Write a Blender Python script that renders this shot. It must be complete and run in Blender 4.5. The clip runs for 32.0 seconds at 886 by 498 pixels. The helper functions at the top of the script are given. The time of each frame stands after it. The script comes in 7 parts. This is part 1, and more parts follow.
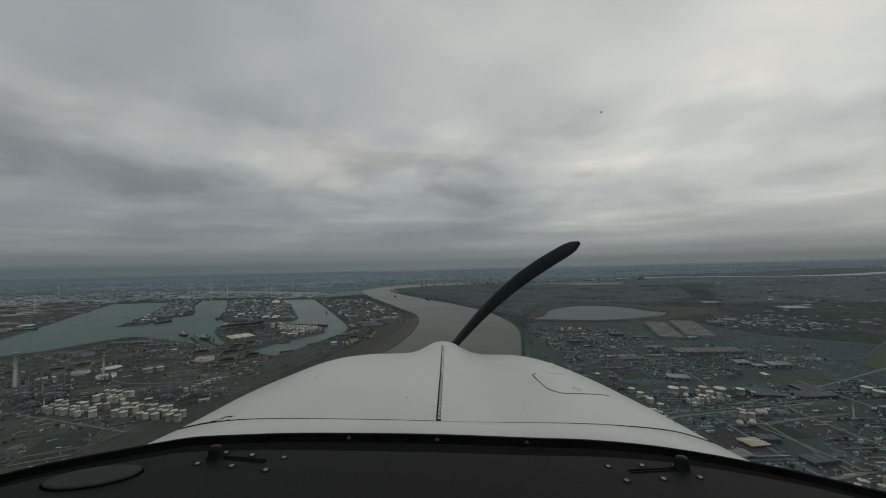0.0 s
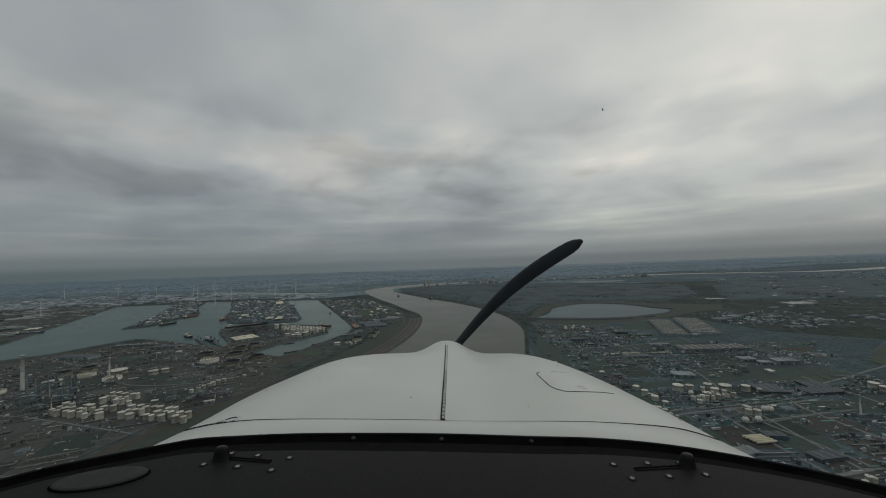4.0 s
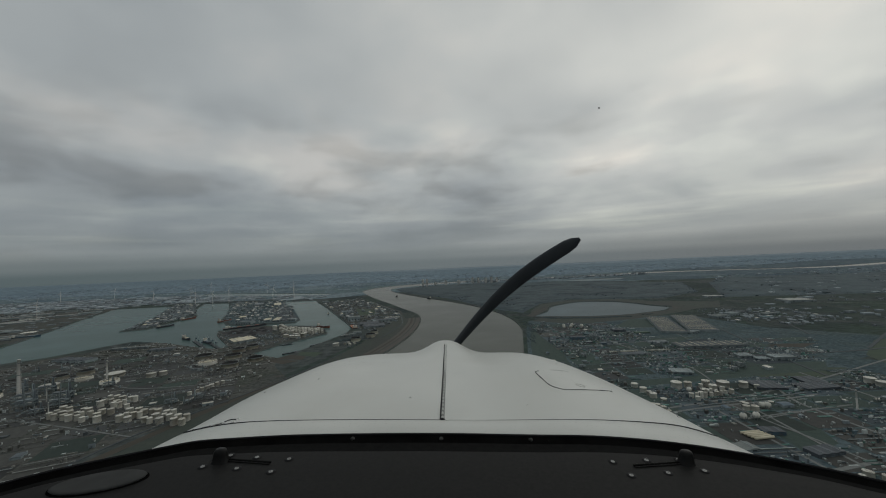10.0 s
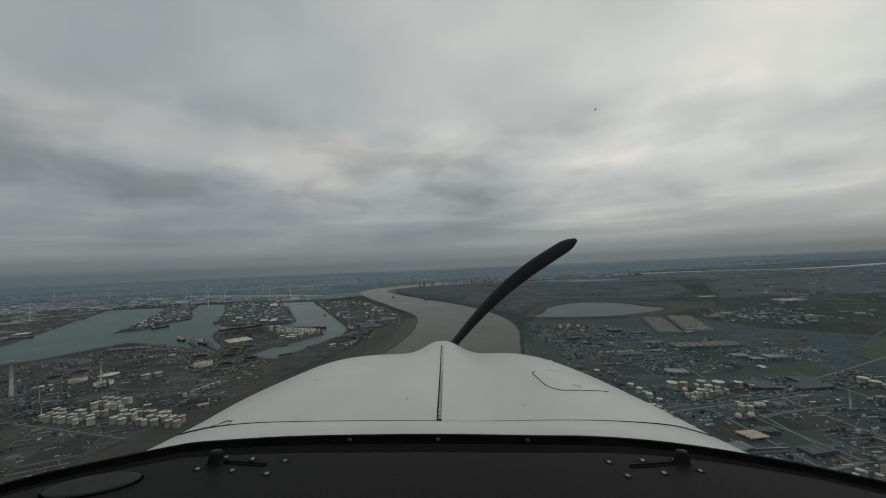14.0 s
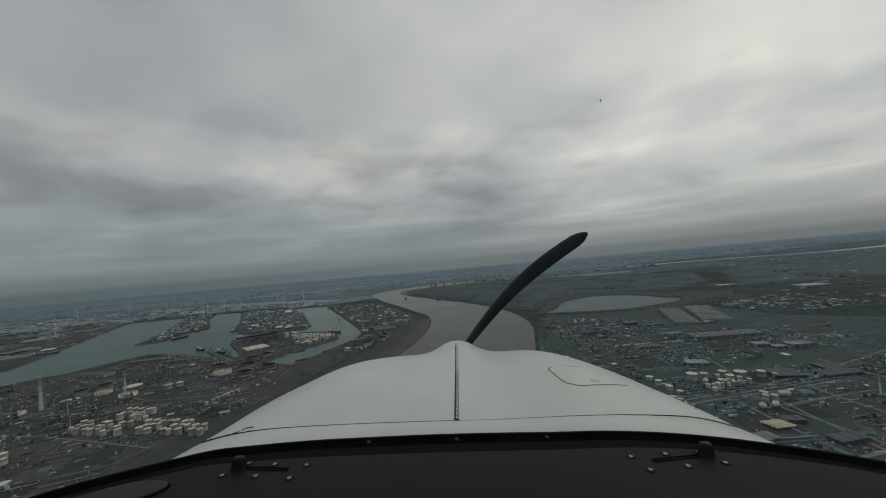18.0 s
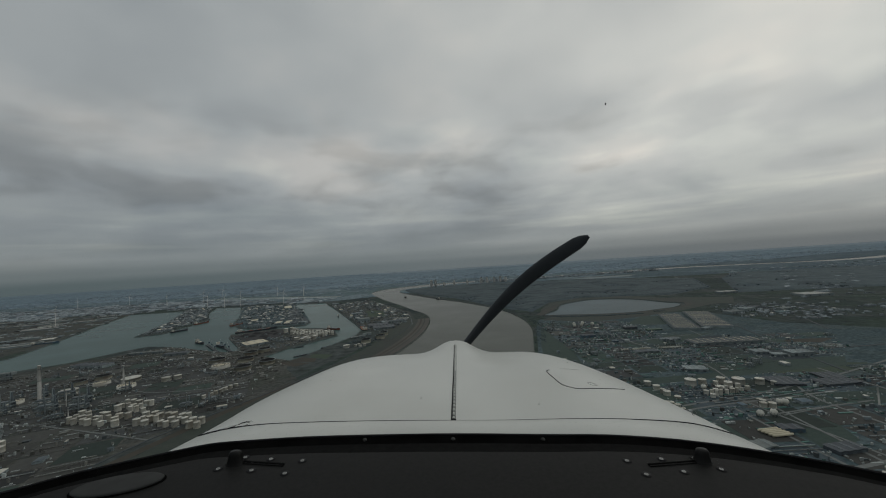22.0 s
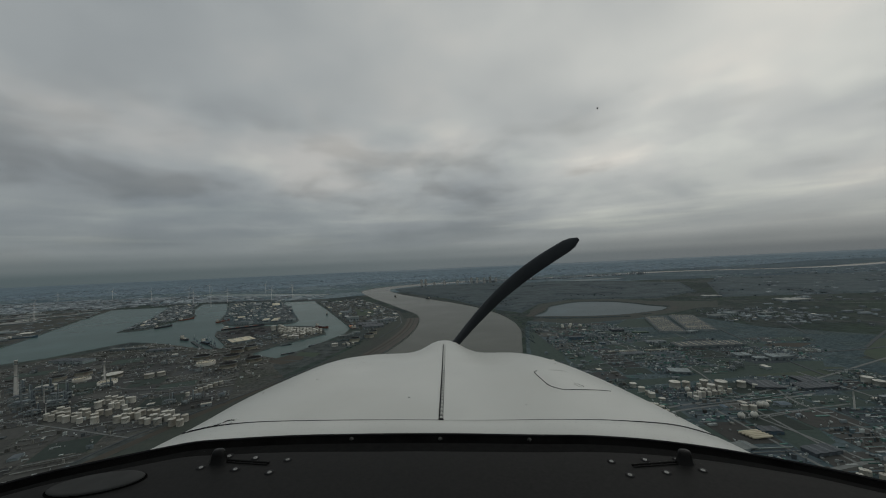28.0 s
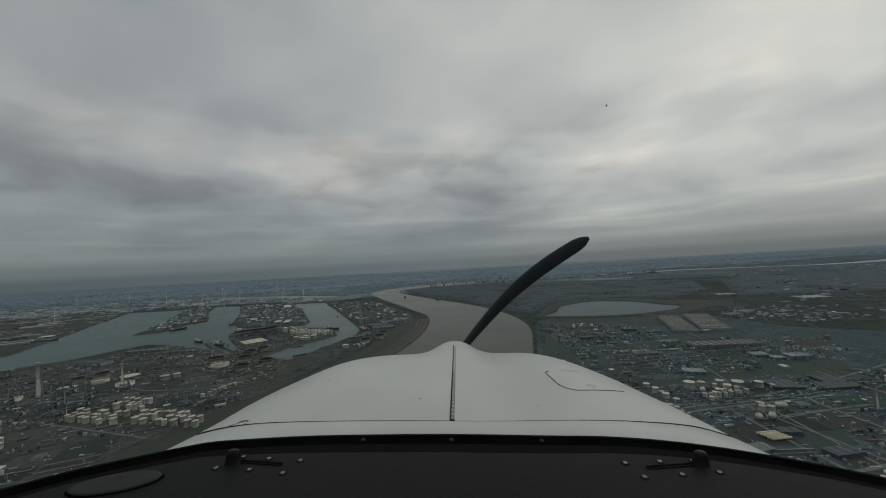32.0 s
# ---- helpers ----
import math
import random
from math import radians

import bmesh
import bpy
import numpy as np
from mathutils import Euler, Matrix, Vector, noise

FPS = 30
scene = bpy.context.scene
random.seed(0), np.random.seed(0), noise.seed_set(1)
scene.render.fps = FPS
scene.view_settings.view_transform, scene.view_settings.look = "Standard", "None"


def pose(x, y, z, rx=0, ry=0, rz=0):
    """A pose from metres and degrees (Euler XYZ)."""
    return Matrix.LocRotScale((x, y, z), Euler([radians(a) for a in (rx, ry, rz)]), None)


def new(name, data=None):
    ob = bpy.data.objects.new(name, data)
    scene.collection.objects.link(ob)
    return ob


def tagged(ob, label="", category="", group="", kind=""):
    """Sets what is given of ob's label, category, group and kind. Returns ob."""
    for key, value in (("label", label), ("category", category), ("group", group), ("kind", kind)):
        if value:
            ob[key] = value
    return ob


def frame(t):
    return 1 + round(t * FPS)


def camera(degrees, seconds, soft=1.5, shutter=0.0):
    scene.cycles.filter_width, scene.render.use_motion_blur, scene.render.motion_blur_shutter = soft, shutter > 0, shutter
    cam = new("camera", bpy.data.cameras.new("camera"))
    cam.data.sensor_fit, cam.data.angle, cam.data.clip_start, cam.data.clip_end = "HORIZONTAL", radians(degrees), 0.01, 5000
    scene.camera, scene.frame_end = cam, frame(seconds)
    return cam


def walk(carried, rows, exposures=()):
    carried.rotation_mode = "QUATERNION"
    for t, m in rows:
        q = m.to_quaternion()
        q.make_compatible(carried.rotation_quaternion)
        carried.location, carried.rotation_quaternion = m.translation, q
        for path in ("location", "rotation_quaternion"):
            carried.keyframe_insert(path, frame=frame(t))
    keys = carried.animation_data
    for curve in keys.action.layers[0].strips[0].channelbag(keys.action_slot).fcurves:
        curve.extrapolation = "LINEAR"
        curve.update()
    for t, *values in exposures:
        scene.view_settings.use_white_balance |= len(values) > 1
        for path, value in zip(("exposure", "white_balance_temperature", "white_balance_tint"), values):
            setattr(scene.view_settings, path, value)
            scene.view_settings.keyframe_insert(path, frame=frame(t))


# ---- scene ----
# One unit of length stands for about three metres of the port: the whole plan is drawn to one reduced scale.
cam = camera(101.07, 32.0, soft=1.1)
# The camera stays in its seat behind the windscreen and turns with the small sway of the flight.
EYE = (-29.20, 259.50, 87.15)
SEAT = (-3.38, 1.77, -2.91)          # the way the aircraft points: yaw, pitch, roll
# seconds, yaw (to the left), pitch (up), roll
TURNS = [
    (0.0, -3.53, 2.18, -1.40), (0.5, -3.17, 2.39, -1.77), (1.0, -2.86, 2.20, -1.64),
    (1.5, -2.82, 2.13, -1.53), (2.0, -3.28, 2.05, -1.24), (2.5, -3.86, 2.06, -1.38),
    (3.0, -3.87, 2.10, -1.44), (3.5, -3.26, 2.13, -1.85), (5.5, -3.20, 1.93, -2.29),
    (6.0, -3.12, 2.02, -2.25), (6.5, -3.31, 2.07, -2.07), (7.0, -3.63, 2.00, -2.03),
    (7.5, -3.89, 1.74, -1.64), (8.0, -3.68, 1.66, -1.69), (8.5, -3.55, 1.75, -2.00),
    (9.0, -3.38, 1.90, -2.23), (9.5, -3.39, 1.96, -2.59), (10.0, -3.47, 2.03, -2.53),
    (10.5, -3.57, 1.94, -1.95), (11.0, -3.61, 2.06, -1.48), (11.5, -3.85, 2.14, -1.60),
    (12.0, -4.22, 2.18, -1.63), (12.5, -3.47, 2.29, -2.52), (13.0, -2.86, 2.18, -2.45),
    (13.5, -3.27, 2.24, -2.30), (14.0, -3.95, 2.12, -2.51), (14.5, -4.14, 1.91, -2.88),
    (17.0, -2.54, 1.98, -4.29), (17.5, -2.14, 1.99, -5.19), (18.0, -2.39, 2.20, -5.07),
    (18.5, -2.79, 2.10, -4.81), (19.0, -3.05, 2.06, -4.37), (19.5, -2.56, 1.98, -4.83),
    (20.0, -2.27, 2.09, -4.62), (20.5, -1.73, 2.04, -4.41), (21.0, -1.63, 2.07, -4.03),
    (21.5, -2.12, 2.08, -3.40), (22.0, -2.24, 2.15, -3.66), (22.5, -1.75, 2.05, -3.88),
    (23.0, -1.72, 2.13, -3.75), (23.5, -2.66, 2.08, -3.66), (24.0, -2.91, 2.07, -4.06),
    (24.5, -2.10, 2.13, -3.98), (25.0, -1.44, 2.18, -3.88), (27.5, -3.01, 2.02, -3.89),
    (28.0, -3.67, 2.04, -2.58), (28.5, -4.22, 2.16, -1.98), (29.0, -3.87, 2.30, -2.16),
    (29.5, -3.10, 2.32, -1.89), (30.0, -2.59, 2.26, -2.24), (30.5, -2.54, 2.24, -2.81),
    (31.0, -2.49, 2.35, -3.30), (31.5, -2.15, 2.38, -3.81), (32.0, -2.25, 2.22, -3.20),
]


def flown(x, y, z, yaw, pitch, roll):
    return pose(x, y, z, 0, 0, yaw) @ pose(0, 0, 0, 90 + pitch, 0, 0) @ pose(0, 0, 0, 0, 0, roll)


walk(cam, [(t, flown(*EYE, *turn)) for t, *turn in TURNS], [(0.0, -0.02, 6450, 8.3), (9.0, 0.0, 6450, 8.3), (16.0, 0.05, 6450, 8.3), (19.0, -0.01, 6450, 8.3), (25.0, -0.13, 6450, 8.3), (32.0, -0.09, 6450, 8.3)])

# ---- sky and light ----
SUN_AZ, SUN_EL = 52.0, 34.0          # degrees to the right of +y, and above the horizon


def node(nt, kind, **values):
    n = nt.nodes.new(kind)
    for key, value in values.items():
        if key in n.inputs:
            n.inputs[key].default_value = value
    return n


def maths(nt, op, a, b=None, c=None):
    n = nt.nodes.new("ShaderNodeMath")
    n.operation = op
    for i, v in enumerate((a, b, c)):
        if v is None:
            continue
        if isinstance(v, (int, float)):
            n.inputs[i].default_value = v
        else:
            nt.links.new(v, n.inputs[i])
    return n.outputs[0]


def ramp(nt, fac, stops, mode="LINEAR"):
    n = nt.nodes.new("ShaderNodeValToRGB")
    n.color_ramp.interpolation = mode
    el = n.color_ramp.elements
    while len(el) < len(stops):
        el.new(0.5)
    for e, (p, c) in zip(el, stops):
        e.position = p
        e.color = (*c, 1) if len(c) == 3 else c
    nt.links.new(fac, n.inputs["Fac"])
    return n.outputs["Color"]


def mixc(nt, fac, a, b, mode="MIX"):
    n = nt.nodes.new("ShaderNodeMix")
    n.data_type, n.blend_type = "RGBA", mode
    for v, i in ((fac, 0), (a, 6), (b, 7)):
        if isinstance(v, (int, float)):
            n.inputs[i].default_value = v
        elif isinstance(v, tuple):
            n.inputs[i].default_value = (*v, 1) if len(v) == 3 else v
        else:
            nt.links.new(v, n.inputs[i])
    return n.outputs[2]


def bump_at(nt, value, middle, width):
    """A soft hump of height 1 round one value."""
    d = maths(nt, "DIVIDE", maths(nt, "SUBTRACT", value, middle), width)
    return maths(nt, "POWER", 2.718, maths(nt, "MULTIPLY", maths(nt, "MULTIPLY", d, d), -1.0))


def make_world():
    w = bpy.data.worlds.new("overcast_sky")
    w.use_nodes = True
    nt = w.node_tree
    nt.nodes.clear()
    out = nt.nodes.new("ShaderNodeOutputWorld")
    bg = nt.nodes.new("ShaderNodeBackground")
    nt.links.new(bg.outputs[0], out.inputs[0])
    sky = nt.nodes.new("ShaderNodeTexSky")
    sky.sky_type, sky.sun_disc = "NISHITA", False
    sky.sun_elevation, sky.sun_rotation = radians(SUN_EL), radians(SUN_AZ)
    co = nt.nodes.new("ShaderNodeTexCoord")
    sep = nt.nodes.new("ShaderNodeSeparateXYZ")
    nt.links.new(co.outputs["Generated"], sep.inputs[0])
    x, y, z = sep.outputs
    up = maths(nt, "MAXIMUM", z, 0.0)
    # seen so low, the cloud base lies in long level lumps: azimuth and height, the height drawn out
    over = nt.nodes.new("ShaderNodeCombineXYZ")
    nt.links.new(maths(nt, "ARCTAN2", x, y), over.inputs[0])
    nt.links.new(maths(nt, "MULTIPLY", maths(nt, "POWER", maths(nt, "ADD", up, 0.02), 0.8), 2.3), over.inputs[1])

    def billow(scale, detail, rough, shift, twist, stretch=(1.0, 1.0, 1.0)):
        mp = nt.nodes.new("ShaderNodeMapping")
        mp.inputs["Location"].default_value, mp.inputs["Scale"].default_value = shift, stretch
        nt.links.new(over.outputs[0], mp.inputs[0])
        n = node(nt, "ShaderNodeTexNoise", Scale=scale, Detail=detail, Roughness=rough)
        n.inputs["Distortion"].default_value = twist
        nt.links.new(mp.outputs[0], n.inputs["Vector"])
        return n.outputs["Fac"]

    wide = billow(1.5, 2.0, 0.45, (3.1, 0.4, 0.0), 0.2)
    mid = billow(3.3, 3.0, 0.45, (7.7, 2.2, 1.0), 0.25)
    fine = billow(9.0, 4.0, 0.5, (1.3, 5.0, 2.0), 0.3)
    lump = maths(nt, "ADD", maths(nt, "MULTIPLY", wide, 0.51), maths(nt, "ADD", maths(nt, "MULTIPLY", mid, 0.42), maths(nt, "MULTIPLY", fine, 0.07)))
    # overhead the sheet is nearly even; lower it breaks up into lumps
    uneven = ramp(nt, up, ((0.0, (0.55, 0.55, 0.55)), (0.16, (0.85, 0.85, 0.85)), (0.3, (0.8, 0.8, 0.8)), (0.42, (0.36, 0.36, 0.36)), (0.8, (0.3, 0.3, 0.3))), "EASE")
    lump = maths(nt, "ADD", maths(nt, "MULTIPLY", maths(nt, "SUBTRACT", lump, 0.5), uneven), 0.5)
    # the thinner belts of cloud low ahead and towards the sun
    belt = maths(nt, "MULTIPLY", bump_at(nt, z, 0.29, 0.055), bump_at(nt, x, -0.26, 0.3))
    gaps = maths(nt, "MULTIPLY", bump_at(nt, z, 0.235, 0.06), bump_at(nt, x, 0.6, 0.22))
    lump = maths(nt, "ADD", lump, maths(nt, "ADD", maths(nt, "MULTIPLY", belt, 0.085), maths(nt, "MULTIPLY", gaps, 0.06)))
    # thicker banks low on both sides
    banks = maths(nt, "MULTIPLY", bump_at(nt, z, 0.17, 0.075), maths(nt, "ADD", bump_at(nt, x, -0.66, 0.3), maths(nt, "MULTIPLY", bump_at(nt, x, 0.12, 0.2), 0.5)))
    thin_sheet = maths(nt, "MULTIPLY", bump_at(nt, z, 0.4, 0.16), bump_at(nt, x, -0.22, 0.24))
    lump = maths(nt, "ADD", lump, maths(nt, "MULTIPLY", thin_sheet, 0.075))
    rag = maths(nt, "MULTIPLY", bump_at(nt, z, 0.27, 0.075), bump_at(nt, x, 0.76, 0.17))
    lump = maths(nt, "ADD", lump, maths(nt, "MULTIPLY_ADD", banks, -0.075, maths(nt, "MULTIPLY", rag, -0.095)))
    cloud = ramp(nt, lump, ((0.38, (0.305, 0.327, 0.343)), (0.46, (0.385, 0.40, 0.403)), (0.53, (0.465, 0.475, 0.468)), (0.63, (0.63, 0.602, 0.563))))
    s = Vector((math.sin(radians(SUN_AZ)) * math.cos(radians(SUN_EL)), math.cos(radians(SUN_AZ)) * math.cos(radians(SUN_EL)), math.sin(radians(SUN_EL))))
    dot = nt.nodes.new("ShaderNodeVectorMath")
    dot.operation = "DOT_PRODUCT"
    nt.links.new(co.outputs["Generated"], dot.inputs[0])
    dot.inputs[1].default_value = s
    glow = maths(nt, "POWER", maths(nt, "MAXIMUM", dot.outputs["Value"], 0.0), 3.0)
    cloud = mixc(nt, 1.0, cloud, mixc(nt, glow, (0.77, 0.80, 0.832), (1.405, 1.37, 1.315)), "MULTIPLY")
    # lower scud in front: soft dark clumps with lit edges, flatter and more broken far off
    scud = billow(4.2, 3.5, 0.47, (4.4, 8.1, 3.0), 0.25)
    low = bump_at(nt, z, 0.2, 0.15)
    cover = maths(nt, "MULTIPLY", ramp(nt, scud, ((0.48, (0, 0, 0)), (0.68, (1, 1, 1))), "EASE"), low)
    cloud = mixc(nt, cover, cloud, mixc(nt, 1.0, cloud, (0.74, 0.735, 0.73), "MULTIPLY"))
    lit = maths(nt, "MULTIPLY", ramp(nt, scud, ((0.34, (1, 1, 1)), (0.47, (0, 0, 0))), "EASE"), low)
    cloud = mixc(nt, lit, cloud, mixc(nt, 1.0, cloud, (1.14, 1.14, 1.11), "MULTIPLY"))
    streak = billow(4.5, 4.0, 0.5, (2.0, 9.0, 5.0), 0.2, (0.55, 2.4, 1.0))
    bright = maths(nt, "MULTIPLY", ramp(nt, streak, ((0.5, (0, 0, 0)), (0.64, (1, 1, 1)))), bump_at(nt, z, 0.09, 0.05))
    cloud = mixc(nt, bright, cloud, mixc(nt, 1.0, cloud, (1.25, 1.23, 1.17), "MULTIPLY"))
    dim = maths(nt, "MULTIPLY", ramp(nt, streak, ((0.36, (1, 1, 1)), (0.5, (0, 0, 0)))), bump_at(nt, z, 0.11, 0.07))
    cloud = mixc(nt, dim, cloud, mixc(nt, 1.0, cloud, (0.93, 0.935, 0.945), "MULTIPLY"))
    # the murk low over the land
    murk = ramp(nt, maths(nt, "MULTIPLY", up, 4.0), ((0.0, (1, 1, 1)), (0.08, (0.8, 0.8, 0.8)), (0.22, (0.46, 0.46, 0.46)), (0.5, (0.2, 0.2, 0.2)), (0.95, (0.0, 0.0, 0.0))), "EASE")
    thick = ramp(nt, maths(nt, "MULTIPLY_ADD", x, 0.5, 0.5), ((0.1, (0.089, 0.116, 0.123)), (0.5, (0.140, 0.165, 0.174)), (0.9, (0.132, 0.154, 0.168))))
    cloud = mixc(nt, murk, cloud, thick)
    blue = mixc(nt, 1.0, sky.outputs[0], (0.06, 0.06, 0.06), "MULTIPLY")
    full = mixc(nt, 0.97, blue, cloud)
    nt.links.new(full, bg.inputs["Color"])
    bg.inputs["Strength"].default_value = 1.0
    scene.world = w


make_world()
sun = new("sun", bpy.data.lights.new("sun", "SUN"))
sun.data.energy, sun.data.angle, sun.data.color = 0.35, radians(150), (1.0, 0.97, 0.92)
sun.matrix_world = pose(0, 0, 400, 0, 0, -SUN_AZ) @ pose(0, 0, 0, SUN_EL - 90, 0, 0)

# ---- materials ----
def material(name, c1, c2, scale, rough=0.8, metal=0.0, c3=None, scale3=0.02, bump=0.0, island=0.0, own=0.0, spread=(0.35, 0.65)):
    """Two-scale noise between c1 and c2, large stains of c3; island and own vary loose pieces and whole objects."""
    m = bpy.data.materials.new(name)
    m.use_nodes = True
    nt = m.node_tree
    b = nt.nodes["Principled BSDF"]
    b.inputs["Roughness"].default_value, b.inputs["Metallic"].default_value = rough, metal
    geo = nt.nodes.new("ShaderNodeNewGeometry")
    n = node(nt, "ShaderNodeTexNoise", Scale=scale, Detail=5.0, Roughness=0.62)
    nt.links.new(geo.outputs["Position"], n.inputs["Vector"])
    col = ramp(nt, n.outputs["Fac"], ((spread[0], c1), (spread[1], c2)))
    if c3:
        n3 = node(nt, "ShaderNodeTexNoise", Scale=scale3, Detail=4.0, Roughness=0.6)
        nt.links.new(geo.outputs["Position"], n3.inputs["Vector"])
        col = mixc(nt, ramp(nt, n3.outputs["Fac"], ((0.44, (0, 0, 0)), (0.62, (1, 1, 1)))), col, c3)
    if island:
        v = maths(nt, "MULTIPLY_ADD", geo.outputs["Random Per Island"], 2 * island, 1 - island)
        col = mixc(nt, 1.0, col, v, "MULTIPLY")
    if own:
        oi = nt.nodes.new("ShaderNodeObjectInfo")
        v = maths(nt, "MULTIPLY_ADD", oi.outputs["Random"], 2 * own, 1 - own)
        col = mixc(nt, 1.0, col, v, "MULTIPLY")
    nt.links.new(col, b.inputs["Base Color"])
    if bump:
        bp = nt.nodes.new("ShaderNodeBump")
        bp.inputs["Strength"].default_value = bump
        nt.links.new(n.outputs["Fac"], bp.inputs["Height"])
        nt.links.new(bp.outputs[0], b.inputs["Normal"])
    return m


def parcels(name, colours, cell, fine, rough=0.95):
    """Land in blocky parcels, each of one colour of the ramp, broken up by fine noise."""
    m = bpy.data.materials.new(name)
    m.use_nodes = True
    nt = m.node_tree
    b = nt.nodes["Principled BSDF"]
    b.inputs["Roughness"].default_value = rough
    b.inputs["Specular IOR Level"].default_value = 0.1
    geo = nt.nodes.new("ShaderNodeNewGeometry")
    mp = nt.nodes.new("ShaderNodeMapping")
    mp.inputs["Rotation"].default_value = (0, 0, 0.35)
    nt.links.new(geo.outputs["Position"], mp.inputs[0])
    cols = []
    for k, s in ((0, cell), (1, cell * 0.27)):
        v = nt.nodes.new("ShaderNodeTexVoronoi")
        v.distance = "CHEBYCHEV"
        v.inputs["Scale"].default_value = 1.0 / s
        nt.links.new(mp.outputs[0], v.inputs["Vector"])
        sx = nt.nodes.new("ShaderNodeSeparateColor")
        nt.links.new(v.outputs["Color"], sx.inputs[0])
        cols.append(ramp(nt, sx.outputs[k], [(i / len(colours), c) for i, c in enumerate(colours)], "CONSTANT"))
    n = node(nt, "ShaderNodeTexNoise", Scale=1.0 / fine, Detail=6.0, Roughness=0.65)
    nt.links.new(geo.outputs["Position"], n.inputs["Vector"])
    big = node(nt, "ShaderNodeTexNoise", Scale=0.3 / cell, Detail=3.0)
    nt.links.new(geo.outputs["Position"], big.inputs["Vector"])
    col = mixc(nt, ramp(nt, big.outputs["Fac"], ((0.4, (0.1, 0.1, 0.1)), (0.6, (0.8, 0.8, 0.8)))), cols[0], cols[1])
    col = mixc(nt, 1.0, col, ramp(nt, n.outputs["Fac"], ((0.3, (0.48, 0.48, 0.48)), (0.7, (1.5, 1.5, 1.5)))), "MULTIPLY")
    nt.links.new(col, b.inputs["Base Color"])
    return m


def water(name, colour, rough, ripple, scale, gloss):
    m = material(name, tuple(c * 0.9 for c in colour), tuple(c * 1.16 for c in colour), 0.012, rough, c3=tuple(c * 0.86 for c in colour), scale3=0.004)
    nt = m.node_tree
    b = nt.nodes["Principled BSDF"]
    b.inputs["IOR"].default_value = 1.33
    b.inputs["Specular IOR Level"].default_value = gloss
    geo = nt.nodes.new("ShaderNodeNewGeometry")
    n = node(nt, "ShaderNodeTexNoise", Scale=scale, Detail=4.0, Roughness=0.6)
    nt.links.new(geo.outputs["Position"], n.inputs["Vector"])
    bp = nt.nodes.new("ShaderNodeBump")
    bp.inputs["Strength"].default_value = ripple
    nt.links.new(n.outputs["Fac"], bp.inputs["Height"])
    nt.links.new(bp.outputs[0], b.inputs["Normal"])
    return m


def dim_basin(m, clear):
    """The basin east of the stream: its weaker sky reflection is painted in as a darker colour."""
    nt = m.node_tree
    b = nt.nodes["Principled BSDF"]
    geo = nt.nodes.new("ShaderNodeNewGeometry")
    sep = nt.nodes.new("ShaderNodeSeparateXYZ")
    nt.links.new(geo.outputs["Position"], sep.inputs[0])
    warp_noise = node(nt, "ShaderNodeTexNoise", Scale=0.011, Detail=6.0, Roughness=0.6)
    warp_noise.inputs["Distortion"].default_value = 1.2
    nt.links.new(geo.outputs["Position"], warp_noise.inputs["Vector"])
    edge_warp = maths(nt, "MULTIPLY_ADD", warp_noise.outputs["Fac"], 2.6, -1.3)
    east = maths(nt, "ADD", edge_warp, maths(nt, "MULTIPLY_ADD", sep.outputs[0], 0.009, -0.35))
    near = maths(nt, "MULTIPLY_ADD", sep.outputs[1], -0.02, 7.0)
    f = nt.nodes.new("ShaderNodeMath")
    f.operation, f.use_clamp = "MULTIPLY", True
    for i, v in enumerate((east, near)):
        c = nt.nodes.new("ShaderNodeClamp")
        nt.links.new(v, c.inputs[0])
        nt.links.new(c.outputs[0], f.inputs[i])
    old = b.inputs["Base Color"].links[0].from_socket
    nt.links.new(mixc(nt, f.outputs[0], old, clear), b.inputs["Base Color"])


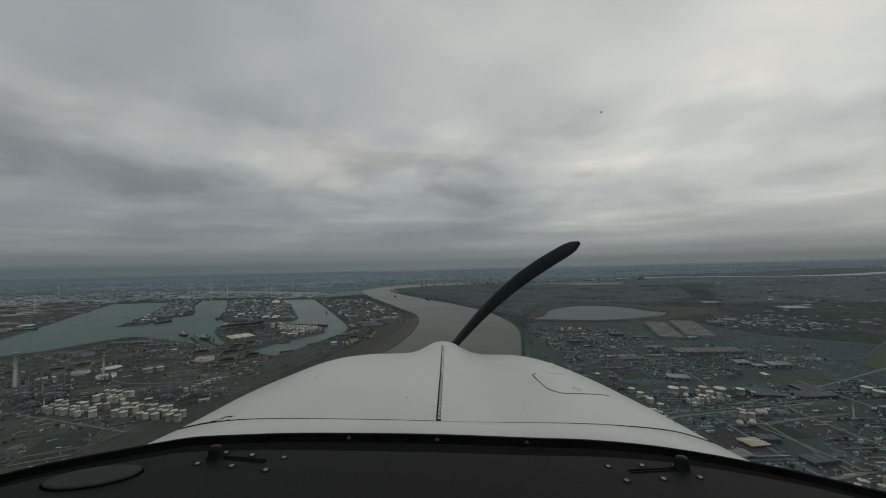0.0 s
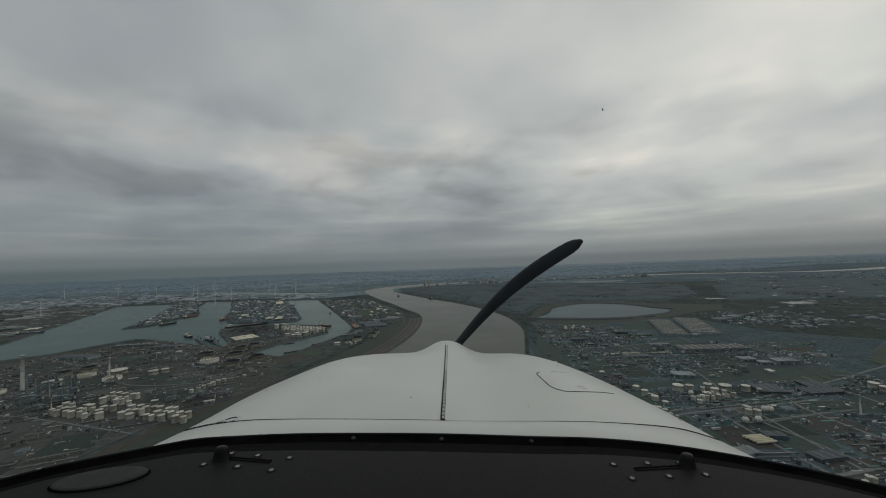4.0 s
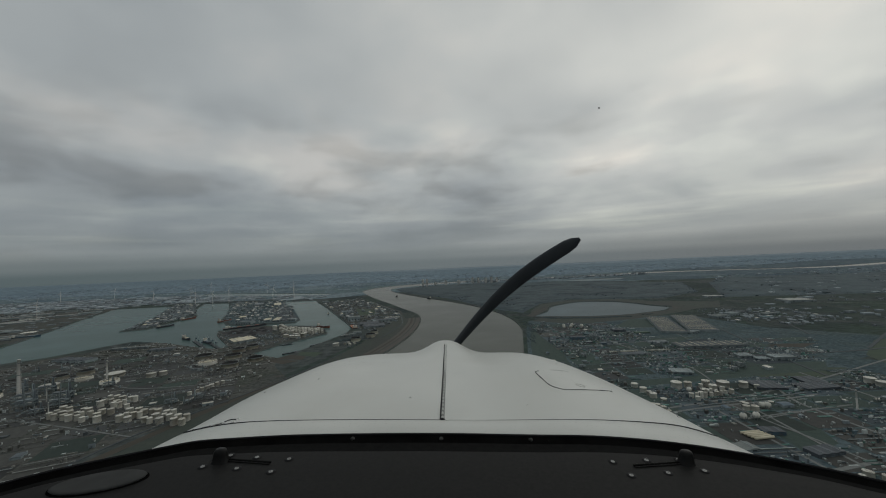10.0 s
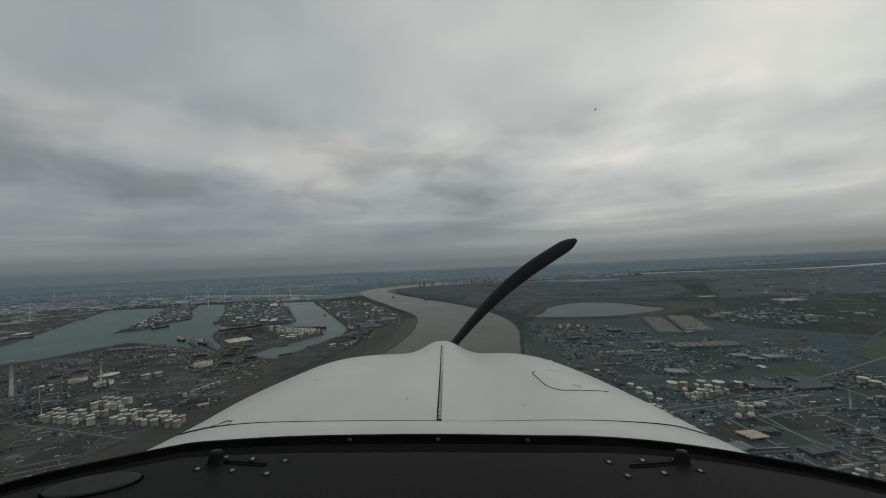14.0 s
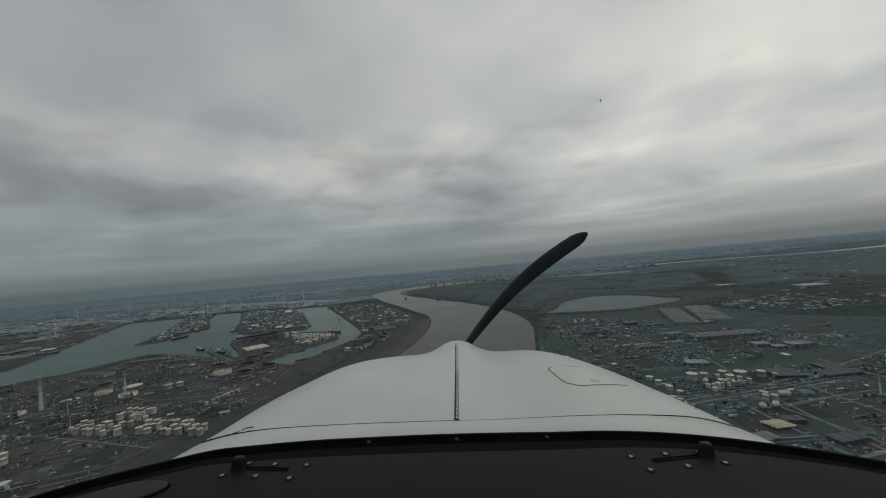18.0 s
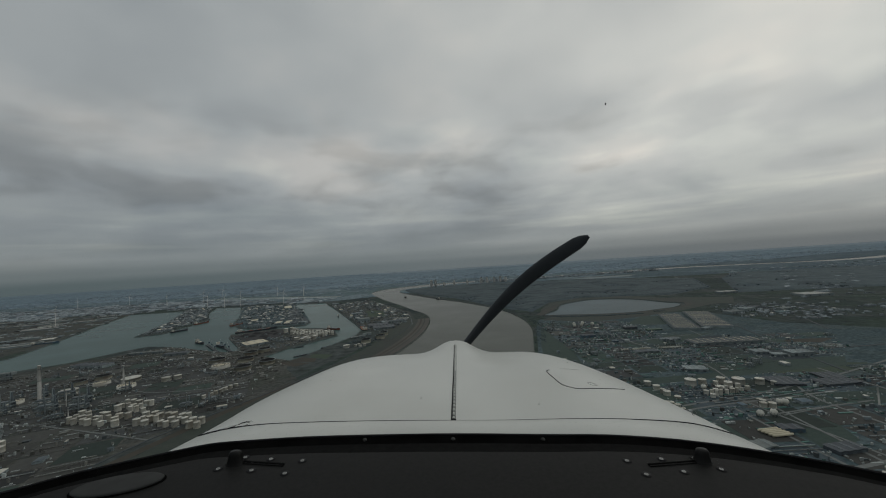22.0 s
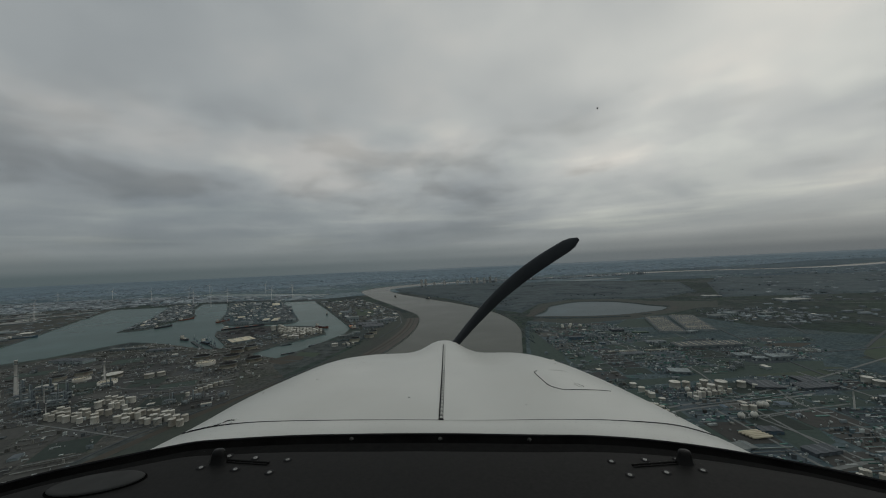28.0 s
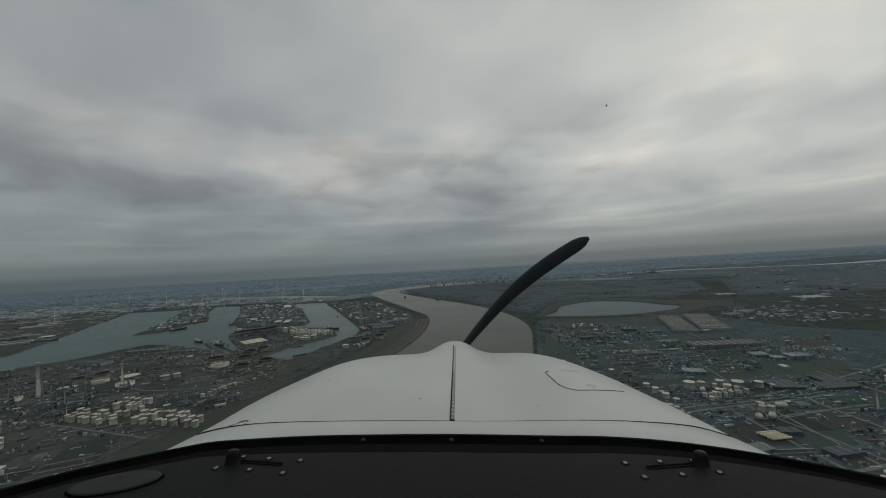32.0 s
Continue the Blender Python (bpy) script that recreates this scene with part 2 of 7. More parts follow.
M = dict(
    land=parcels("farmland_and_yards", ((0.03907, 0.05489, 0.05015), (0.05335, 0.0649, 0.05924), (0.03193, 0.04411, 0.04472), (0.06742, 0.07733, 0.07611), (0.04264, 0.06237, 0.04932)), 90, 9),
    plant=parcels("works_yard", ((0.06319, 0.09031, 0.09785), (0.05236, 0.07825, 0.08698), (0.08197, 0.111, 0.1194), (0.06319, 0.08847, 0.09072), (0.07451, 0.09656, 0.09785)), 26, 3),
    yard=parcels("brown_refinery_yard", ((0.07054, 0.07472, 0.06861), (0.05687, 0.06441, 0.06127), (0.09099, 0.09275, 0.08473), (0.06595, 0.07214, 0.06127), (0.07962, 0.07729, 0.07005)), 30, 3),
    grass=material("rough_grass", (0.0288, 0.04038, 0.03259), (0.0455, 0.05572, 0.04379), 0.12, 0.95, c3=(0.0378, 0.04202, 0.0373)),
    field=material("green_field", (0.03578, 0.05778, 0.0363), (0.04618, 0.06976, 0.04268), 0.06, 0.95, c3=(0.04337, 0.05874, 0.04081)),
    soil=material("bare_brown_soil", (0.042, 0.037, 0.028), (0.057, 0.049, 0.036), 0.08, 0.95, c3=(0.0395, 0.0363, 0.0271)),
    mud=material("wet_brown_mud", (0.04305, 0.0374, 0.0299), (0.0609, 0.0517, 0.04025), 0.09, 0.75, c3=(0.04106, 0.0374, 0.02898)),
    # Blue-grey of distance haze put into the wood's colour.
    wood=material("bare_winter_wood", (0.02303, 0.04347, 0.05709), (0.03437, 0.06059, 0.07722), 0.15, 0.95, c3=(0.0287, 0.04478, 0.05018)),
    reed=material("brown_winter_reed", (0.03709, 0.03835, 0.0334), (0.05432, 0.05386, 0.04453), 0.12, 0.95, c3=(0.03047, 0.03672, 0.03238), scale3=0.05),
    quay=material("concrete_quay", (0.1331, 0.1515, 0.1464), (0.1873, 0.207, 0.1984), 0.4, 0.9),
    asphalt=material("asphalt", (0.0408, 0.0512, 0.0561), (0.0578, 0.0702, 0.0751), 0.4, 0.9),
    pale=material("pale_road", (0.12, 0.130, 0.125), (0.16, 0.17, 0.163), 0.3, 0.9),
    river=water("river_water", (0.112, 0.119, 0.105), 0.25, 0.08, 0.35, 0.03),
    dock=water("dock_water", (0.07233, 0.1192, 0.1146), 0.25, 0.12, 0.4, 0.04),
    lake=water("lake_water", (0.0961, 0.1303, 0.1427), 0.3, 0.1, 0.4, 0.015),
    white=material("white_tank_paint", (0.493, 0.483, 0.425), (0.607, 0.596, 0.535), 0.25, 0.6, c3=(0.387, 0.365, 0.306), scale3=0.12, own=0.2),
    cream=material("cream_roof_sheet", (0.486, 0.437, 0.316), (0.582, 0.53, 0.39), 0.3, 0.6, own=0.12),
    grey=material("grey_roof_sheet", (0.0921, 0.1140, 0.1240), (0.1322, 0.1590, 0.1681), 0.2, 0.6, own=0.3),
    dark=material("dark_roof", (0.0559, 0.0713, 0.0815), (0.0790, 0.0984, 0.1082), 0.3, 0.7, own=0.3),
    wall=material("clad_wall", (0.1570, 0.1890, 0.1928), (0.2312, 0.2710, 0.2730), 0.3, 0.7, own=0.25),
    brown=material("brown_grey_roof", (0.0532, 0.0648, 0.0655), (0.0738, 0.0891, 0.0897), 0.2, 0.7, own=0.15),
    blue=material("blue_cladding", (0.0405, 0.0765, 0.105), (0.063, 0.106, 0.139), 0.3, 0.6, own=0.2),
    steel=material("weathered_steel", (0.1241, 0.1470, 0.1522), (0.1983, 0.2300, 0.2334), 0.7, 0.5, 0.4),
    coal=material("black_coal", (0.012, 0.013, 0.014), (0.026, 0.027, 0.027), 0.3, 0.85),
    oiled=material("weathered_tank_plate", (0.433, 0.417, 0.34), (0.607, 0.58, 0.48), 0.25, 0.7, c3=(0.347, 0.3, 0.24), scale3=0.12, own=0.2),
    slate=material("slate_blue_roof", (0.042, 0.052, 0.062), (0.062, 0.074, 0.084), 0.3, 0.7, own=0.2),
    teal=material("teal_roof", (0.04, 0.085, 0.095), (0.06, 0.115, 0.125), 0.3, 0.65, own=0.2),
    green=material("green_roof", (0.05, 0.085, 0.06), (0.075, 0.12, 0.085), 0.3, 0.7, own=0.2),
    sheet=material("pale_grey_sheet", (0.30, 0.305, 0.285), (0.39, 0.395, 0.37), 0.2, 0.65, c3=(0.25, 0.25, 0.23), scale3=0.05, own=0.15),
    rust=material("rusty_floating_roof", (0.0358, 0.0359, 0.0358), (0.055, 0.0562, 0.0554), 0.2, 0.8),
    brick=material("red_brown_hull", (0.15, 0.06, 0.045), (0.2, 0.08, 0.055), 0.4, 0.6),
    orange=material("orange_deck", (0.42, 0.16, 0.06), (0.5, 0.2, 0.08), 0.4, 0.6),
    hull=material("dark_hull", (0.035, 0.04, 0.05), (0.06, 0.062, 0.07), 0.4, 0.5),
    chimney=material("pale_concrete_stack", (0.515, 0.506, 0.47), (0.632, 0.609, 0.566), 0.3, 0.85),
    clutter=material("plant_steelwork", (0.0939, 0.1140, 0.1208), (0.1614, 0.1910, 0.1995), 0.3, 0.7, island=0.7),
    clutter_brown=material("weathered_brown_plant", (0.085, 0.088, 0.078), (0.150, 0.150, 0.132), 0.3, 0.7, island=0.65),
    clutter_green=material("green_plant_steel", (0.052, 0.125, 0.105), (0.095, 0.19, 0.165), 0.3, 0.7, island=0.5),
    clutter_blue=material("blue_plant_steel", (0.0579, 0.09, 0.104), (0.0988, 0.138, 0.154), 0.3, 0.7, island=0.5),
    clutter_white=material("pale_plant_cladding", (0.30, 0.33, 0.318), (0.42, 0.45, 0.435), 0.3, 0.7, island=0.35),
    gravel=material("gravel_pad", (0.03549, 0.04943, 0.05754), (0.05275, 0.07297, 0.08388), 0.5, 0.95, own=0.45),
    earth=material("brown_earth_pad", (0.03247, 0.03515, 0.03562), (0.04533, 0.04883, 0.04817), 0.3, 0.95, own=0.45),
    soilpad=material("trodden_brown_pad", (0.04401, 0.04499, 0.04125), (0.06264, 0.06374, 0.05813), 0.3, 0.95, own=0.45),
    turf=material("turf_pad", (0.02371, 0.04147, 0.03499), (0.03598, 0.05675, 0.04657), 0.3, 0.95, own=0.45),
    # Paler and bluer with distance: haze put into the land's and masonry's own colour.
    plain=parcels("haze_tinted_far_plain", ((0.1006, 0.143, 0.1627), (0.1272, 0.1678, 0.1874), (0.08743, 0.1274, 0.1519), (0.1617, 0.2052, 0.2228), (0.1059, 0.1507, 0.1519)), 130, 14),
    hazy=parcels("haze_tinted_plain", ((0.1336, 0.1858, 0.2253), (0.1572, 0.2124, 0.2514), (0.1186, 0.169, 0.2103), (0.1884, 0.2476, 0.2831), (0.1408, 0.1942, 0.2253)), 210, 25),
    weald=parcels("haze_tinted_wooded_plain", ((0.0735, 0.1029, 0.1214), (0.09056, 0.1224, 0.1411), (0.06169, 0.08902, 0.1093), (0.109, 0.1433, 0.1609), (0.07875, 0.1141, 0.1199)), 110, 12),
    skyline=parcels("mist_tinted_plain", ((0.190, 0.235, 0.265), (0.200, 0.245, 0.275), (0.182, 0.228, 0.257), (0.210, 0.255, 0.285), (0.194, 0.240, 0.268)), 420, 60),
    horizon=parcels("haze_tinted_horizon_plain", ((0.136, 0.1917, 0.2261), (0.1505, 0.2044, 0.2392), (0.1244, 0.176, 0.2129), (0.165, 0.2185, 0.2522), (0.1418, 0.195, 0.2293)), 320, 40),
    faint=material("haze_tinted_masonry", (0.1503, 0.1953, 0.2244), (0.2226, 0.2745, 0.3102), 0.05, 0.9, island=0.35),
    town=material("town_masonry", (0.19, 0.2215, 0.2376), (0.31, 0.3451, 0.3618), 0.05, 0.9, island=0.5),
)


dim_basin(M["river"], (0.008, 0.013, 0.016))


# ---- helpers ----
def part(name, bm, mat, parent=None, label=""):
    me = bpy.data.meshes.new(name)
    bm.to_mesh(me)
    bm.free()
    me.materials.append(M[mat] if isinstance(mat, str) else mat)
    ob = new(name, me)
    if parent is not None:
        ob.parent = parent
    if label:
        ob["label"] = label
    return ob


def thing(name, label, category, group="", m=None):
    ob = new(name)
    ob.empty_display_size = 1.0
    if m is not None:
        ob.matrix_basis = m
    return tagged(ob, label, category, group)


def mesh_of(verts, faces, name, mat, parent=None):
    me = bpy.data.meshes.new(name)
    me.from_pydata(verts, [], faces)
    me.update()
    me.materials.append(M[mat] if isinstance(mat, str) else mat)
    ob = new(name, me)
    if parent is not None:
        ob.parent = parent
    return ob


def box(bm, x0, y0, z0, x1, y1, z1):
    v = [bm.verts.new(p) for p in ((x0, y0, z0), (x1, y0, z0), (x1, y1, z0), (x0, y1, z0), (x0, y0, z1), (x1, y0, z1), (x1, y1, z1), (x0, y1, z1))]
    for f in ((3, 2, 1, 0), (4, 5, 6, 7), (0, 1, 5, 4), (1, 2, 6, 5), (2, 3, 7, 6), (3, 0, 4, 7)):
        bm.faces.new([v[i] for i in f])


def lathe(bm, profile, n=24, cx=0.0, cy=0.0, closed_top=True, smooth=True):
    """Turns a profile of (radius, height) round an upright axis."""
    rings = []
    for r, z in profile:
        rings.append([bm.verts.new((cx + r * math.cos(2 * math.pi * i / n), cy + r * math.sin(2 * math.pi * i / n), z)) for i in range(n)])
    for a, b in zip(rings, rings[1:]):
        for i in range(n):
            f = bm.faces.new((a[i], a[(i + 1) % n], b[(i + 1) % n], b[i]))
            f.smooth = smooth
    if closed_top:
        bm.faces.new(rings[-1])


def tube(bm, p, q, r, n=6):
    p, q = Vector(p), Vector(q)
    m = (q - p).to_track_quat("Z", "Y").to_matrix()
    a = [bm.verts.new(p + m @ Vector((r * math.cos(2 * math.pi * i / n), r * math.sin(2 * math.pi * i / n), 0))) for i in range(n)]
    b = [bm.verts.new(v.co + (q - p)) for v in a]
    for i in range(n):
        bm.faces.new((a[i], a[(i + 1) % n], b[(i + 1) % n], b[i]))
    bm.faces.new(b)
    bm.faces.new(a[::-1])


def smooth_loop(points, steps=4, closed=True):
    """A Catmull-Rom curve through plan points."""
    out, n = [], len(points)
    for i in range(n if closed else n - 1):
        p = [Vector(points[j % n] if closed else points[min(max(j, 0), n - 1)]) for j in (i - 1, i, i + 1, i + 2)]
        for s in range(steps):
            t = s / steps
            out.append(0.5 * (2 * p[1] + (p[2] - p[0]) * t + (2 * p[0] - 5 * p[1] + 4 * p[2] - p[3]) * t * t + (3 * p[1] - p[0] - 3 * p[2] + p[3]) * t ** 3))
    if not closed:
        out.append(Vector(points[-1]))
    return [(v.x, v.y) for v in out]


def inside(x, y, poly):
    hit, j = False, len(poly) - 1
    for i in range(len(poly)):
        (xi, yi), (xj, yj) = poly[i], poly[j]
        if (yi > y) != (yj > y) and x < (xj - xi) * (y - yi) / (yj - yi) + xi:
            hit = not hit
        j = i
    return hit


def ribbon(points, left, right):
    """The outline of a strip along a line of plan points."""
    a, b = [], []
    for i, p in enumerate(points):
        d = (Vector(points[min(i + 1, len(points) - 1)]) - Vector(points[max(i - 1, 0)])).normalized()
        nrm = Vector((-d.y, d.x))
        a.append(tuple(Vector(p) + nrm * left))
        b.append(tuple(Vector(p) - nrm * right))
    return a + b[::-1]


# ---- the plan: water, land and its cover ----
LEFT_BANK = smooth_loop([(-190, -700), (-178, 60), (-178, 160), (-183, 220), (-180, 290), (-174, 340), (-158, 375), (-146, 432), (-125, 500), (-95, 560), (-62, 650),
                         (-42, 735), (-34, 830), (-42, 900), (-64, 960), (-100, 1070), (-160, 1240), (-212, 1420), (-232, 1540), (-190, 1680), (-60, 1790), (180, 1850),
                         (560, 1850), (1040, 1880), (1300, 1790), (1600, 1680), (2250, 1830), (4200, 2300)], 4, False)
RIGHT_BANK = smooth_loop([(4200, 2190), (2250, 1740), (1600, 1590), (1300, 1700), (1040, 1780), (560, 1755), (200, 1750), (20, 1690), (-110, 1590), (-135, 1500), (-108, 1390), (-58, 1260),
                          (-6, 1140), (36, 1050), (70, 960), (92, 870), (99, 790), (93, 715), (74, 640), (47, 540), (24, 460), (9, 400), (22, 340), (90, 288), (165, 258)], 4, False)
RIVER = LEFT_BANK + RIGHT_BANK + [(228, 248), (289, 240), (430, 225), (640, 190), (640, -700)]
LAKE = smooth_loop([(138, 802), (172, 845), (200, 900), (265, 942), (315, 928), (340, 895), (350, 850), (362, 828), (350, 808), (328, 791), (298, 782), (258, 772), (206, 777), (160, 792)], 4)
DOCK = [(-211, 657), (-174, 631), (-162, 657), (-149, 690), (-141, 715), (-131, 745), (-131, 785), (-155, 850), (-190, 940), (-240, 1070), (-290, 1190), (-312, 1250),
        (-392, 1265), (-385, 1220), (-325, 1109), (-239, 897), (-238, 868), (-252, 861), (-330, 872), (-352, 882), (-395, 945), (-428, 1030), (-470, 1120), (-560, 1300),
        (-640, 1325), (-575, 1180), (-515, 1075), (-490, 1040), (-480, 960), (-475, 880), (-508, 866), (-536, 945), (-578, 1049), (-630, 1150), (-695, 1285), (-850, 1290),
        (-795, 1180), (-735, 1060), (-662, 925), (-612, 830), (-575, 752), (-600, 722), (-690, 690), (-760, 640), (-1300, 200), (-1230, 120), (-640, 470), (-570, 560), (-520, 640), (-450, 695),
        (-425, 750), (-413, 768), (-385, 758), (-340, 735), (-305, 712), (-268, 692), (-256, 700), (-290, 748), (-316, 786), (-333, 822), (-275, 850), (-195, 822), (-170, 790), (-157, 752), (-182, 716), (-199, 692)]
INLET = [(-1200, 60), (-590, 395), (-508, 421), (-474, 457), (-438, 464), (-405, 479), (-365, 440), (-394, 430), (-432, 411), (-436, 398), (-414, 367), (-410, 352), (-380, 337),
         (-321, 320), (-273, 304), (-267, 298), (-270, 276), (-280, 251), (-330, 258), (-480, 140), (-1100, -60)]
POOL = [(482, 1600), (731, 1581), (660, 1500), (515, 1490)]
FAR_DOCK = [(-900, 1700), (-560, 1520), (-330, 1420), (-300, 1460), (-520, 1600), (-880, 1800)]
WATERS = [("river", RIVER, "river"), ("dock_basin", DOCK, "dock"), ("dock_inlet", INLET, "dock"), ("lake", LAKE, "lake"), ("pool", POOL, "lake"), ("far_dock", FAR_DOCK, "dock")]
COVERS = [
    # Far bands: the distance haze is put into their cover colours.
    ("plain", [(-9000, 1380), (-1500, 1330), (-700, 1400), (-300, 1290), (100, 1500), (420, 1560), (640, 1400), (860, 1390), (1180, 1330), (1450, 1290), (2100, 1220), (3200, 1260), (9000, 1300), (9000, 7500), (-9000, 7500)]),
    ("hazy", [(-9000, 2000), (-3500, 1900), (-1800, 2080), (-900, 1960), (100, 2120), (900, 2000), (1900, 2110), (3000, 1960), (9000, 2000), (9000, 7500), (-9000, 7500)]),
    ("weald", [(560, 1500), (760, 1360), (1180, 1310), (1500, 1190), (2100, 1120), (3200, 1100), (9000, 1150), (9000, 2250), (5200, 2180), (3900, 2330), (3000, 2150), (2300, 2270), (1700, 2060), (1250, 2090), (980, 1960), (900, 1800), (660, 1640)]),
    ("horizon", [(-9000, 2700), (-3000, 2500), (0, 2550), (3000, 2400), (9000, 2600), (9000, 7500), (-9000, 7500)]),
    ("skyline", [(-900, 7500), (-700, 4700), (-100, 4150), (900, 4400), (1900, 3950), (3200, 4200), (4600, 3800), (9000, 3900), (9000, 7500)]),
    ("yard", [(-520, 420), (-640, 480), (-560, 570), (-440, 690), (-350, 780), (-190, 690), (-165, 600), (-120, 530), (-190, 470), (-215, 380), (-250, 330), (-280, 320), (-420, 400), (-440, 460)]),
    ("plant", [(20, 470), (50, 540), (95, 700), (115, 760), (140, 770), (330, 740), (345, 640), (420, 560), (300, 520), (420, 400), (440, 280), (290, 250), (170, 270), (60, 330)]),
    ("yard", [(-130, 790), (-85, 740), (-60, 830), (-70, 940), (-120, 1060), (-200, 1240), (-280, 1180), (-230, 1050), (-180, 930)]),
    ("plant", [(-240, 870), (-345, 882), (-390, 950), (-470, 1120), (-560, 1310), (-390, 1290), (-320, 1110), (-242, 900)]),
    ("yard", [(-160, 752), (-175, 795), (-195, 815), (-275, 845), (-330, 815), (-350, 790), (-300, 740), (-210, 690)]),
    ("yard", [(-800, 1180), (-860, 1330), (-1500, 1300), (-1700, 700), (-1150, 330), (-760, 660), (-690, 700), (-590, 745), (-620, 830), (-670, 925), (-740, 1060)]),
    ("mud", ribbon(LEFT_BANK[2:50], 26, -1)),
    ("grass", ribbon([(-206, 60), (-208, 200), (-210, 300), (-195, 370), (-178, 430), (-155, 495), (-125, 560), (-95, 650), (-76, 735), (-66, 830), (-80, 930)], 12, 10)),
    ("grass", ribbon(LEFT_BANK[2:50], 24, -19)),
    ("soil", ribbon(LEFT_BANK[2:50], 15, -12.5)),
    ("grass", ribbon(LEFT_BANK[2:50], 9, -7.5)),
    ("soil", ribbon([(-226, 60), (-228, 200), (-230, 290), (-214, 365), (-196, 425), (-172, 490), (-142, 555)], 4, 2)),
    ("soil", [(-420, 20), (-235, 60), (-240, 200), (-265, 245), (-330, 250), (-470, 140)]),
    ("field", [(277, 462), (315, 528), (374, 567), (479, 586), (480, 520), (393, 458), (319, 450)]),
    ("field", [(310, 390), (326, 380), (337, 354), (277, 338), (264, 352)]),
    ("soil", [(196, 373), (218, 372), (204, 318), (171, 306), (176, 340)]),
    ("field", [(-158, 639), (-159, 653), (-134, 644), (-137, 627)]),
    ("soil", [(-176, 628), (-165, 641), (-147, 631), (-146, 618)]),
    ("soil", [(-184, 623), (-179, 628), (-148, 615), (-160, 606)]),
    ("coal", [(-318, 800), (-304, 824), (-272, 836), (-246, 820), (-240, 772), (-262, 752), (-285, 765)]),
    ("field", [(374, 345), (340, 320), (420, 300), (640, 330), (600, 380)]),
    ("field", [(112, 296), (136, 305), (168, 305), (187, 296), (170, 266), (131, 268)]),
    ("field", [(192, 509), (229, 514), (268, 503), (244, 489), (199, 490)]),
    ("field", [(142, 626), (167, 625), (158, 613), (143, 614)]),
    ("soil", [(130, 378), (129, 363), (148, 362), (155, 380)]),
    ("soil", [(260, 572), (288, 574), (319, 568), (296, 558)]),
    ("field", [(84, 390), (106, 389), (104, 373), (88, 376)]),
    ("field", [(-142, 912), (-112, 908), (-124, 985), (-165, 1010)]),
    ("asphalt", [(-262, 882), (-246, 909), (-350, 1143), (-378, 1110)]),
    ("grass", [(-76, 815), (-66, 815), (-80, 930), (-95, 930)]),
    ("turf", [(236, 642), (258, 676), (280, 720), (245, 735), (200, 690), (225, 676), (249, 672), (244, 655)]),
    ("turf", [(204, 622), (247, 618), (197, 591), (173, 591), (170, 602), (184, 612)]),
    ("turf", [(209, 528), (270, 519), (250, 500), (180, 500)]),
    ("turf", [(93, 437), (110, 435), (108, 397), (90, 395)]),
    ("turf", [(135, 435), (161, 434), (150, 412), (129, 406)]),
    ("turf", [(112, 505), (200, 508), (196, 498), (112, 494)]),
    ("turf", [(40, 480), (70, 470), (98, 600), (112, 690), (100, 700), (76, 620)]),
    ("soil", [(220, 330), (262, 345), (300, 380), (262, 392), (226, 366)]),
    ("grass", [(120, 760), (170, 720), (255, 735), (345, 770), (400, 800), (375, 840), (362, 800), (330, 782), (298, 774), (258, 764), (206, 768), (150, 785)]),
    ("grass", [(362, 800), (420, 790), (470, 850), (380, 900), (350, 960), (260, 965), (190, 930), (150, 860), (140, 830), (172, 855), (200, 910), (265, 950), (320, 935), (348, 895), (358, 850), (370, 828)]),
    ("wood", [(105, 880), (130, 840), (190, 940), (265, 985), (420, 930), (560, 1010), (700, 1250), (560, 1450), (200, 1640), (0, 1620), (-120, 1520), (-95, 1400), (-40, 1270), (30, 1130), (60, 1030)]),
    ("reed", [(126, 806), (134, 788), (160, 781), (186, 769), (206, 770), (232, 762), (258, 765), (296, 768), (330, 781), (352, 790), (372, 808), (376, 830), (366, 862), (362, 880), (350, 905), (332, 932), (318, 940), (332, 922), (350, 890), (360, 850), (370, 828), (356, 804), (328, 788), (298, 779),
              (258, 769), (206, 774), (160, 788), (136, 800), (170, 850), (196, 908), (190, 908), (158, 862)]),
    ("wood", [(520, 900), (900, 820), (1500, 900), (1400, 1250), (900, 1350), (740, 1200)]),
    ]

ZONES = {}
for kind, loop in COVERS:
    ZONES.setdefault(kind, []).append(loop)


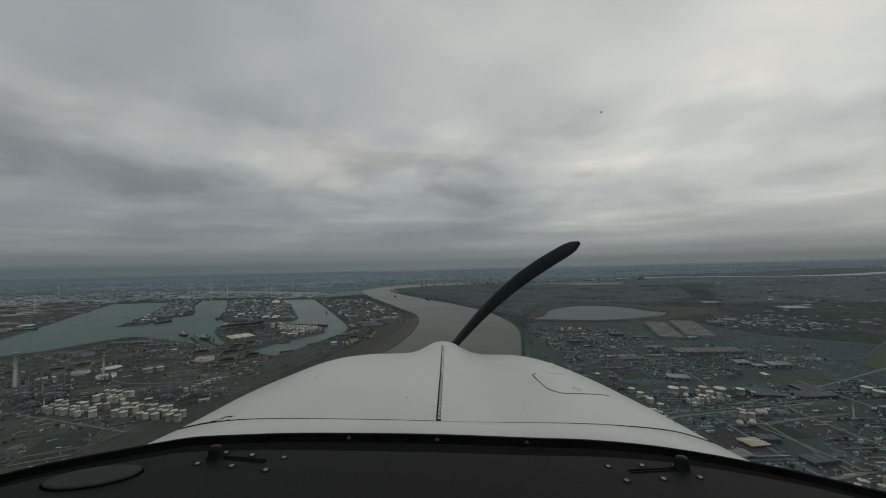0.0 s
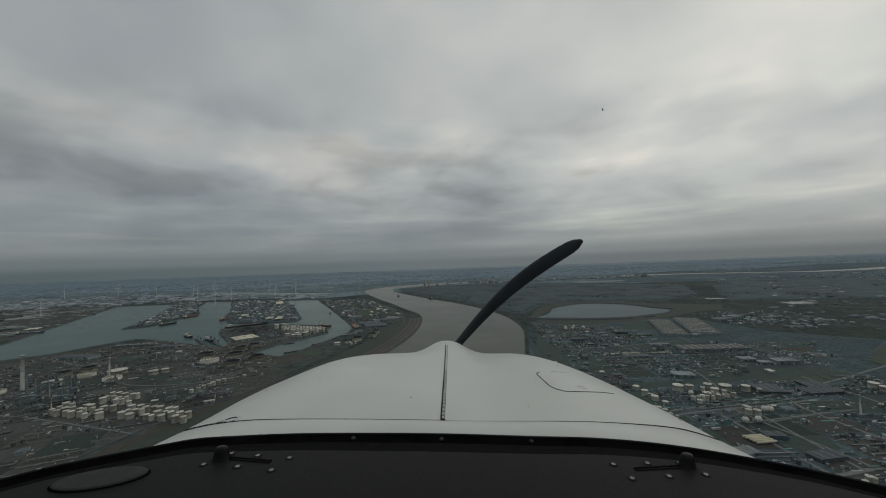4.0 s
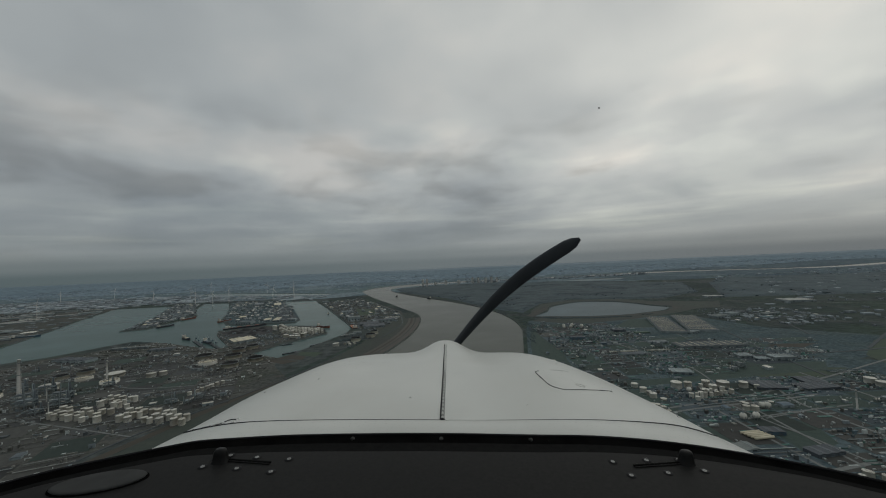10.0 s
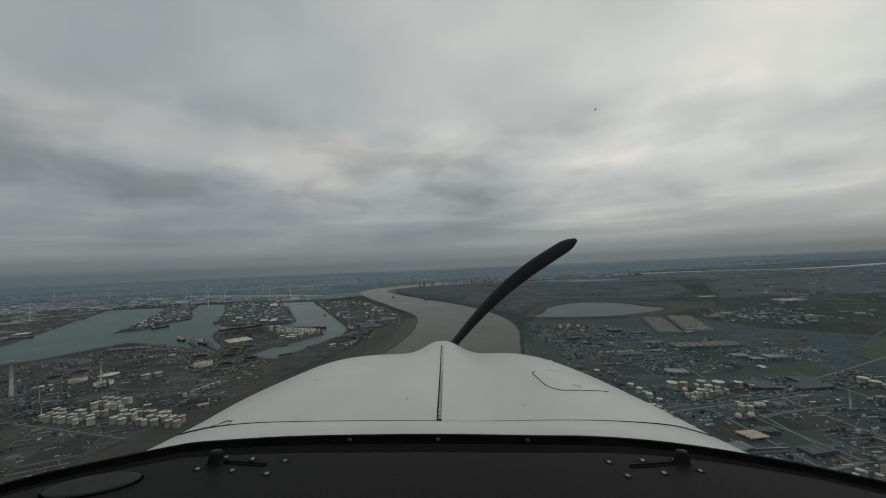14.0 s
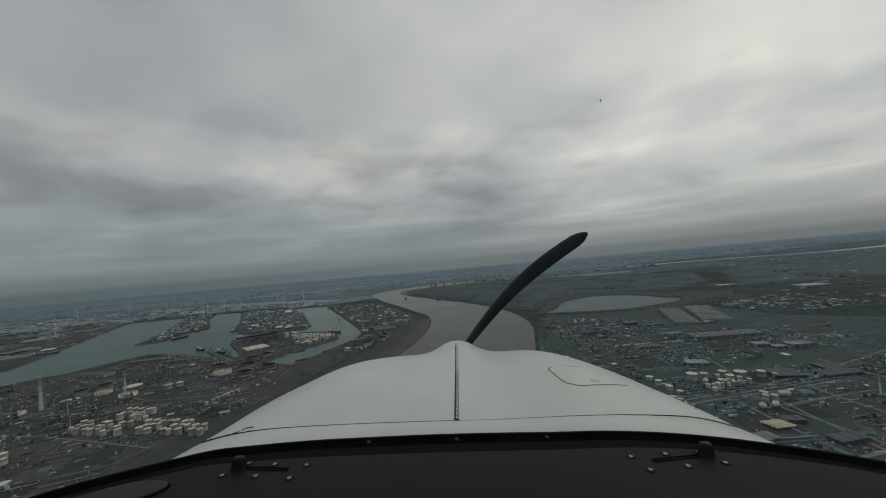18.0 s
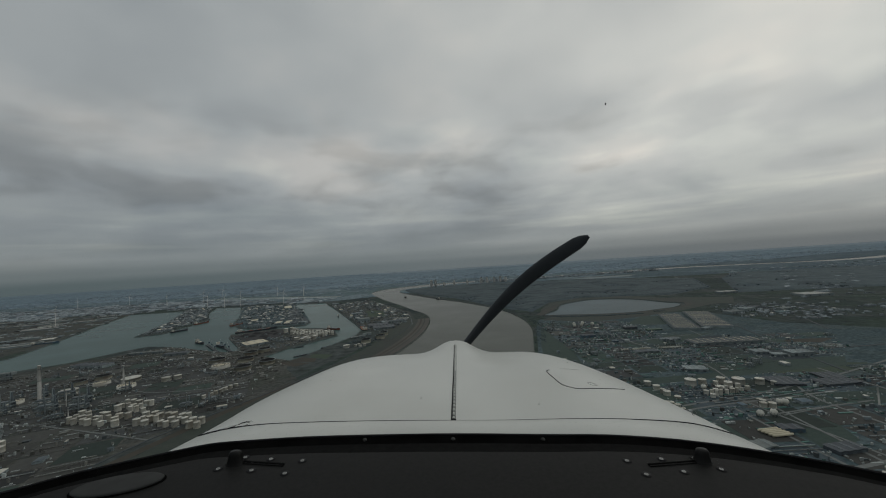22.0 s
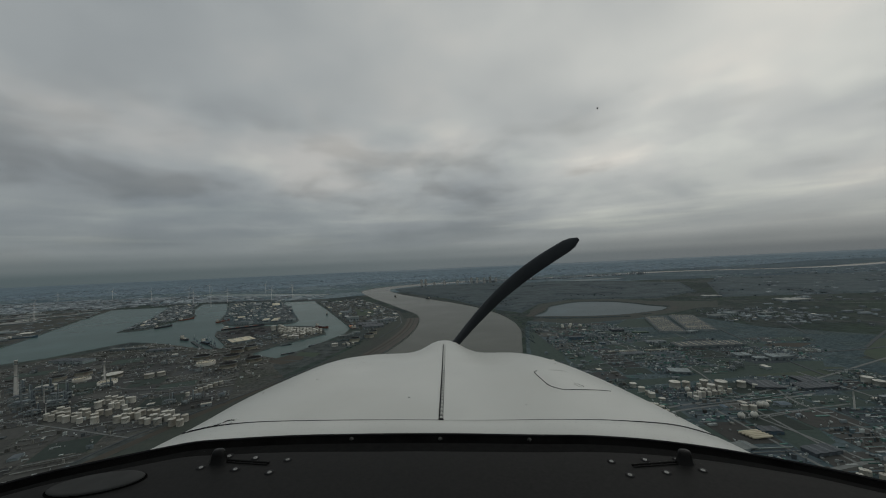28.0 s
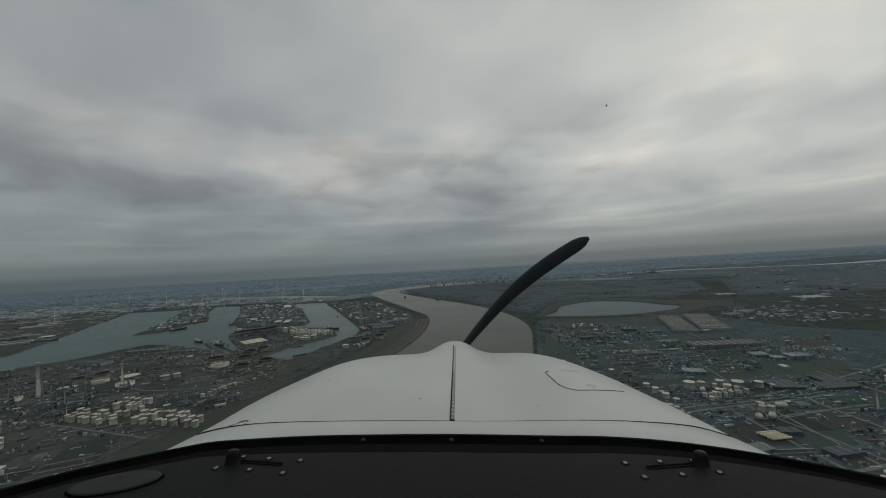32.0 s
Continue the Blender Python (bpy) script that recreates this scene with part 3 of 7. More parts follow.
def build_ground():
    from mathutils.geometry import delaunay_2d_cdt
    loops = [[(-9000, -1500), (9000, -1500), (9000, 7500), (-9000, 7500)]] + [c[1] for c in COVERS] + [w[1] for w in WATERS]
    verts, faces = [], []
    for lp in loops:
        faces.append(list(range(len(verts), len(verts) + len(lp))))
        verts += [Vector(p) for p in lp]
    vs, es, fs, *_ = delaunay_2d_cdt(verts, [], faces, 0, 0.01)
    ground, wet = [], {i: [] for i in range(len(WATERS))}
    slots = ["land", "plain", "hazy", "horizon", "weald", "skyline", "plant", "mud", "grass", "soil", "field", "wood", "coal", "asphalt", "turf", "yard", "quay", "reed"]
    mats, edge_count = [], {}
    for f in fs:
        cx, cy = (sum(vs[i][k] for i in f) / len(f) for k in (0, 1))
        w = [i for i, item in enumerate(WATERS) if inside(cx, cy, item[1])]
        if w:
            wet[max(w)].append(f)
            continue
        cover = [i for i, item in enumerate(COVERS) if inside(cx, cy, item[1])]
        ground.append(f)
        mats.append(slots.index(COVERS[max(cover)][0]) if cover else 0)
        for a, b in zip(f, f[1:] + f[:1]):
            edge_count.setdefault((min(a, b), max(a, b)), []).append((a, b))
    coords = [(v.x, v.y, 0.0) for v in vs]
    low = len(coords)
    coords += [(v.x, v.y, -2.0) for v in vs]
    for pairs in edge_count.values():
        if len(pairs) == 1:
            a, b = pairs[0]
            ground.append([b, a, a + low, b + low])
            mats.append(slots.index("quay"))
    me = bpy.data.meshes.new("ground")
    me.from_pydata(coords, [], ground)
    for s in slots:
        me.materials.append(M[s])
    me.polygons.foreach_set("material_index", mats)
    me.update()
    land = new("ground", me)
    tagged(land, "flat dark winter land of yards, fields and banks", "ground", kind="structure")
    words = {"river": "wide grey-brown tidal river between low banks", "lake": "calm grey lake in rough grass",
             "dock": "still dark green-grey harbour water between quays"}
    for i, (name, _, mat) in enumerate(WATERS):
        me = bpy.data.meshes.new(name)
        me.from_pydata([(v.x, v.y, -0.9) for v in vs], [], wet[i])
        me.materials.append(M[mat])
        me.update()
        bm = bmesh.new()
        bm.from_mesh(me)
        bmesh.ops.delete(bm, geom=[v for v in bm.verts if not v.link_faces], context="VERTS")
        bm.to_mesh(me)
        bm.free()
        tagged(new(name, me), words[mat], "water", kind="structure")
    return land


GROUND = build_ground()

# ---- tanks ----
def tank_fixed(name="storage_tank", mat="white"):
    t = thing(name, "white cylindrical steel storage tank with a shallow cone roof", "tank", "storage tanks")
    bm = bmesh.new()
    lathe(bm, [(1.0, 0.0), (1.0, 0.96), (1.015, 0.96), (1.015, 1.0), (0.985, 1.0)], 24, closed_top=False)
    shell = part("shell", bm, mat, t)
    bm = bmesh.new()
    lathe(bm, [(0.985, 0.995), (0.5, 1.06), (0.06, 1.1), (0.06, 1.14)], 24)
    part("roof", bm, mat, t)
    bm = bmesh.new()
    steps = [[bm.verts.new((r * math.cos(0.13 * i), r * math.sin(0.13 * i), 0.1 * i + dz)) for r, dz in ((1.0, 0.0), (1.06, 0.0), (1.06, 0.07), (1.045, 0.07), (1.045, 0.02), (1.0, 0.02))] for i in range(11)]
    for p, q in zip(steps, steps[1:]):
        for i in range(5):
            bm.faces.new((p[i], p[i + 1], q[i + 1], q[i]))
    part("stair", bm, "steel", shell)
    return t


def tank_open(name="floating_roof_tank"):
    t = thing(name, "wide open-topped steel tank with a sunken floating roof", "tank", "floating roof tanks")
    bm = bmesh.new()
    lathe(bm, [(1.0, 0.0), (1.0, 0.9), (1.02, 0.9), (1.02, 0.95), (1.0, 0.95), (1.0, 1.0), (0.985, 1.0)], 36, closed_top=False)
    shell = part("shell", bm, "oiled", t)
    bm = bmesh.new()
    lathe(bm, [(0.984, 0.25), (0.984, 0.6), (0.984, 0.995)], 36, closed_top=False)
    part("inner_wall", bm, "rust", t, "dark inner wall")
    bm = bmesh.new()
    lathe(bm, [(0.98, 0.36), (0.9, 0.36), (0.9, 0.3), (0.25, 0.3), (0.25, 0.34)], 36)
    part("floating_roof", bm, "rust", t)
    bm = bmesh.new()
    lathe(bm, [(1.0, 0.93), (1.045, 0.95), (1.045, 1.01), (0.98, 1.01)], 36, closed_top=False)
    part("wind_girder", bm, "wall", shell)
    return t


def tank_low(name="low_tank"):
    t = thing(name, "broad low tank with a pale full floating roof and ring stripes", "tank", "floating roof tanks")
    bm = bmesh.new()
    lathe(bm, [(1.0, 0.0), (1.0, 1.0), (0.97, 1.0), (0.97, 0.8)], 36, closed_top=False)
    part("shell", bm, "white", t)
    bm = bmesh.new()
    lathe(bm, [(0.97, 0.85), (0.4, 0.9), (0.05, 0.92)], 36)
    deck = part("floating_roof", bm, "cream", t)
    for r in (0.5, 0.78):
        bm = bmesh.new()
        lathe(bm, [(r + 0.025, 0.87), (r + 0.025, 0.95), (r - 0.025, 0.95), (r - 0.025, 0.87)], 36, closed_top=False)
        part("stiffening_ring", bm, "rust", deck)
    return t


def tank_sphere(name="gas_sphere"):
    t = thing(name, "white gas sphere on a ring of steel legs", "tank", "gas spheres")
    bm = bmesh.new()
    lathe(bm, [(math.sin(math.pi * i / 12) + 0.001, 1.35 - math.cos(math.pi * i / 12)) for i in range(13)], 20)
    ball = part("sphere", bm, "white", t)
    for k in range(8):
        bm = bmesh.new()
        a = k * math.pi / 4
        tube(bm, (math.cos(a), math.sin(a), 0), (math.cos(a), math.sin(a), 1.4), 0.06, 5)
        part("leg", bm, "steel", t)
    bm = bmesh.new()
    lathe(bm, [(0.3, 2.33), (0.3, 2.45), (0.25, 2.45)], 12)
    part("top_platform", bm, "steel", ball)
    return t


MASTER = dict(fixed=tank_fixed(), open=tank_open(), low=tank_low(), sphere=tank_sphere())
FIRST = set()


def put(kind, x, y, sx, sz=None, turn=None, sy=None, z=0.0):
    """Sets a copy of a master thing on the ground; the master itself is the first."""
    ob = MASTER[kind]
    turn = random.uniform(0, 360) if turn is None else turn
    m = pose(x, y, z, 0, 0, turn) @ Matrix.Diagonal((sx, sy or sx, sz or sx, 1))
    if kind not in FIRST:
        FIRST.add(kind)
        ob.matrix_basis = m
        return ob
    ob2 = ob.copy()
    made = {ob: ob2}
    scene.collection.objects.link(ob2)
    for o in ob.children_recursive:
        made[o] = o.copy()
        scene.collection.objects.link(made[o])
        made[o].parent = made[o.parent]
    ob2.matrix_basis = m
    return ob2


for x, y, r in ((-261, 448, 4.3), (-247, 440, 3.3), (-258, 455, 3.6), (-267, 438, 3.3), (-298, 465, 3.6), (-317, 473, 3.8), (-301, 483, 3.6), (-276, 463, 3.0), (-268, 470, 2.2), (-362, 505, 2.6),
                (-352, 506, 3.8), (-340, 511, 3.2), (-353, 496, 2.2), (-326, 487, 3.8), (-307, 477, 3.4), (-302, 496, 3.0), (-382, 500, 3.2), (-370, 489, 3.2), (-392, 508, 3.2), (-284, 473, 2.6), (-276, 477, 2.4), (-330, 573, 6.0), (-327, 473, 2.4)):
    put("fixed", x, y, r, 3.0)
for x, y, r, h in ((-229, 425, 6.3, 2.0), (-257, 443, 3.4, 0.8), (-275, 451, 3.4, 0.8), (-321, 593, 6.0, 2.4), (-289, 579, 6.4, 2.4), (-354, 556, 5.4, 2.4)):
    put("low", x, y, r, h)
put("fixed", -366, 438, 4.6, 7.0)
put("fixed", -378, 428, 2.6, 3.4)
put("sphere", -372, 452, 2.6)
put("low", -236, 623, 7.9, 3.0)
for x, y, r in ((-254, 648, 7.8), (-223, 644, 7.4), (-194, 627, 7.2), (-209, 610, 7.2), (-346, 599, 5.8), (-337, 613, 6.1)):
    put("open", x, y, r, 3.4)
for x, y, r in ((-230, 670, 6.4), (-221, 682, 6.2), (-109, 693, 5.8), (-95, 712, 5.8), (-93, 732, 5.0)):
    put("open", x, y, r, 4.0)
for x, y, r in ((-300, 598, 7.0), (-264, 590, 3.6), (-257, 594, 3.0)):
    put("fixed", x, y, r, 3.2)
# the close rows of small white tanks
for ox, oy, nx, ny in ((-268, 517, 8, 3), (-252, 534, 5, 3), (-217, 506, 9, 3)):
    for i in range(nx):
        for j in range(ny):
            x, y = ox + i * 5.4 + j * 1.6, oy - i * 1.5 - j * 6.2
            if random.random() < 0.84:
                put("fixed", x + random.uniform(-0.7, 0.7), y + random.uniform(-0.7, 0.7), random.choice((1.5, 1.8, 2.0)), random.uniform(2.9, 4.0))
for x, y, r in ((-127, 672, 3.4),):
    put("fixed", x, y, r, 3.0)
for x, y in ((-118, 676), (-112, 672), (-115, 680), (-108, 677)):
    put("fixed", x, y, 1.6, 1.8)
# tank peninsula
for x, y, r, h in ((-206, 741, 3.4, 3.2), (-196, 734, 3.4, 3.0), (-194, 743, 3.4, 3.4), (-188, 731, 3.4, 3.4), (-183, 738, 3.6, 4.2), (-244, 803, 3.0, 6.0), (-238, 811, 3.0, 6.0), (-228, 799, 3.0, 5.0), (-233, 806, 2.6, 5.4)):
    put("fixed", x, y, r, h)
for i in range(14):
    for j in range(8):
        x, y = -236 + i * 5.0 + j * 2.0, 806 - i * 2.2 - j * 6.4
        if inside(x, y, [(-162, 757), (-174, 783), (-196, 803), (-236, 800), (-222, 768), (-184, 747)]):
            put("fixed", x + random.uniform(-0.6, 0.6), y + random.uniform(-0.6, 0.6), random.choice((1.5, 1.9, 2.1)), random.uniform(3.0, 4.6))
# right-bank tank farm
for x, y, r, h in ((131, 488, 3.2, 3.6), (138, 487, 2.2, 3.4), (145, 485, 1.3, 2.4), (150, 487, 2.4, 3.6), (149, 480, 2.2, 3.2), (159, 484, 3.4, 3.4), (170, 481, 2.4, 3.4), (144, 480, 2.6, 0.8), (146, 448, 1.7, 2.8), (149, 457, 1.6, 0.8),
                   (106, 493, 2.0, 2.6), (107, 485, 2.0, 2.6), (107, 479, 1.4, 2.4), (110, 470, 1.8, 1.0), (85, 475, 2.2, 3.0), (107, 475, 2.0, 2.6), (133, 389, 1.3, 2.6), (137, 386, 1.2, 2.2), (176, 478, 1.4, 2.2)):
    put("fixed", x, y, r, h)
for k in range(15):
    put("fixed", 128 + (k % 8) * 3.8 + random.uniform(-0.8, 0.8), 467 + (k // 8) * 4.0 + (k % 8) * 0.8 + random.uniform(-0.6, 0.6), random.choice((0.8, 1.0, 1.3)), random.uniform(2.0, 3.4))
for x, y, r in ((142, 702, 1.9), (153, 703, 2.0), (139, 693, 1.8), (147, 692, 1.9), (160, 692, 2.2), (154, 449, 1.7), (132, 478, 1.5)):
    put("sphere", x, y, r)
for k in range(20):
    put("fixed", 82 + (k % 6) * 3.6 + random.uniform(-0.5, 0.5), 450 + (k // 6) * 5 + random.uniform(-0.6, 0.6), random.choice((1.1, 1.4)), random.uniform(2.4, 3.2))
for k in range(9):
    put("fixed", 143 + (k % 5) * 1.9, 386 + (k // 5) * 3.4, 0.6, 3.2)


# ---- buildings ----
def warehouse(name, w, d, h, roof, wall, label, bays=6, group="warehouses"):
    """A long low shed: walls, a roof of shallow gables with rooflight strips, and doors along one side."""
    t = thing(name, label, "warehouse", group)
    bm = bmesh.new()
    box(bm, -w / 2, -d / 2, 0, w / 2, d / 2, h)
    part("body", bm, wall, t)
    n = max(1, bays)
    for k in range(n):
        bm = bmesh.new()
        x0, x1 = -w / 2 + w * k / n - 0.15, -w / 2 + w * (k + 1) / n - 0.05
        xm, e, rise = (x0 + x1) / 2, 0.3, min(0.45, (x1 - x0) * 0.07)
        v = [bm.verts.new(p) for p in ((x0, -d / 2 - e, h), (xm, -d / 2 - e, h + rise), (x1, -d / 2 - e, h), (x0, d / 2 + e, h), (xm, d / 2 + e, h + rise), (x1, d / 2 + e, h))]
        for f in ((0, 1, 4, 3), (1, 2, 5, 4), (0, 2, 1), (3, 4, 5)):
            bm.faces.new([v[i] for i in f])
        bay = part("roof_bay", bm, roof, t)
        bm = bmesh.new()
        box(bm, xm - (x1 - x0) * 0.025, -d / 2 + d * 0.08, h + rise * 0.9, xm + (x1 - x0) * 0.025, d / 2 - d * 0.08, h + rise + 0.12)
        part("rooflight", bm, "cream" if roof == "brown" else "grey" if roof in ("slate", "teal", "green", "dark", "blue") else "wall", bay)
    for k in range(min(n, 8)):
        bm = bmesh.new()
        x = -w / 2 + w * (k + 0.5) / min(n, 8)
        box(bm, x - 0.9, -d / 2 - 0.12, 0, x + 0.9, -d / 2 + 0.05, min(h * 0.6, 2))
        part("door", bm, "dark", t)
    return t


def set_at(t, x, y, turn):
    t.matrix_basis = pose(x, y, 0, 0, 0, turn)
    return t


set_at(warehouse("distribution_shed", 98, 24, 2.2, "brown", "wall", "huge grey warehouse with striped rooflights beside a lake", 14), 257, 682, 66.3)
set_at(warehouse("distribution_shed", 103, 28, 2.2, "brown", "wall", "huge plain grey-brown warehouse with faint rooflight lines", 12), 293, 684, 64)
set_at(warehouse("distribution_shed", 58, 17, 2.0, "brown", "wall", "long grey-brown warehouse with pale roof lines", 9), 230, 581, -6)
set_at(warehouse("long_shed", 150, 30, 3.0, "sheet", "wall", "very long pale roofed shed among fields", 3), 750, 640, 12)
set_at(warehouse("long_shed", 70, 20, 3.0, "sheet", "wall", "pale roofed shed among fields", 2), 660, 586, 12)
set_at(warehouse("far_shed", 40, 26, 3.0, "sheet", "wall", "lone pale shed in open fields", 3), 566, 812, -8)
set_at(warehouse("far_shed", 30, 16, 3.0, "sheet", "wall", "small pale shed at a wood's edge", 2), 505, 905, -8)
set_at(warehouse("pale_shed", 26, 26, 3.0, "sheet", "wall", "broad shed with a pale flat roof", 3), 300, 271, -12)
set_at(warehouse("yellow_shed", 26, 26, 2.6, "cream", "wall", "quayside shed with a yellowish cream roof", 3), -255, 732, 40)
set_at(warehouse("blue_hall", 13, 5.5, 1.8, "wall", "blue", "blue clad works hall with a white roof", 3), 145, 376, -15)
set_at(warehouse("white_works", 9, 5, 2.4, "white", "wall", "white block of works buildings", 3), 229, 371, 10)

# ---- roads ----
TAKEN = {}


def cells(x, y, r):
    return [(i, j) for i in range(int((x - r) // 16), int((x + r) // 16) + 1) for j in range(int((y - r) // 16), int((y + r) // 16) + 1)]


def take(x, y, r):
    """Marks a round of ground as built on."""
    for c in cells(x, y, r):
        TAKEN.setdefault(c, []).append((x, y, r))


def free(x, y, r):
    return all((a - x) ** 2 + (b - y) ** 2 >= (r + c) ** 2 for cell in cells(x, y, r) for a, b, c in TAKEN.get(cell, ()))


ROADS = []


def road(name, line, width, mat, label):
    a, b = ribbon(line, width / 2, width / 2)[:len(line)], ribbon(line, width / 2, width / 2)[len(line):][::-1]
    top = 0.1 + 0.006 * len(ROADS)
    ROADS.append(name)
    verts = [(x, y, top) for x, y in a] + [(x, y, top) for x, y in b] + [(x, y, 0.0) for x, y in a] + [(x, y, 0.0) for x, y in b]
    n = len(line)
    faces = []
    for i in range(n - 1):
        faces += [(i + n, i + n + 1, i + 1, i), (i, i + 1, i + 1 + 2 * n, i + 2 * n), (i + n + 1, i + n, i + 3 * n, i + 1 + 3 * n)]
    tagged(mesh_of(verts, faces, name, mat), label, "road", kind="structure")


for line, w, mat in (([(108, 391), (117, 393), (166, 400), (255, 414), (330, 408), (430, 420)], 2.0, "pale"), ([(81, 449), (122, 456), (165, 459), (199, 463)], 1.5, "pale"), ([(128, 453), (126, 420), (125, 391)], 1.5, "pale"),
                     ([(190, 480), (177, 452), (177, 405), (179, 377), (172, 340)], 1.5, "pale"), ([(106, 459), (149, 466), (185, 474), (237, 489), (330, 520)], 1.6, "pale"), ([(149, 466), (147, 445), (144, 425), (140, 395)], 1.3, "pale"),
                     ([(132, 440), (168, 444), (200, 447)], 1.2, "pale"), ([(116, 379), (114, 360), (112, 338), (118, 310)], 1.6, "asphalt"), ([(228, 500), (222, 440), (214, 380), (205, 320)], 1.4, "pale"),
                     ([(80, 530), (140, 540), (200, 545), (330, 540), (420, 560)], 2.2, "asphalt"), ([(112, 690), (129, 686), (184, 678), (219, 677), (249, 674), (246, 661), (240, 642), (232, 610)], 1.0, "pale"), ([(100, 600), (158, 606), (195, 612), (225, 616)], 1.3, "pale"), ([(140, 463), (141, 438), (144, 418), (146, 398)], 1.2, "pale"), ([(143, 439), (172, 444), (180, 446)], 0.9, "pale"),
                     ([(150, 683), (158, 640), (158, 606), (165, 560), (168, 520), (149, 466)], 1.2, "pale"), ([(295, 644), (280, 605), (263, 565), (250, 530), (237, 489)], 1.8, "asphalt"),
                     ([(270, 300), (330, 310), (420, 330), (620, 390)], 2.0, "pale"), ([(340, 545), (480, 620), (620, 660), (1000, 640)], 2.4, "asphalt"),
                     ([(420, 790), (400, 690), (350, 600)], 2.0, "asphalt"), ([(450, 600), (600, 560), (900, 560), (1500, 700)], 3.0, "pale"), ([(560, 800), (640, 740), (760, 700), (1200, 780)], 2.4, "pale"),
                     ([(-285, 247), (-268, 300), (-225, 340), (-205, 400), (-190, 470), (-140, 560), (-110, 640)], 1.2, "asphalt"), ([(-330, 252), (-280, 246), (-230, 120), (-220, 40)], 1.4, "pale"),
                     ([(-205, 400), (-300, 440), (-400, 490), (-500, 540)], 1.4, "pale"), ([(-190, 470), (-270, 500), (-360, 530), (-470, 600)], 1.2, "pale"), ([(-240, 340), (-300, 370), (-380, 405), (-420, 420)], 1.2, "pale"),
                     ([(-180, 560), (-260, 560), (-340, 620), (-430, 670)], 1.3, "pale"), ([(-240, 672), (-290, 688), (-340, 700), (-400, 676), (-500, 620)], 1.1, "pale"),
                     ([(-118, 770), (-140, 870), (-180, 970), (-240, 1120), (-285, 1220)], 1.8, "asphalt"), ([(-60, 800), (-75, 920), (-130, 1080), (-200, 1260)], 1.5, "pale"), ([(-82, 700), (-62, 790), (-72, 900), (-120, 1030)], 1.3, "asphalt"),
                     ([(-250, 900), (-330, 1080), (-400, 1260)], 2.2, "pale"), ([(-270, 895), (-350, 1075), (-420, 1260)], 1.4, "asphalt"), ([(700, 1330), (640, 1200), (560, 1080), (430, 1000), (400, 985)], 2.0, "pale")):
    line = smooth_loop(line, 6, False) if w > 1.0 else line
    for x, y in line:
        take(x, y, w * 0.5 + 0.8)
    road("road", line, w, mat, "pale service road between yards" if mat == "pale" else "dark asphalt road between yards")

# ---- named plant of both works ----
for x, y, r, h in ((-407, 402, 4.0, 2.8), (-398, 401, 3.9, 2.8), (-390, 400, 3.9, 2.8), (-381, 398, 4.0, 2.8), (-372, 396, 3.8, 2.8), (-364, 395, 3.5, 2.8), (-356, 394, 3.5, 2.6), (-357, 424, 2.8, 2.6), (-334, 416, 3.2, 2.8),
                   (-477, 482, 5.0, 2.4), (-466, 474, 2.6, 2.4), (-461, 480, 2.2, 2.2), (-479, 500, 4.8, 2.6), (-500, 534, 6.5, 2.2), (-462, 537, 4.2, 2.8), (-430, 500, 4.0, 2.8), (-791, 811, 8.5, 7.5), (-776, 822, 6.4, 6.5), (-764, 834, 6.4, 6.5),
                   (-273, 325, 1.8, 2.4), (-263, 322, 2.9, 2.4), (-268, 327, 1.8, 2.8), (-270, 408, 2.8, 2.4), (-263, 411, 2.6, 2.4), (-199, 535, 1.4, 2.2), (-196, 539, 1.4, 2.2), (-195, 543, 1.5, 2.4), (-193, 546, 1.6, 2.4), (-192, 550, 1.8, 2.4),
                   (-190, 554, 1.5, 2.4), (-188, 558, 1.5, 2.2), (236, 347, 2.8, 2.6), (243, 350, 2.6, 2.6), (248, 345, 2.4, 2.6), (149, 459, 1.5, 0.6), (164, 457, 1.3, 0.6), (143, 450, 1.7, 2.4), (134, 389, 1.5, 2.2), (130, 388, 1.0, 1.8),
                   (131, 384, 1.1, 1.8), (136, 381, 1.0, 1.6), (247, 474, 2.8, 3.4), (247, 468, 2.8, 3.0), (248, 463, 2.0, 2.4), (248, 458, 2.1, 2.2)):
    put("fixed", x, y, r, h)
put("open", -275, 416, 4.6, 2.6)
for x, y in ((131, 439), (138, 439), (152, 450)):
    put("sphere", x, y, 1.6)
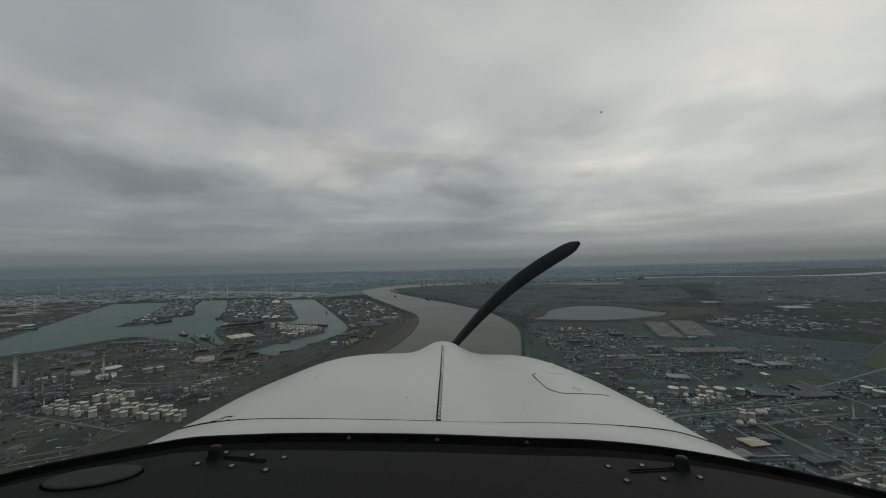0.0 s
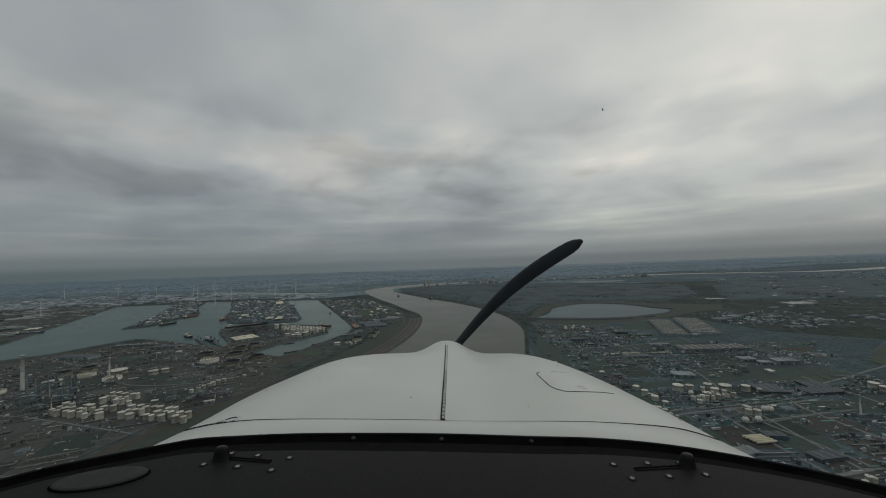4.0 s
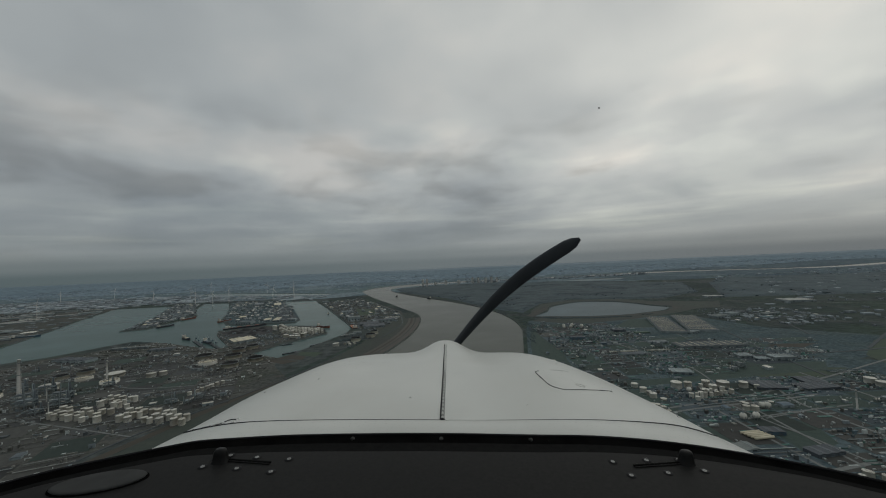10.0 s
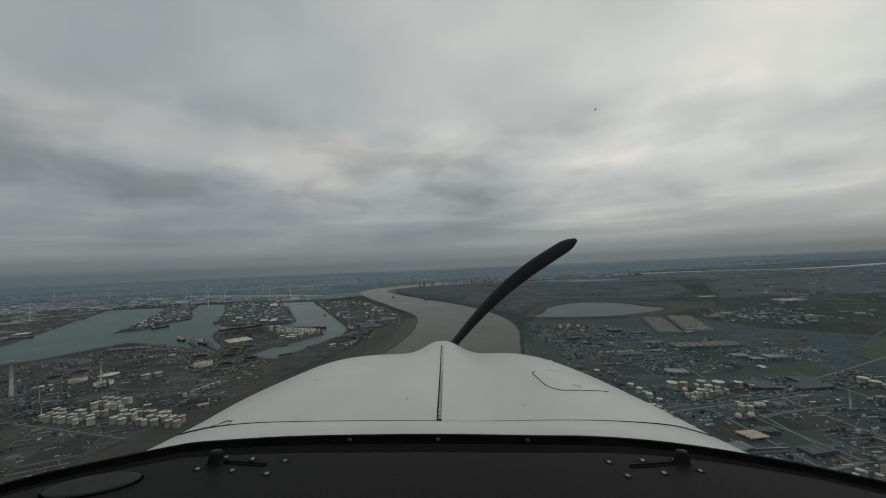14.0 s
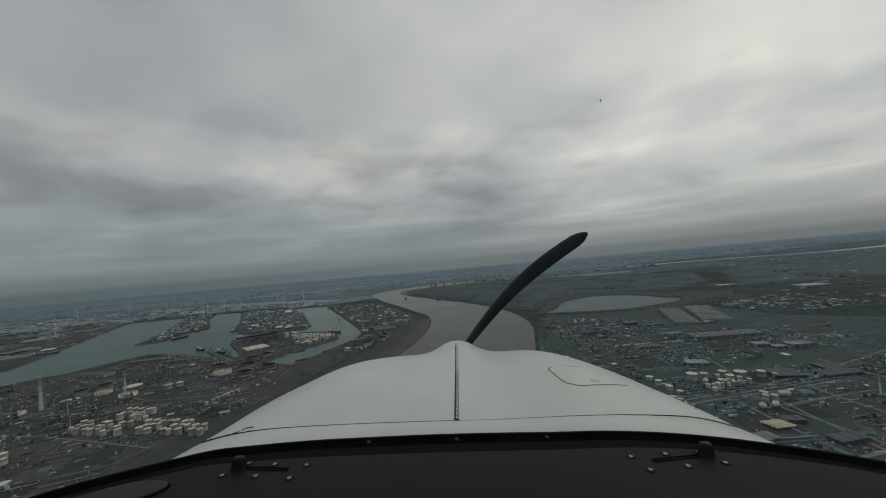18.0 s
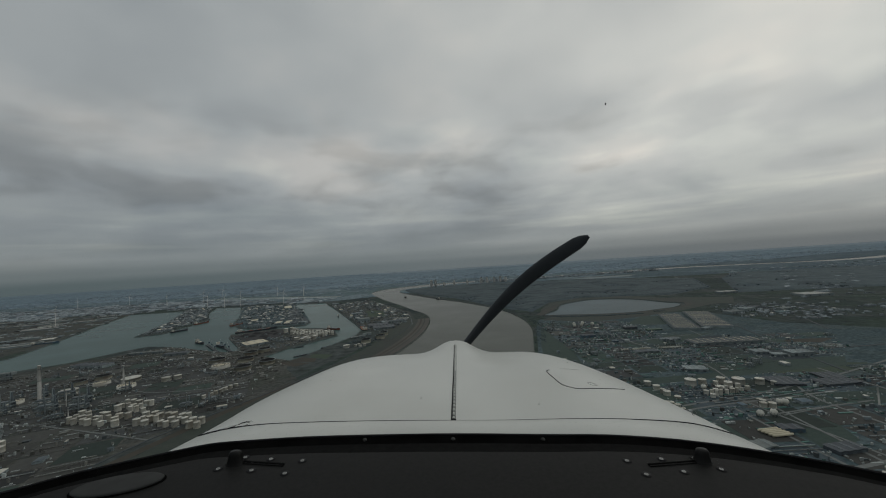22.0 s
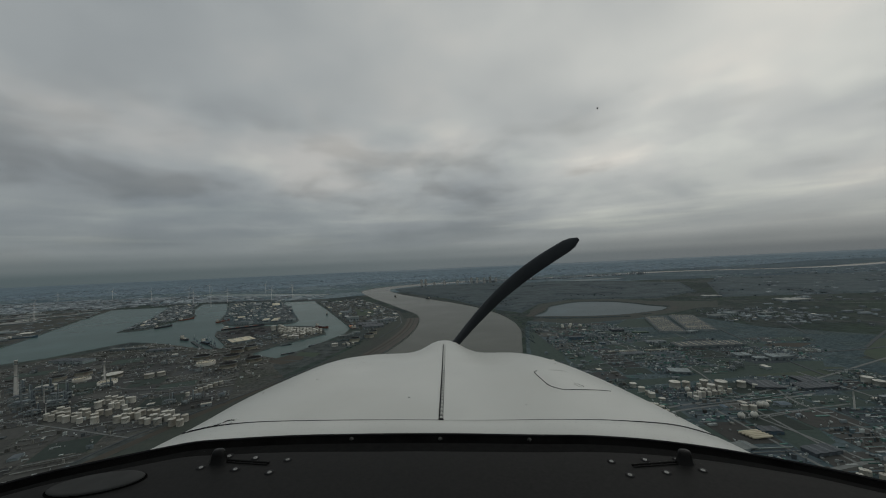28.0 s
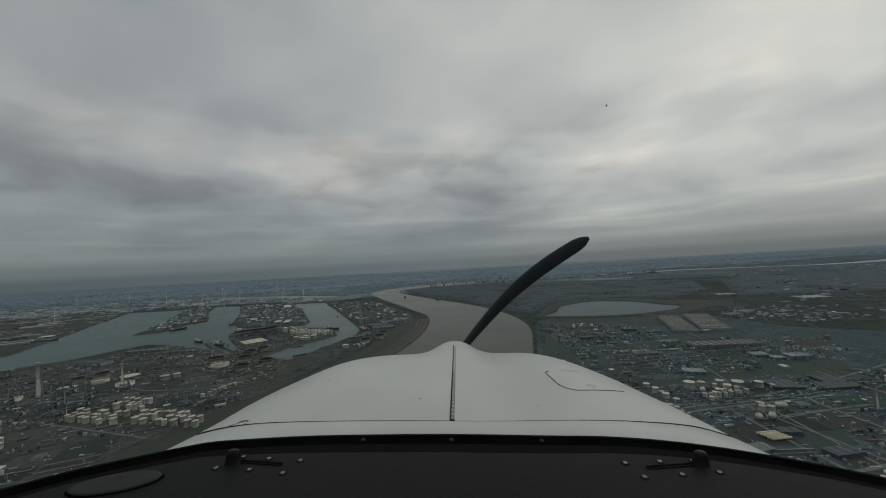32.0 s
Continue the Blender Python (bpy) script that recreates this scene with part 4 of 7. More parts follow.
for args, at in (((11, 9, 1.8, "wall", "wall", "flat white works hall among yards", 3), (228, 543, -10)), ((9, 6, 1.6, "wall", "wall", "flat white works hall among yards", 2), (233, 532, -10)), ((14, 9, 1.6, "wall", "wall", "pale flat works hall with stepped roofs", 3), (154, 515, -20)),
                 ((16, 14, 1.4, "slate", "slate", "low dark blue-grey works hall", 4), (184, 480, -14)), ((13, 11, 1.4, "slate", "slate", "low dark blue-grey works hall", 3), (217, 483, -10)), ((9, 5, 1.6, "slate", "blue", "blue clad store with a dark roof", 2), (132, 425, -12)),
                 ((10, 4, 1.4, "green", "green", "low store with a green roof", 2), (143, 355, 9)), ((8, 3.4, 1.2, "green", "green", "low store with a green roof", 2), (140, 361, 4)), ((13, 6, 1.6, "slate", "slate", "dark teal works hall among yards", 3), (136, 406, 4)),
                 ((14, 5, 1.6, "teal", "teal", "low works hall with a teal roof", 3), (188, 393, 9)), ((22, 10, 1.4, "slate", "slate", "wide dark blue-grey works hall", 5), (210, 473, 0)), ((12, 6, 1.0, "quay", "wall", "pale flat store beside a lane", 2), (107, 414, 4)),
                 ((5, 4, 1.4, "blue", "blue", "small bright blue roofed hut", 1), (145, 609, -9)), ((7, 6, 1.4, "quay", "wall", "pale flat roofed works hall", 2), (168, 653, -2)), ((9, 3, 1.4, "wall", "wall", "long white office block", 2), (171, 666, -5)),
                 ((6, 4, 1.6, "wall", "slate", "pale roofed works hall", 2), (134, 617, -10)), ((7, 7, 1.6, "teal", "teal", "low works hall with a teal roof", 2), (150, 655, -7)), ((15, 6, 1.4, "green", "green", "row of green covered settling tanks", 5), (208, 648, -5)),
                 ((13, 7, 2.4, "slate", "slate", "dark grey process plant hall", 3), (190, 663, -7)), ((14, 6, 2.6, "slate", "blue", "blue process hall with pipes", 3), (131, 637, -4)), ((19, 12, 5.0, "quay", "wall", "tall pale grain shed on a quay", 4), (-142, 862, 10)), ((30, 20, 2.2, "slate", "wall", "wide dark glass-roofed shed near a dock", 6), (-100, 786, 10)), ((28, 20, 2.2, "slate", "wall", "wide dark glass-roofed shed near a dock", 6), (-110, 808, 10)),
                 ((9, 5, 1.8, "quay", "wall", "pale flat store near a quay", 1), (-128, 722, 15)), ((8, 5, 1.8, "quay", "wall", "pale flat store near a quay", 1), (-120, 728, 15)), ((10, 5, 1.8, "quay", "wall", "pale flat store near a quay", 1), (-116, 742, 20)),
                 ((44, 12, 2.6, "slate", "wall", "dark roofed quay shed with a pale front", 5), (-396, 668, -14)), ((40, 5, 2.2, "quay", "wall", "long pale shed on a quay", 6), (-378, 718, 4)),
                 ((18, 1.6, 0.9, "quay", "wall", "long narrow pale store beside others", 1), (-229, 378, 12)), ((18, 1.6, 0.9, "quay", "wall", "long narrow pale store beside others", 1), (-230, 381, 12)), ((18, 1.6, 0.9, "quay", "wall", "long narrow pale store beside others", 1), (-231, 384, 12)), ((16, 1.6, 0.9, "quay", "wall", "long narrow pale store beside others", 1), (-232, 387, 12)),
                 ((12, 6, 2.0, "quay", "wall", "pale shed with a low roof", 2), (337, 400, -79)), ((18, 5, 1.6, "grey", "wall", "long low grey office hall", 4), (195, 602, -6)), ((22, 12, 3.0, "quay", "wall", "white works hall of a trading estate", 4), (352, 712, 14)), ((16, 12, 3.6, "wall", "wall", "tall white block of a trading estate", 3), (378, 722, 14)), ((24, 9, 2.4, "slate", "wall", "dark roofed hall of a trading estate", 4), (400, 735, 14)),
                 ((20, 9, 2.2, "quay", "wall", "pale roofed hall of a trading estate", 3), (420, 712, 14)), ((14, 8, 2.2, "teal", "wall", "teal roofed hall of a trading estate", 2), (395, 690, 14)), ((12, 5, 2.0, "wall", "wall", "group of white site offices", 3), (257, 635, 20)), ((30, 7, 2.2, "quay", "wall", "long pale shed on a quay", 4), (-480, 655, 12)), ((26, 9, 2.2, "slate", "wall", "dark roofed low quay shed", 4), (-330, 700, 8))):
    set_at(warehouse("works_hall", *args), at[0], at[1], at[2])


def bullet_tank(x, y, turn, length):
    t = thing("bullet_tank", "long cream pressure vessel lying on saddles", "tank", "bullet tanks", pose(x, y, 0, 0, 0, turn))
    bm = bmesh.new()
    lathe(bm, [(0.05, 0), (0.35, 0.08), (0.55, 0.4), (0.55, length - 0.4), (0.35, length - 0.08), (0.05, length)], 12)
    bmesh.ops.transform(bm, matrix=Matrix.Translation((0, 0, 0.9)) @ Matrix.Rotation(math.pi / 2, 4, "Y"), verts=bm.verts)
    part("vessel", bm, "cream", t)
    for k in (0.2, 0.8):
        bm = bmesh.new()
        box(bm, length * k - 0.15, -0.45, 0, length * k + 0.15, 0.45, 0.6)
        part("saddle", bm, "quay", t)


for k in range(5):
    bullet_tank(117 + 0.3 * k, 425.5 - k * 1.5, 2, 10)


def pipeline(line, gauge, label):
    """Parallel pipes on low sleepers beside a dyke."""
    t = thing("pipeline", label, "pipeline", "pipelines")
    for x, y in smooth_loop(line, 8, False):
        take(x, y, gauge * 2)
    for k in range(3):
        off = (k - 1) * gauge
        side = ribbon(line, off, -off)[:len(line)] if off else line
        bm = bmesh.new()
        for p, q in zip(side, side[1:]):
            tube(bm, (*p, 0.55), (*q, 0.55), gauge * 0.3, 6)
        part("pipe", bm, ("quay", "wall", "steel")[k], t)
    for (ax, ay), (bx, by) in zip(line, line[1:]):
        n = max(1, int(math.hypot(bx - ax, by - ay) / 6))
        for k in range(n):
            f, a = (k + 0.5) / n, math.atan2(by - ay, bx - ax)
            bm = bmesh.new()
            box(bm, -0.2, -gauge * 1.5, 0, 0.2, gauge * 1.5, 0.4)
            bmesh.ops.transform(bm, matrix=pose(ax + (bx - ax) * f, ay + (by - ay) * f, 0, 0, 0, math.degrees(a)), verts=bm.verts)
            part("sleeper", bm, "quay", t)


pipeline([(-300, 236), (-282, 264), (-272, 288), (-262, 304), (-244, 320), (-236, 346)], 0.9, "pale pipes on sleepers along a dyke beside a dock inlet")
pipeline([(122, 458), (165, 461.5), (196, 466)], 0.35, "slim pipes on sleepers beside a works lane")
pipeline([(110, 545), (150, 548), (196, 551)], 0.45, "slim pipes on sleepers through a chemical works")
pipeline([(104, 600), (130, 603), (156, 604)], 0.4, "slim pipes on sleepers through a chemical works")
pipeline([(-260, 460), (-300, 500), (-340, 522)], 0.5, "slim pipes on sleepers through a refinery")

def cabins():
    """Two blocks of white site cabins in rows."""
    master = None
    for i in range(5):
        for j in range(4):
            t = thing("site_cabin", "white box cabin in a neat row", "cabin", "site cabins", pose(-92 + i * 4.4 + j * 1.4, 846 - i * 1.2 + j * 7.5, 0, 0, 0, 14))
            if master is None:
                bm = bmesh.new()
                box(bm, -1.7, -1.3, 0, 1.7, 1.3, 1.0)
                walls = part("body", bm, "wall", t)
                bm = bmesh.new()
                box(bm, -1.8, -1.4, 1.0, 1.8, 1.4, 1.15)
                master = (walls, part("roof", bm, "white", t))
            else:
                for src in master:
                    o = src.copy()
                    o.parent = t
                    scene.collection.objects.link(o)


cabins()
for args, at in (((10, 26, 2.6, "cream", "wall", "pale ribbed quay shed on a harbour pier", 5), (-297, 908, 14)), ((10, 34, 2.6, "cream", "wall", "pale ribbed quay shed on a harbour pier", 6), (-279, 903, 12)),
                 ((11, 22, 2.6, "cream", "wall", "cream quay shed on a harbour pier", 3), (-362, 958, 20)), ((13, 8, 3.0, "wall", "wall", "white block at the pier's corner", 2), (-249, 889, -10)),
                 ((26, 12, 4.0, "dark", "wall", "grey quay shed with a pale front", 6), (-322, 881, -8)), ((16, 60, 2.6, "cream", "wall", "long cream shed on a harbour pier", 4), (-385, 1180, 22)),
                 ((20, 46, 2.6, "grey", "wall", "long grey shed on a harbour pier", 3), (-440, 1205, 24)), 
                 ((24, 12, 2.8, "dark", "wall", "dark roofed works shed near the river", 4), (-85, 832, 24)),
                 ((16, 10, 3.0, "wall", "wall", "white domed quay shed", 2), (-268, 1178, 20)), ((20, 12, 2.8, "grey", "wall", "grey works shed near the quay", 3), (-172, 958, 20)),
                 
                 ((20, 7, 1.2, "dark", "wall", "flat dark works hall among pipe racks", 4), (151, 568, -2)), 
                 ((16, 9, 2.6, "wall", "wall", "white works hall among pipe racks", 3), (248, 531, -8)), ((14, 6, 1.8, "grey", "blue", "blue clad works hall with a grey roof", 4), (236, 425, -4)),
                 ((11, 6, 1.8, "dark", "blue", "blue works hall with a dark roof", 3), (205, 410, 4))):
    set_at(warehouse("works_shed", *args), at[0], at[1], at[2])


def shed_master(name, roof, wall, label):
    t = thing(name, label, "building", "small works buildings")
    bm = bmesh.new()
    box(bm, -0.5, -0.5, 0, 0.5, 0.5, 1)
    body = part("body", bm, wall, t)
    bm = bmesh.new()
    v = [bm.verts.new(p) for p in ((-0.53, -0.53, 1), (0.53, -0.53, 1), (0.53, 0, 1.18), (-0.53, 0, 1.18), (0.53, 0.53, 1), (-0.53, 0.53, 1))]
    for f in ((0, 1, 2, 3), (3, 2, 4, 5), (0, 3, 5), (1, 4, 2)):
        bm.faces.new([v[i] for i in f])
    part("roof", bm, roof, t)
    bm = bmesh.new()
    box(bm, -0.12, -0.51, 0, 0.12, -0.49, 0.6)
    part("door", bm, "dark", body)
    return t


MASTER.update(shed_white=shed_master("works_building", "white", "wall", "small works building with a white roof"),
              shed_grey=shed_master("works_building", "grey", "wall", "small works building with a grey roof"),
              shed_dark=shed_master("works_building", "dark", "wall", "small works building with a dark roof"),
              shed_blue=shed_master("works_building", "blue", "wall", "small works building with a blue roof"))


def wet(x, y):
    return any(inside(x, y, w[1]) for w in WATERS)


for ob in list(scene.objects):
    if ob.parent is None and ob.type == "EMPTY" and not ob.name.startswith("pipeline") and ob.name not in {m.name for k, m in MASTER.items() if k not in FIRST}:
        kids = [c for c in ob.children if c.type == "MESH"]
        reach = max(max(Vector(b).xy.length for b in c.bound_box) for c in kids) * max(ob.matrix_basis.to_scale()[:2])
        take(ob.matrix_basis.translation.x, ob.matrix_basis.translation.y, reach * 0.72)


def scatter(zone, count, turn, kinds, lo, hi, tries=12):
    xs, ys = [p[0] for p in zone], [p[1] for p in zone]
    n = 0
    for _ in range(count * tries):
        x, y = random.uniform(min(xs), max(xs)), random.uniform(min(ys), max(ys))
        w = random.uniform(lo, hi)
        if n < count and inside(x, y, zone) and not wet(x, y) and free(x, y, w * 0.7):
            take(x, y, w * 0.75)
            put(random.choice(kinds), x, y, w, random.uniform(0.9, 1.9), turn + random.choice((0, 90)), w * random.uniform(0.4, 0.9))
            n += 1


REFINERY = [(-520, 430), (-600, 520), (-440, 660), (-300, 690), (-190, 590), (-150, 520), (-195, 470), (-215, 385), (-255, 325), (-420, 345), (-440, 470)]
CHEMICAL = [(35, 430), (60, 540), (98, 690), (120, 745), (215, 700), (205, 600), (340, 590), (260, 500), (300, 440), (400, 400), (430, 290), (290, 260), (170, 270), (60, 330)]
EAST_QUAY = [(-130, 790), (-95, 740), (-68, 830), (-75, 930), (-125, 1060), (-200, 1230), (-285, 1190), (-235, 1060), (-185, 940)]
PIER = [(-245, 880), (-345, 888), (-390, 950), (-470, 1120), (-550, 1290), (-395, 1280), (-325, 1110)]
PENINSULA = [(-165, 752), (-178, 790), (-200, 808), (-275, 838), (-325, 812), (-340, 790), (-300, 735), (-210, 695)]
PIER_WEST = [(-485, 890), (-520, 875), (-585, 945), (-635, 1025), (-700, 1145), (-770, 1270), (-650, 1320), (-580, 1180), (-500, 1050)]
RETAIL = [(330, 690), (370, 780), (480, 760), (470, 660), (380, 640)]
NORTH = [(-800, 1180), (-850, 1290), (-1500, 1300), (-1700, 700), (-1150, 330), (-760, 660), (-690, 705), (-595, 750), (-620, 840), (-670, 930), (-740, 1065)]
scatter(REFINERY, 40, 20, ["shed_grey", "shed_white", "shed_dark"], 2.5, 6)
scatter(CHEMICAL, 60, -4, ["shed_grey", "shed_white", "shed_dark", "shed_blue"], 2, 6)
scatter(EAST_QUAY, 40, 20, ["shed_grey", "shed_white", "shed_dark"], 3, 9)
scatter(PIER, 58, 22, ["shed_grey", "shed_white", "shed_white"], 4, 11)
scatter(PENINSULA, 8, 30, ["shed_grey", "shed_dark"], 2.5, 5)
scatter(PIER_WEST, 30, 25, ["shed_grey", "shed_white", "shed_dark"], 4, 11)
scatter(NORTH, 32, 25, ["shed_white", "shed_grey", "shed_white"], 8, 34)
scatter(RETAIL, 24, -10, ["shed_white", "shed_grey", "shed_dark"], 3, 9)


# ---- stacks, process units, turbines ----
def stack(x, y, h, r, label, bands=2):
    t = thing("chimney_stack", label, "chimney", "stacks", pose(x, y, 0))
    bm = bmesh.new()
    lathe(bm, [(r, 0), (r * 0.82, h * 0.5), (r * 0.68, h - 0.4), (r * 0.75, h - 0.4), (r * 0.75, h), (r * 0.55, h), (r * 0.5, h - 2)], 16)
    shaft = part("shaft", bm, "chimney", t)
    for k in range(bands):
        z = h * (0.9 - 0.3 * k)
        bm = bmesh.new()
        lathe(bm, [(r * 0.9, z), (r * 1.05, z), (r * 1.05, z + 0.4), (r * 0.8, z + 0.4)], 16, closed_top=False)
        part("gallery", bm, "steel", shaft)
    bm = bmesh.new()
    tube(bm, (r * 1.05, 0, 0), (r * 0.8, 0, h * 0.97), 0.12, 4)
    part("ladder", bm, "steel", shaft)


stack(-388, 524, 33, 1.3, "tall pale concrete chimney among refinery tanks")
stack(-329, 550, 29, 1.35, "tall pale concrete chimney over a refinery")
stack(-300, 800 - 210, 16, 0.9, "slim steel flare stack", 1)
stack(253, 450, 13.5, 1.0, "pale square-shouldered boiler stack", 1)
stack(255.4, 449.6, 13.5, 1.0, "pale boiler stack beside its twin", 1)
for x, y, h in ((-345, 535, 14), (-300, 540, 16), (-395, 450, 15), (-272, 512, 11), (215, 395, 13), (221, 392, 12), (196, 441, 14), (160, 360, 11), (260, 330, 12), (300, 345, 10)):
    stack(x, y, h * 0.75, 0.42, "slim steel vent stack in a process plant", 1)


def process_master(seed, label):
    """A steel frame in three decks with columns, vessels, a cooler bank and pipes."""
    r = random.Random(seed)
    t = thing("process_unit", label, "process plant", "process units")
    w, d = 10, 6
    for x in (-5, -1.7, 1.7, 5):
        bm = bmesh.new()
        for y in (-3, 3):
            box(bm, x - 0.12, y - 0.12, 0, x + 0.12, y + 0.12, 4.5)
        box(bm, x - 0.1, -3, 4.4, x + 0.1, 3, 4.6)
        box(bm, x - 0.1, -3, 2.2, x + 0.1, 3, 2.4)
        part("frame", bm, "steel", t)
    for z in (2.4, 4.6):
        for k in range(5):
            bm = bmesh.new()
            y = -2.6 + 1.2 * k + r.uniform(-0.2, 0.2)
            tube(bm, (-5.4, y, z + 0.2), (5.4, y, z + 0.2), r.uniform(0.1, 0.22), 5)
            part("pipe", bm, "wall", t)
    for k in range(4):
        bm = bmesh.new()
        x, y, h, rad = r.uniform(-4.5, 4.5), r.choice((-4.4, 4.4)) + r.uniform(-0.5, 0.5), r.uniform(5, 12), r.uniform(0.4, 0.8)
        lathe(bm, [(rad, 0), (rad, h * 0.6), (rad * 0.75, h * 0.65), (rad * 0.75, h), (rad * 0.3, h + 0.4)], 10, x, y)
        part("column", bm, ("steel", "dark", "wall", "dark")[k], t)
    for k in range(2):
        bm = bmesh.new()
        x, y = r.uniform(-3, 3), 6.3 + 1.5 * k
        tube(bm, (x - 2, y, 1.2), (x + 2, y, 1.2), 0.6, 10)
        part("vessel", bm, "white", t)
    bm = bmesh.new()
    box(bm, -4, -2, 5.2, 3, 2, 5.7)
    part("cooler_bank", bm, "grey", t)
    return t


MASTER.update(unit_a=process_master(3, "refinery process unit of frames, pipes and columns"), unit_b=process_master(8, "chemical process unit of frames, pipes and columns"))
for zone, count, kinds, turn in ((REFINERY, 34, ["unit_a"], 20), (CHEMICAL, 46, ["unit_b"], -4)):
    xs, ys = [p[0] for p in zone], [p[1] for p in zone]
    n = 0
    for _ in range(900):
        x, y = random.uniform(min(xs), max(xs)), random.uniform(min(ys), max(ys))
        if n < count and inside(x, y, zone) and not wet(x, y) and free(x, y, 4):
            take(x, y, 4.5)
            put(random.choice(kinds), x, y, random.uniform(0.45, 0.75), None, turn + random.choice((0, 90)))
            n += 1


for x, y, s in ((-371, 536, 1.0), (-357, 529, 0.9), (-346, 541, 1.1), (-316, 541, 1.1), (-303, 529, 1.0), (-291, 541, 1.1), (-280, 528, 0.9), (-336, 529, 0.8), (-320, 560, 1.0), (-345, 565, 0.9), (-298, 341, 0.95), (-288, 350, 1.1), (-281, 341, 0.95), (-290, 332, 0.8), (336, 350, 1.2), (346, 375, 1.1), (366, 398, 1.3), (322, 344, 1.0), (300, 300, 1.0)):
    put("unit_a" if x < 0 else "unit_b", x, y, s, None, 20 if x < 0 else -4)


def turbine_master():
    t = thing("wind_turbine", "white three-bladed wind turbine on a tubular tower", "wind turbine", "wind turbines")
    bm = bmesh.new()
    lathe(bm, [(0.65, 0), (0.36, 38)], 10)
    part("tower", bm, "chimney", t)
    bm = bmesh.new()
    box(bm, -0.7, -1.2, 37.6, 0.7, 2.2, 39.0)
    part("nacelle", bm, "white", t)
    bm = bmesh.new()
    tube(bm, (0, -1.9, 38.3), (0, -1.2, 38.3), 0.6, 8)
    hub = part("hub", bm, "white", t)
    for k in range(3):
        a = radians(20 + 120 * k)
        bm = bmesh.new()
        d, s = Vector((math.sin(a), 0, math.cos(a))), Vector((math.cos(a), 0, -math.sin(a)))
        o = Vector((0, -1.6, 38.3))
        ring = []
        for f, w in ((0.6, 0.35), (4, 0.75), (12, 0.45), (18, 0.12)):
            ring.append([bm.verts.new(o + d * f + s * (w * c) + Vector((0, e * 0.12, 0))) for c, e in ((-0.6, 0), (0, 1), (0.9, 0), (0, -1))])
        for a0, b0 in zip(ring, ring[1:]):
            for i in range(4):
                bm.faces.new((a0[i], a0[(i + 1) % 4], b0[(i + 1) % 4], b0[i]))
        part("blade", bm, "chimney", hub)
    return t


MASTER["turbine"] = turbine_master()
for x, y in ((-672, 1336), (-557, 1214), (-572, 1321), (-444, 1302), (-405, 1355), (-604, 1653), (-1050, 904), (-1050, 1029), (-965, 1068), (-860, 1100), (-1190, 1714), (-918, 1525), (-813, 1549), (-490, 1598), (-1331, 1658), (-925, 1869)):
    put("turbine", x, y, 0.86, 0.86, random.uniform(-40, 40))


# ---- loose small plant, towns and woods ----
OPEN_LAND = [loop for kind, loop in COVERS if kind in ("field", "soil", "turf", "coal")]


def boxes(name, zone, count, turn, w, h, mat, label, category, slim=False):
    """Many small blocks in one mesh, turned to the grain of the place."""
    xs, ys = [p[0] for p in zone], [p[1] for p in zone]
    verts, faces, n, tries = [], [], 0, 0
    while n < count and tries < count * 8:
        tries += 1
        x, y = random.uniform(min(xs), max(xs)), random.uniform(min(ys), max(ys))
        if not inside(x, y, zone) or wet(x, y) or any(inside(x, y, p) for p in OPEN_LAND):
            continue
        a = radians(turn + (0 if slim else random.choice((0, 90))) + random.uniform(-2, 2))
        u, v = random.uniform(*w), random.uniform(*w) * (random.uniform(0.06, 0.2) if slim else random.choice((0.25, 0.5, 1.0)))
        z = random.uniform(*h)
        c, s = math.cos(a), math.sin(a)
        k = len(verts)
        for zz in (0.0, z):
            for p, q in ((-u, -v), (u, -v), (u, v), (-u, v)):
                verts.append((x + c * p - s * q, y + s * p + c * q, zz))
        faces += [(k + 4, k + 5, k + 6, k + 7), (k, k + 1, k + 5, k + 4), (k + 1, k + 2, k + 6, k + 5), (k + 2, k + 3, k + 7, k + 6), (k + 3, k, k + 4, k + 7)]
        n += 1
    tagged(mesh_of(verts, faces, name, mat), label, category, kind="stuff")


PADS = {}


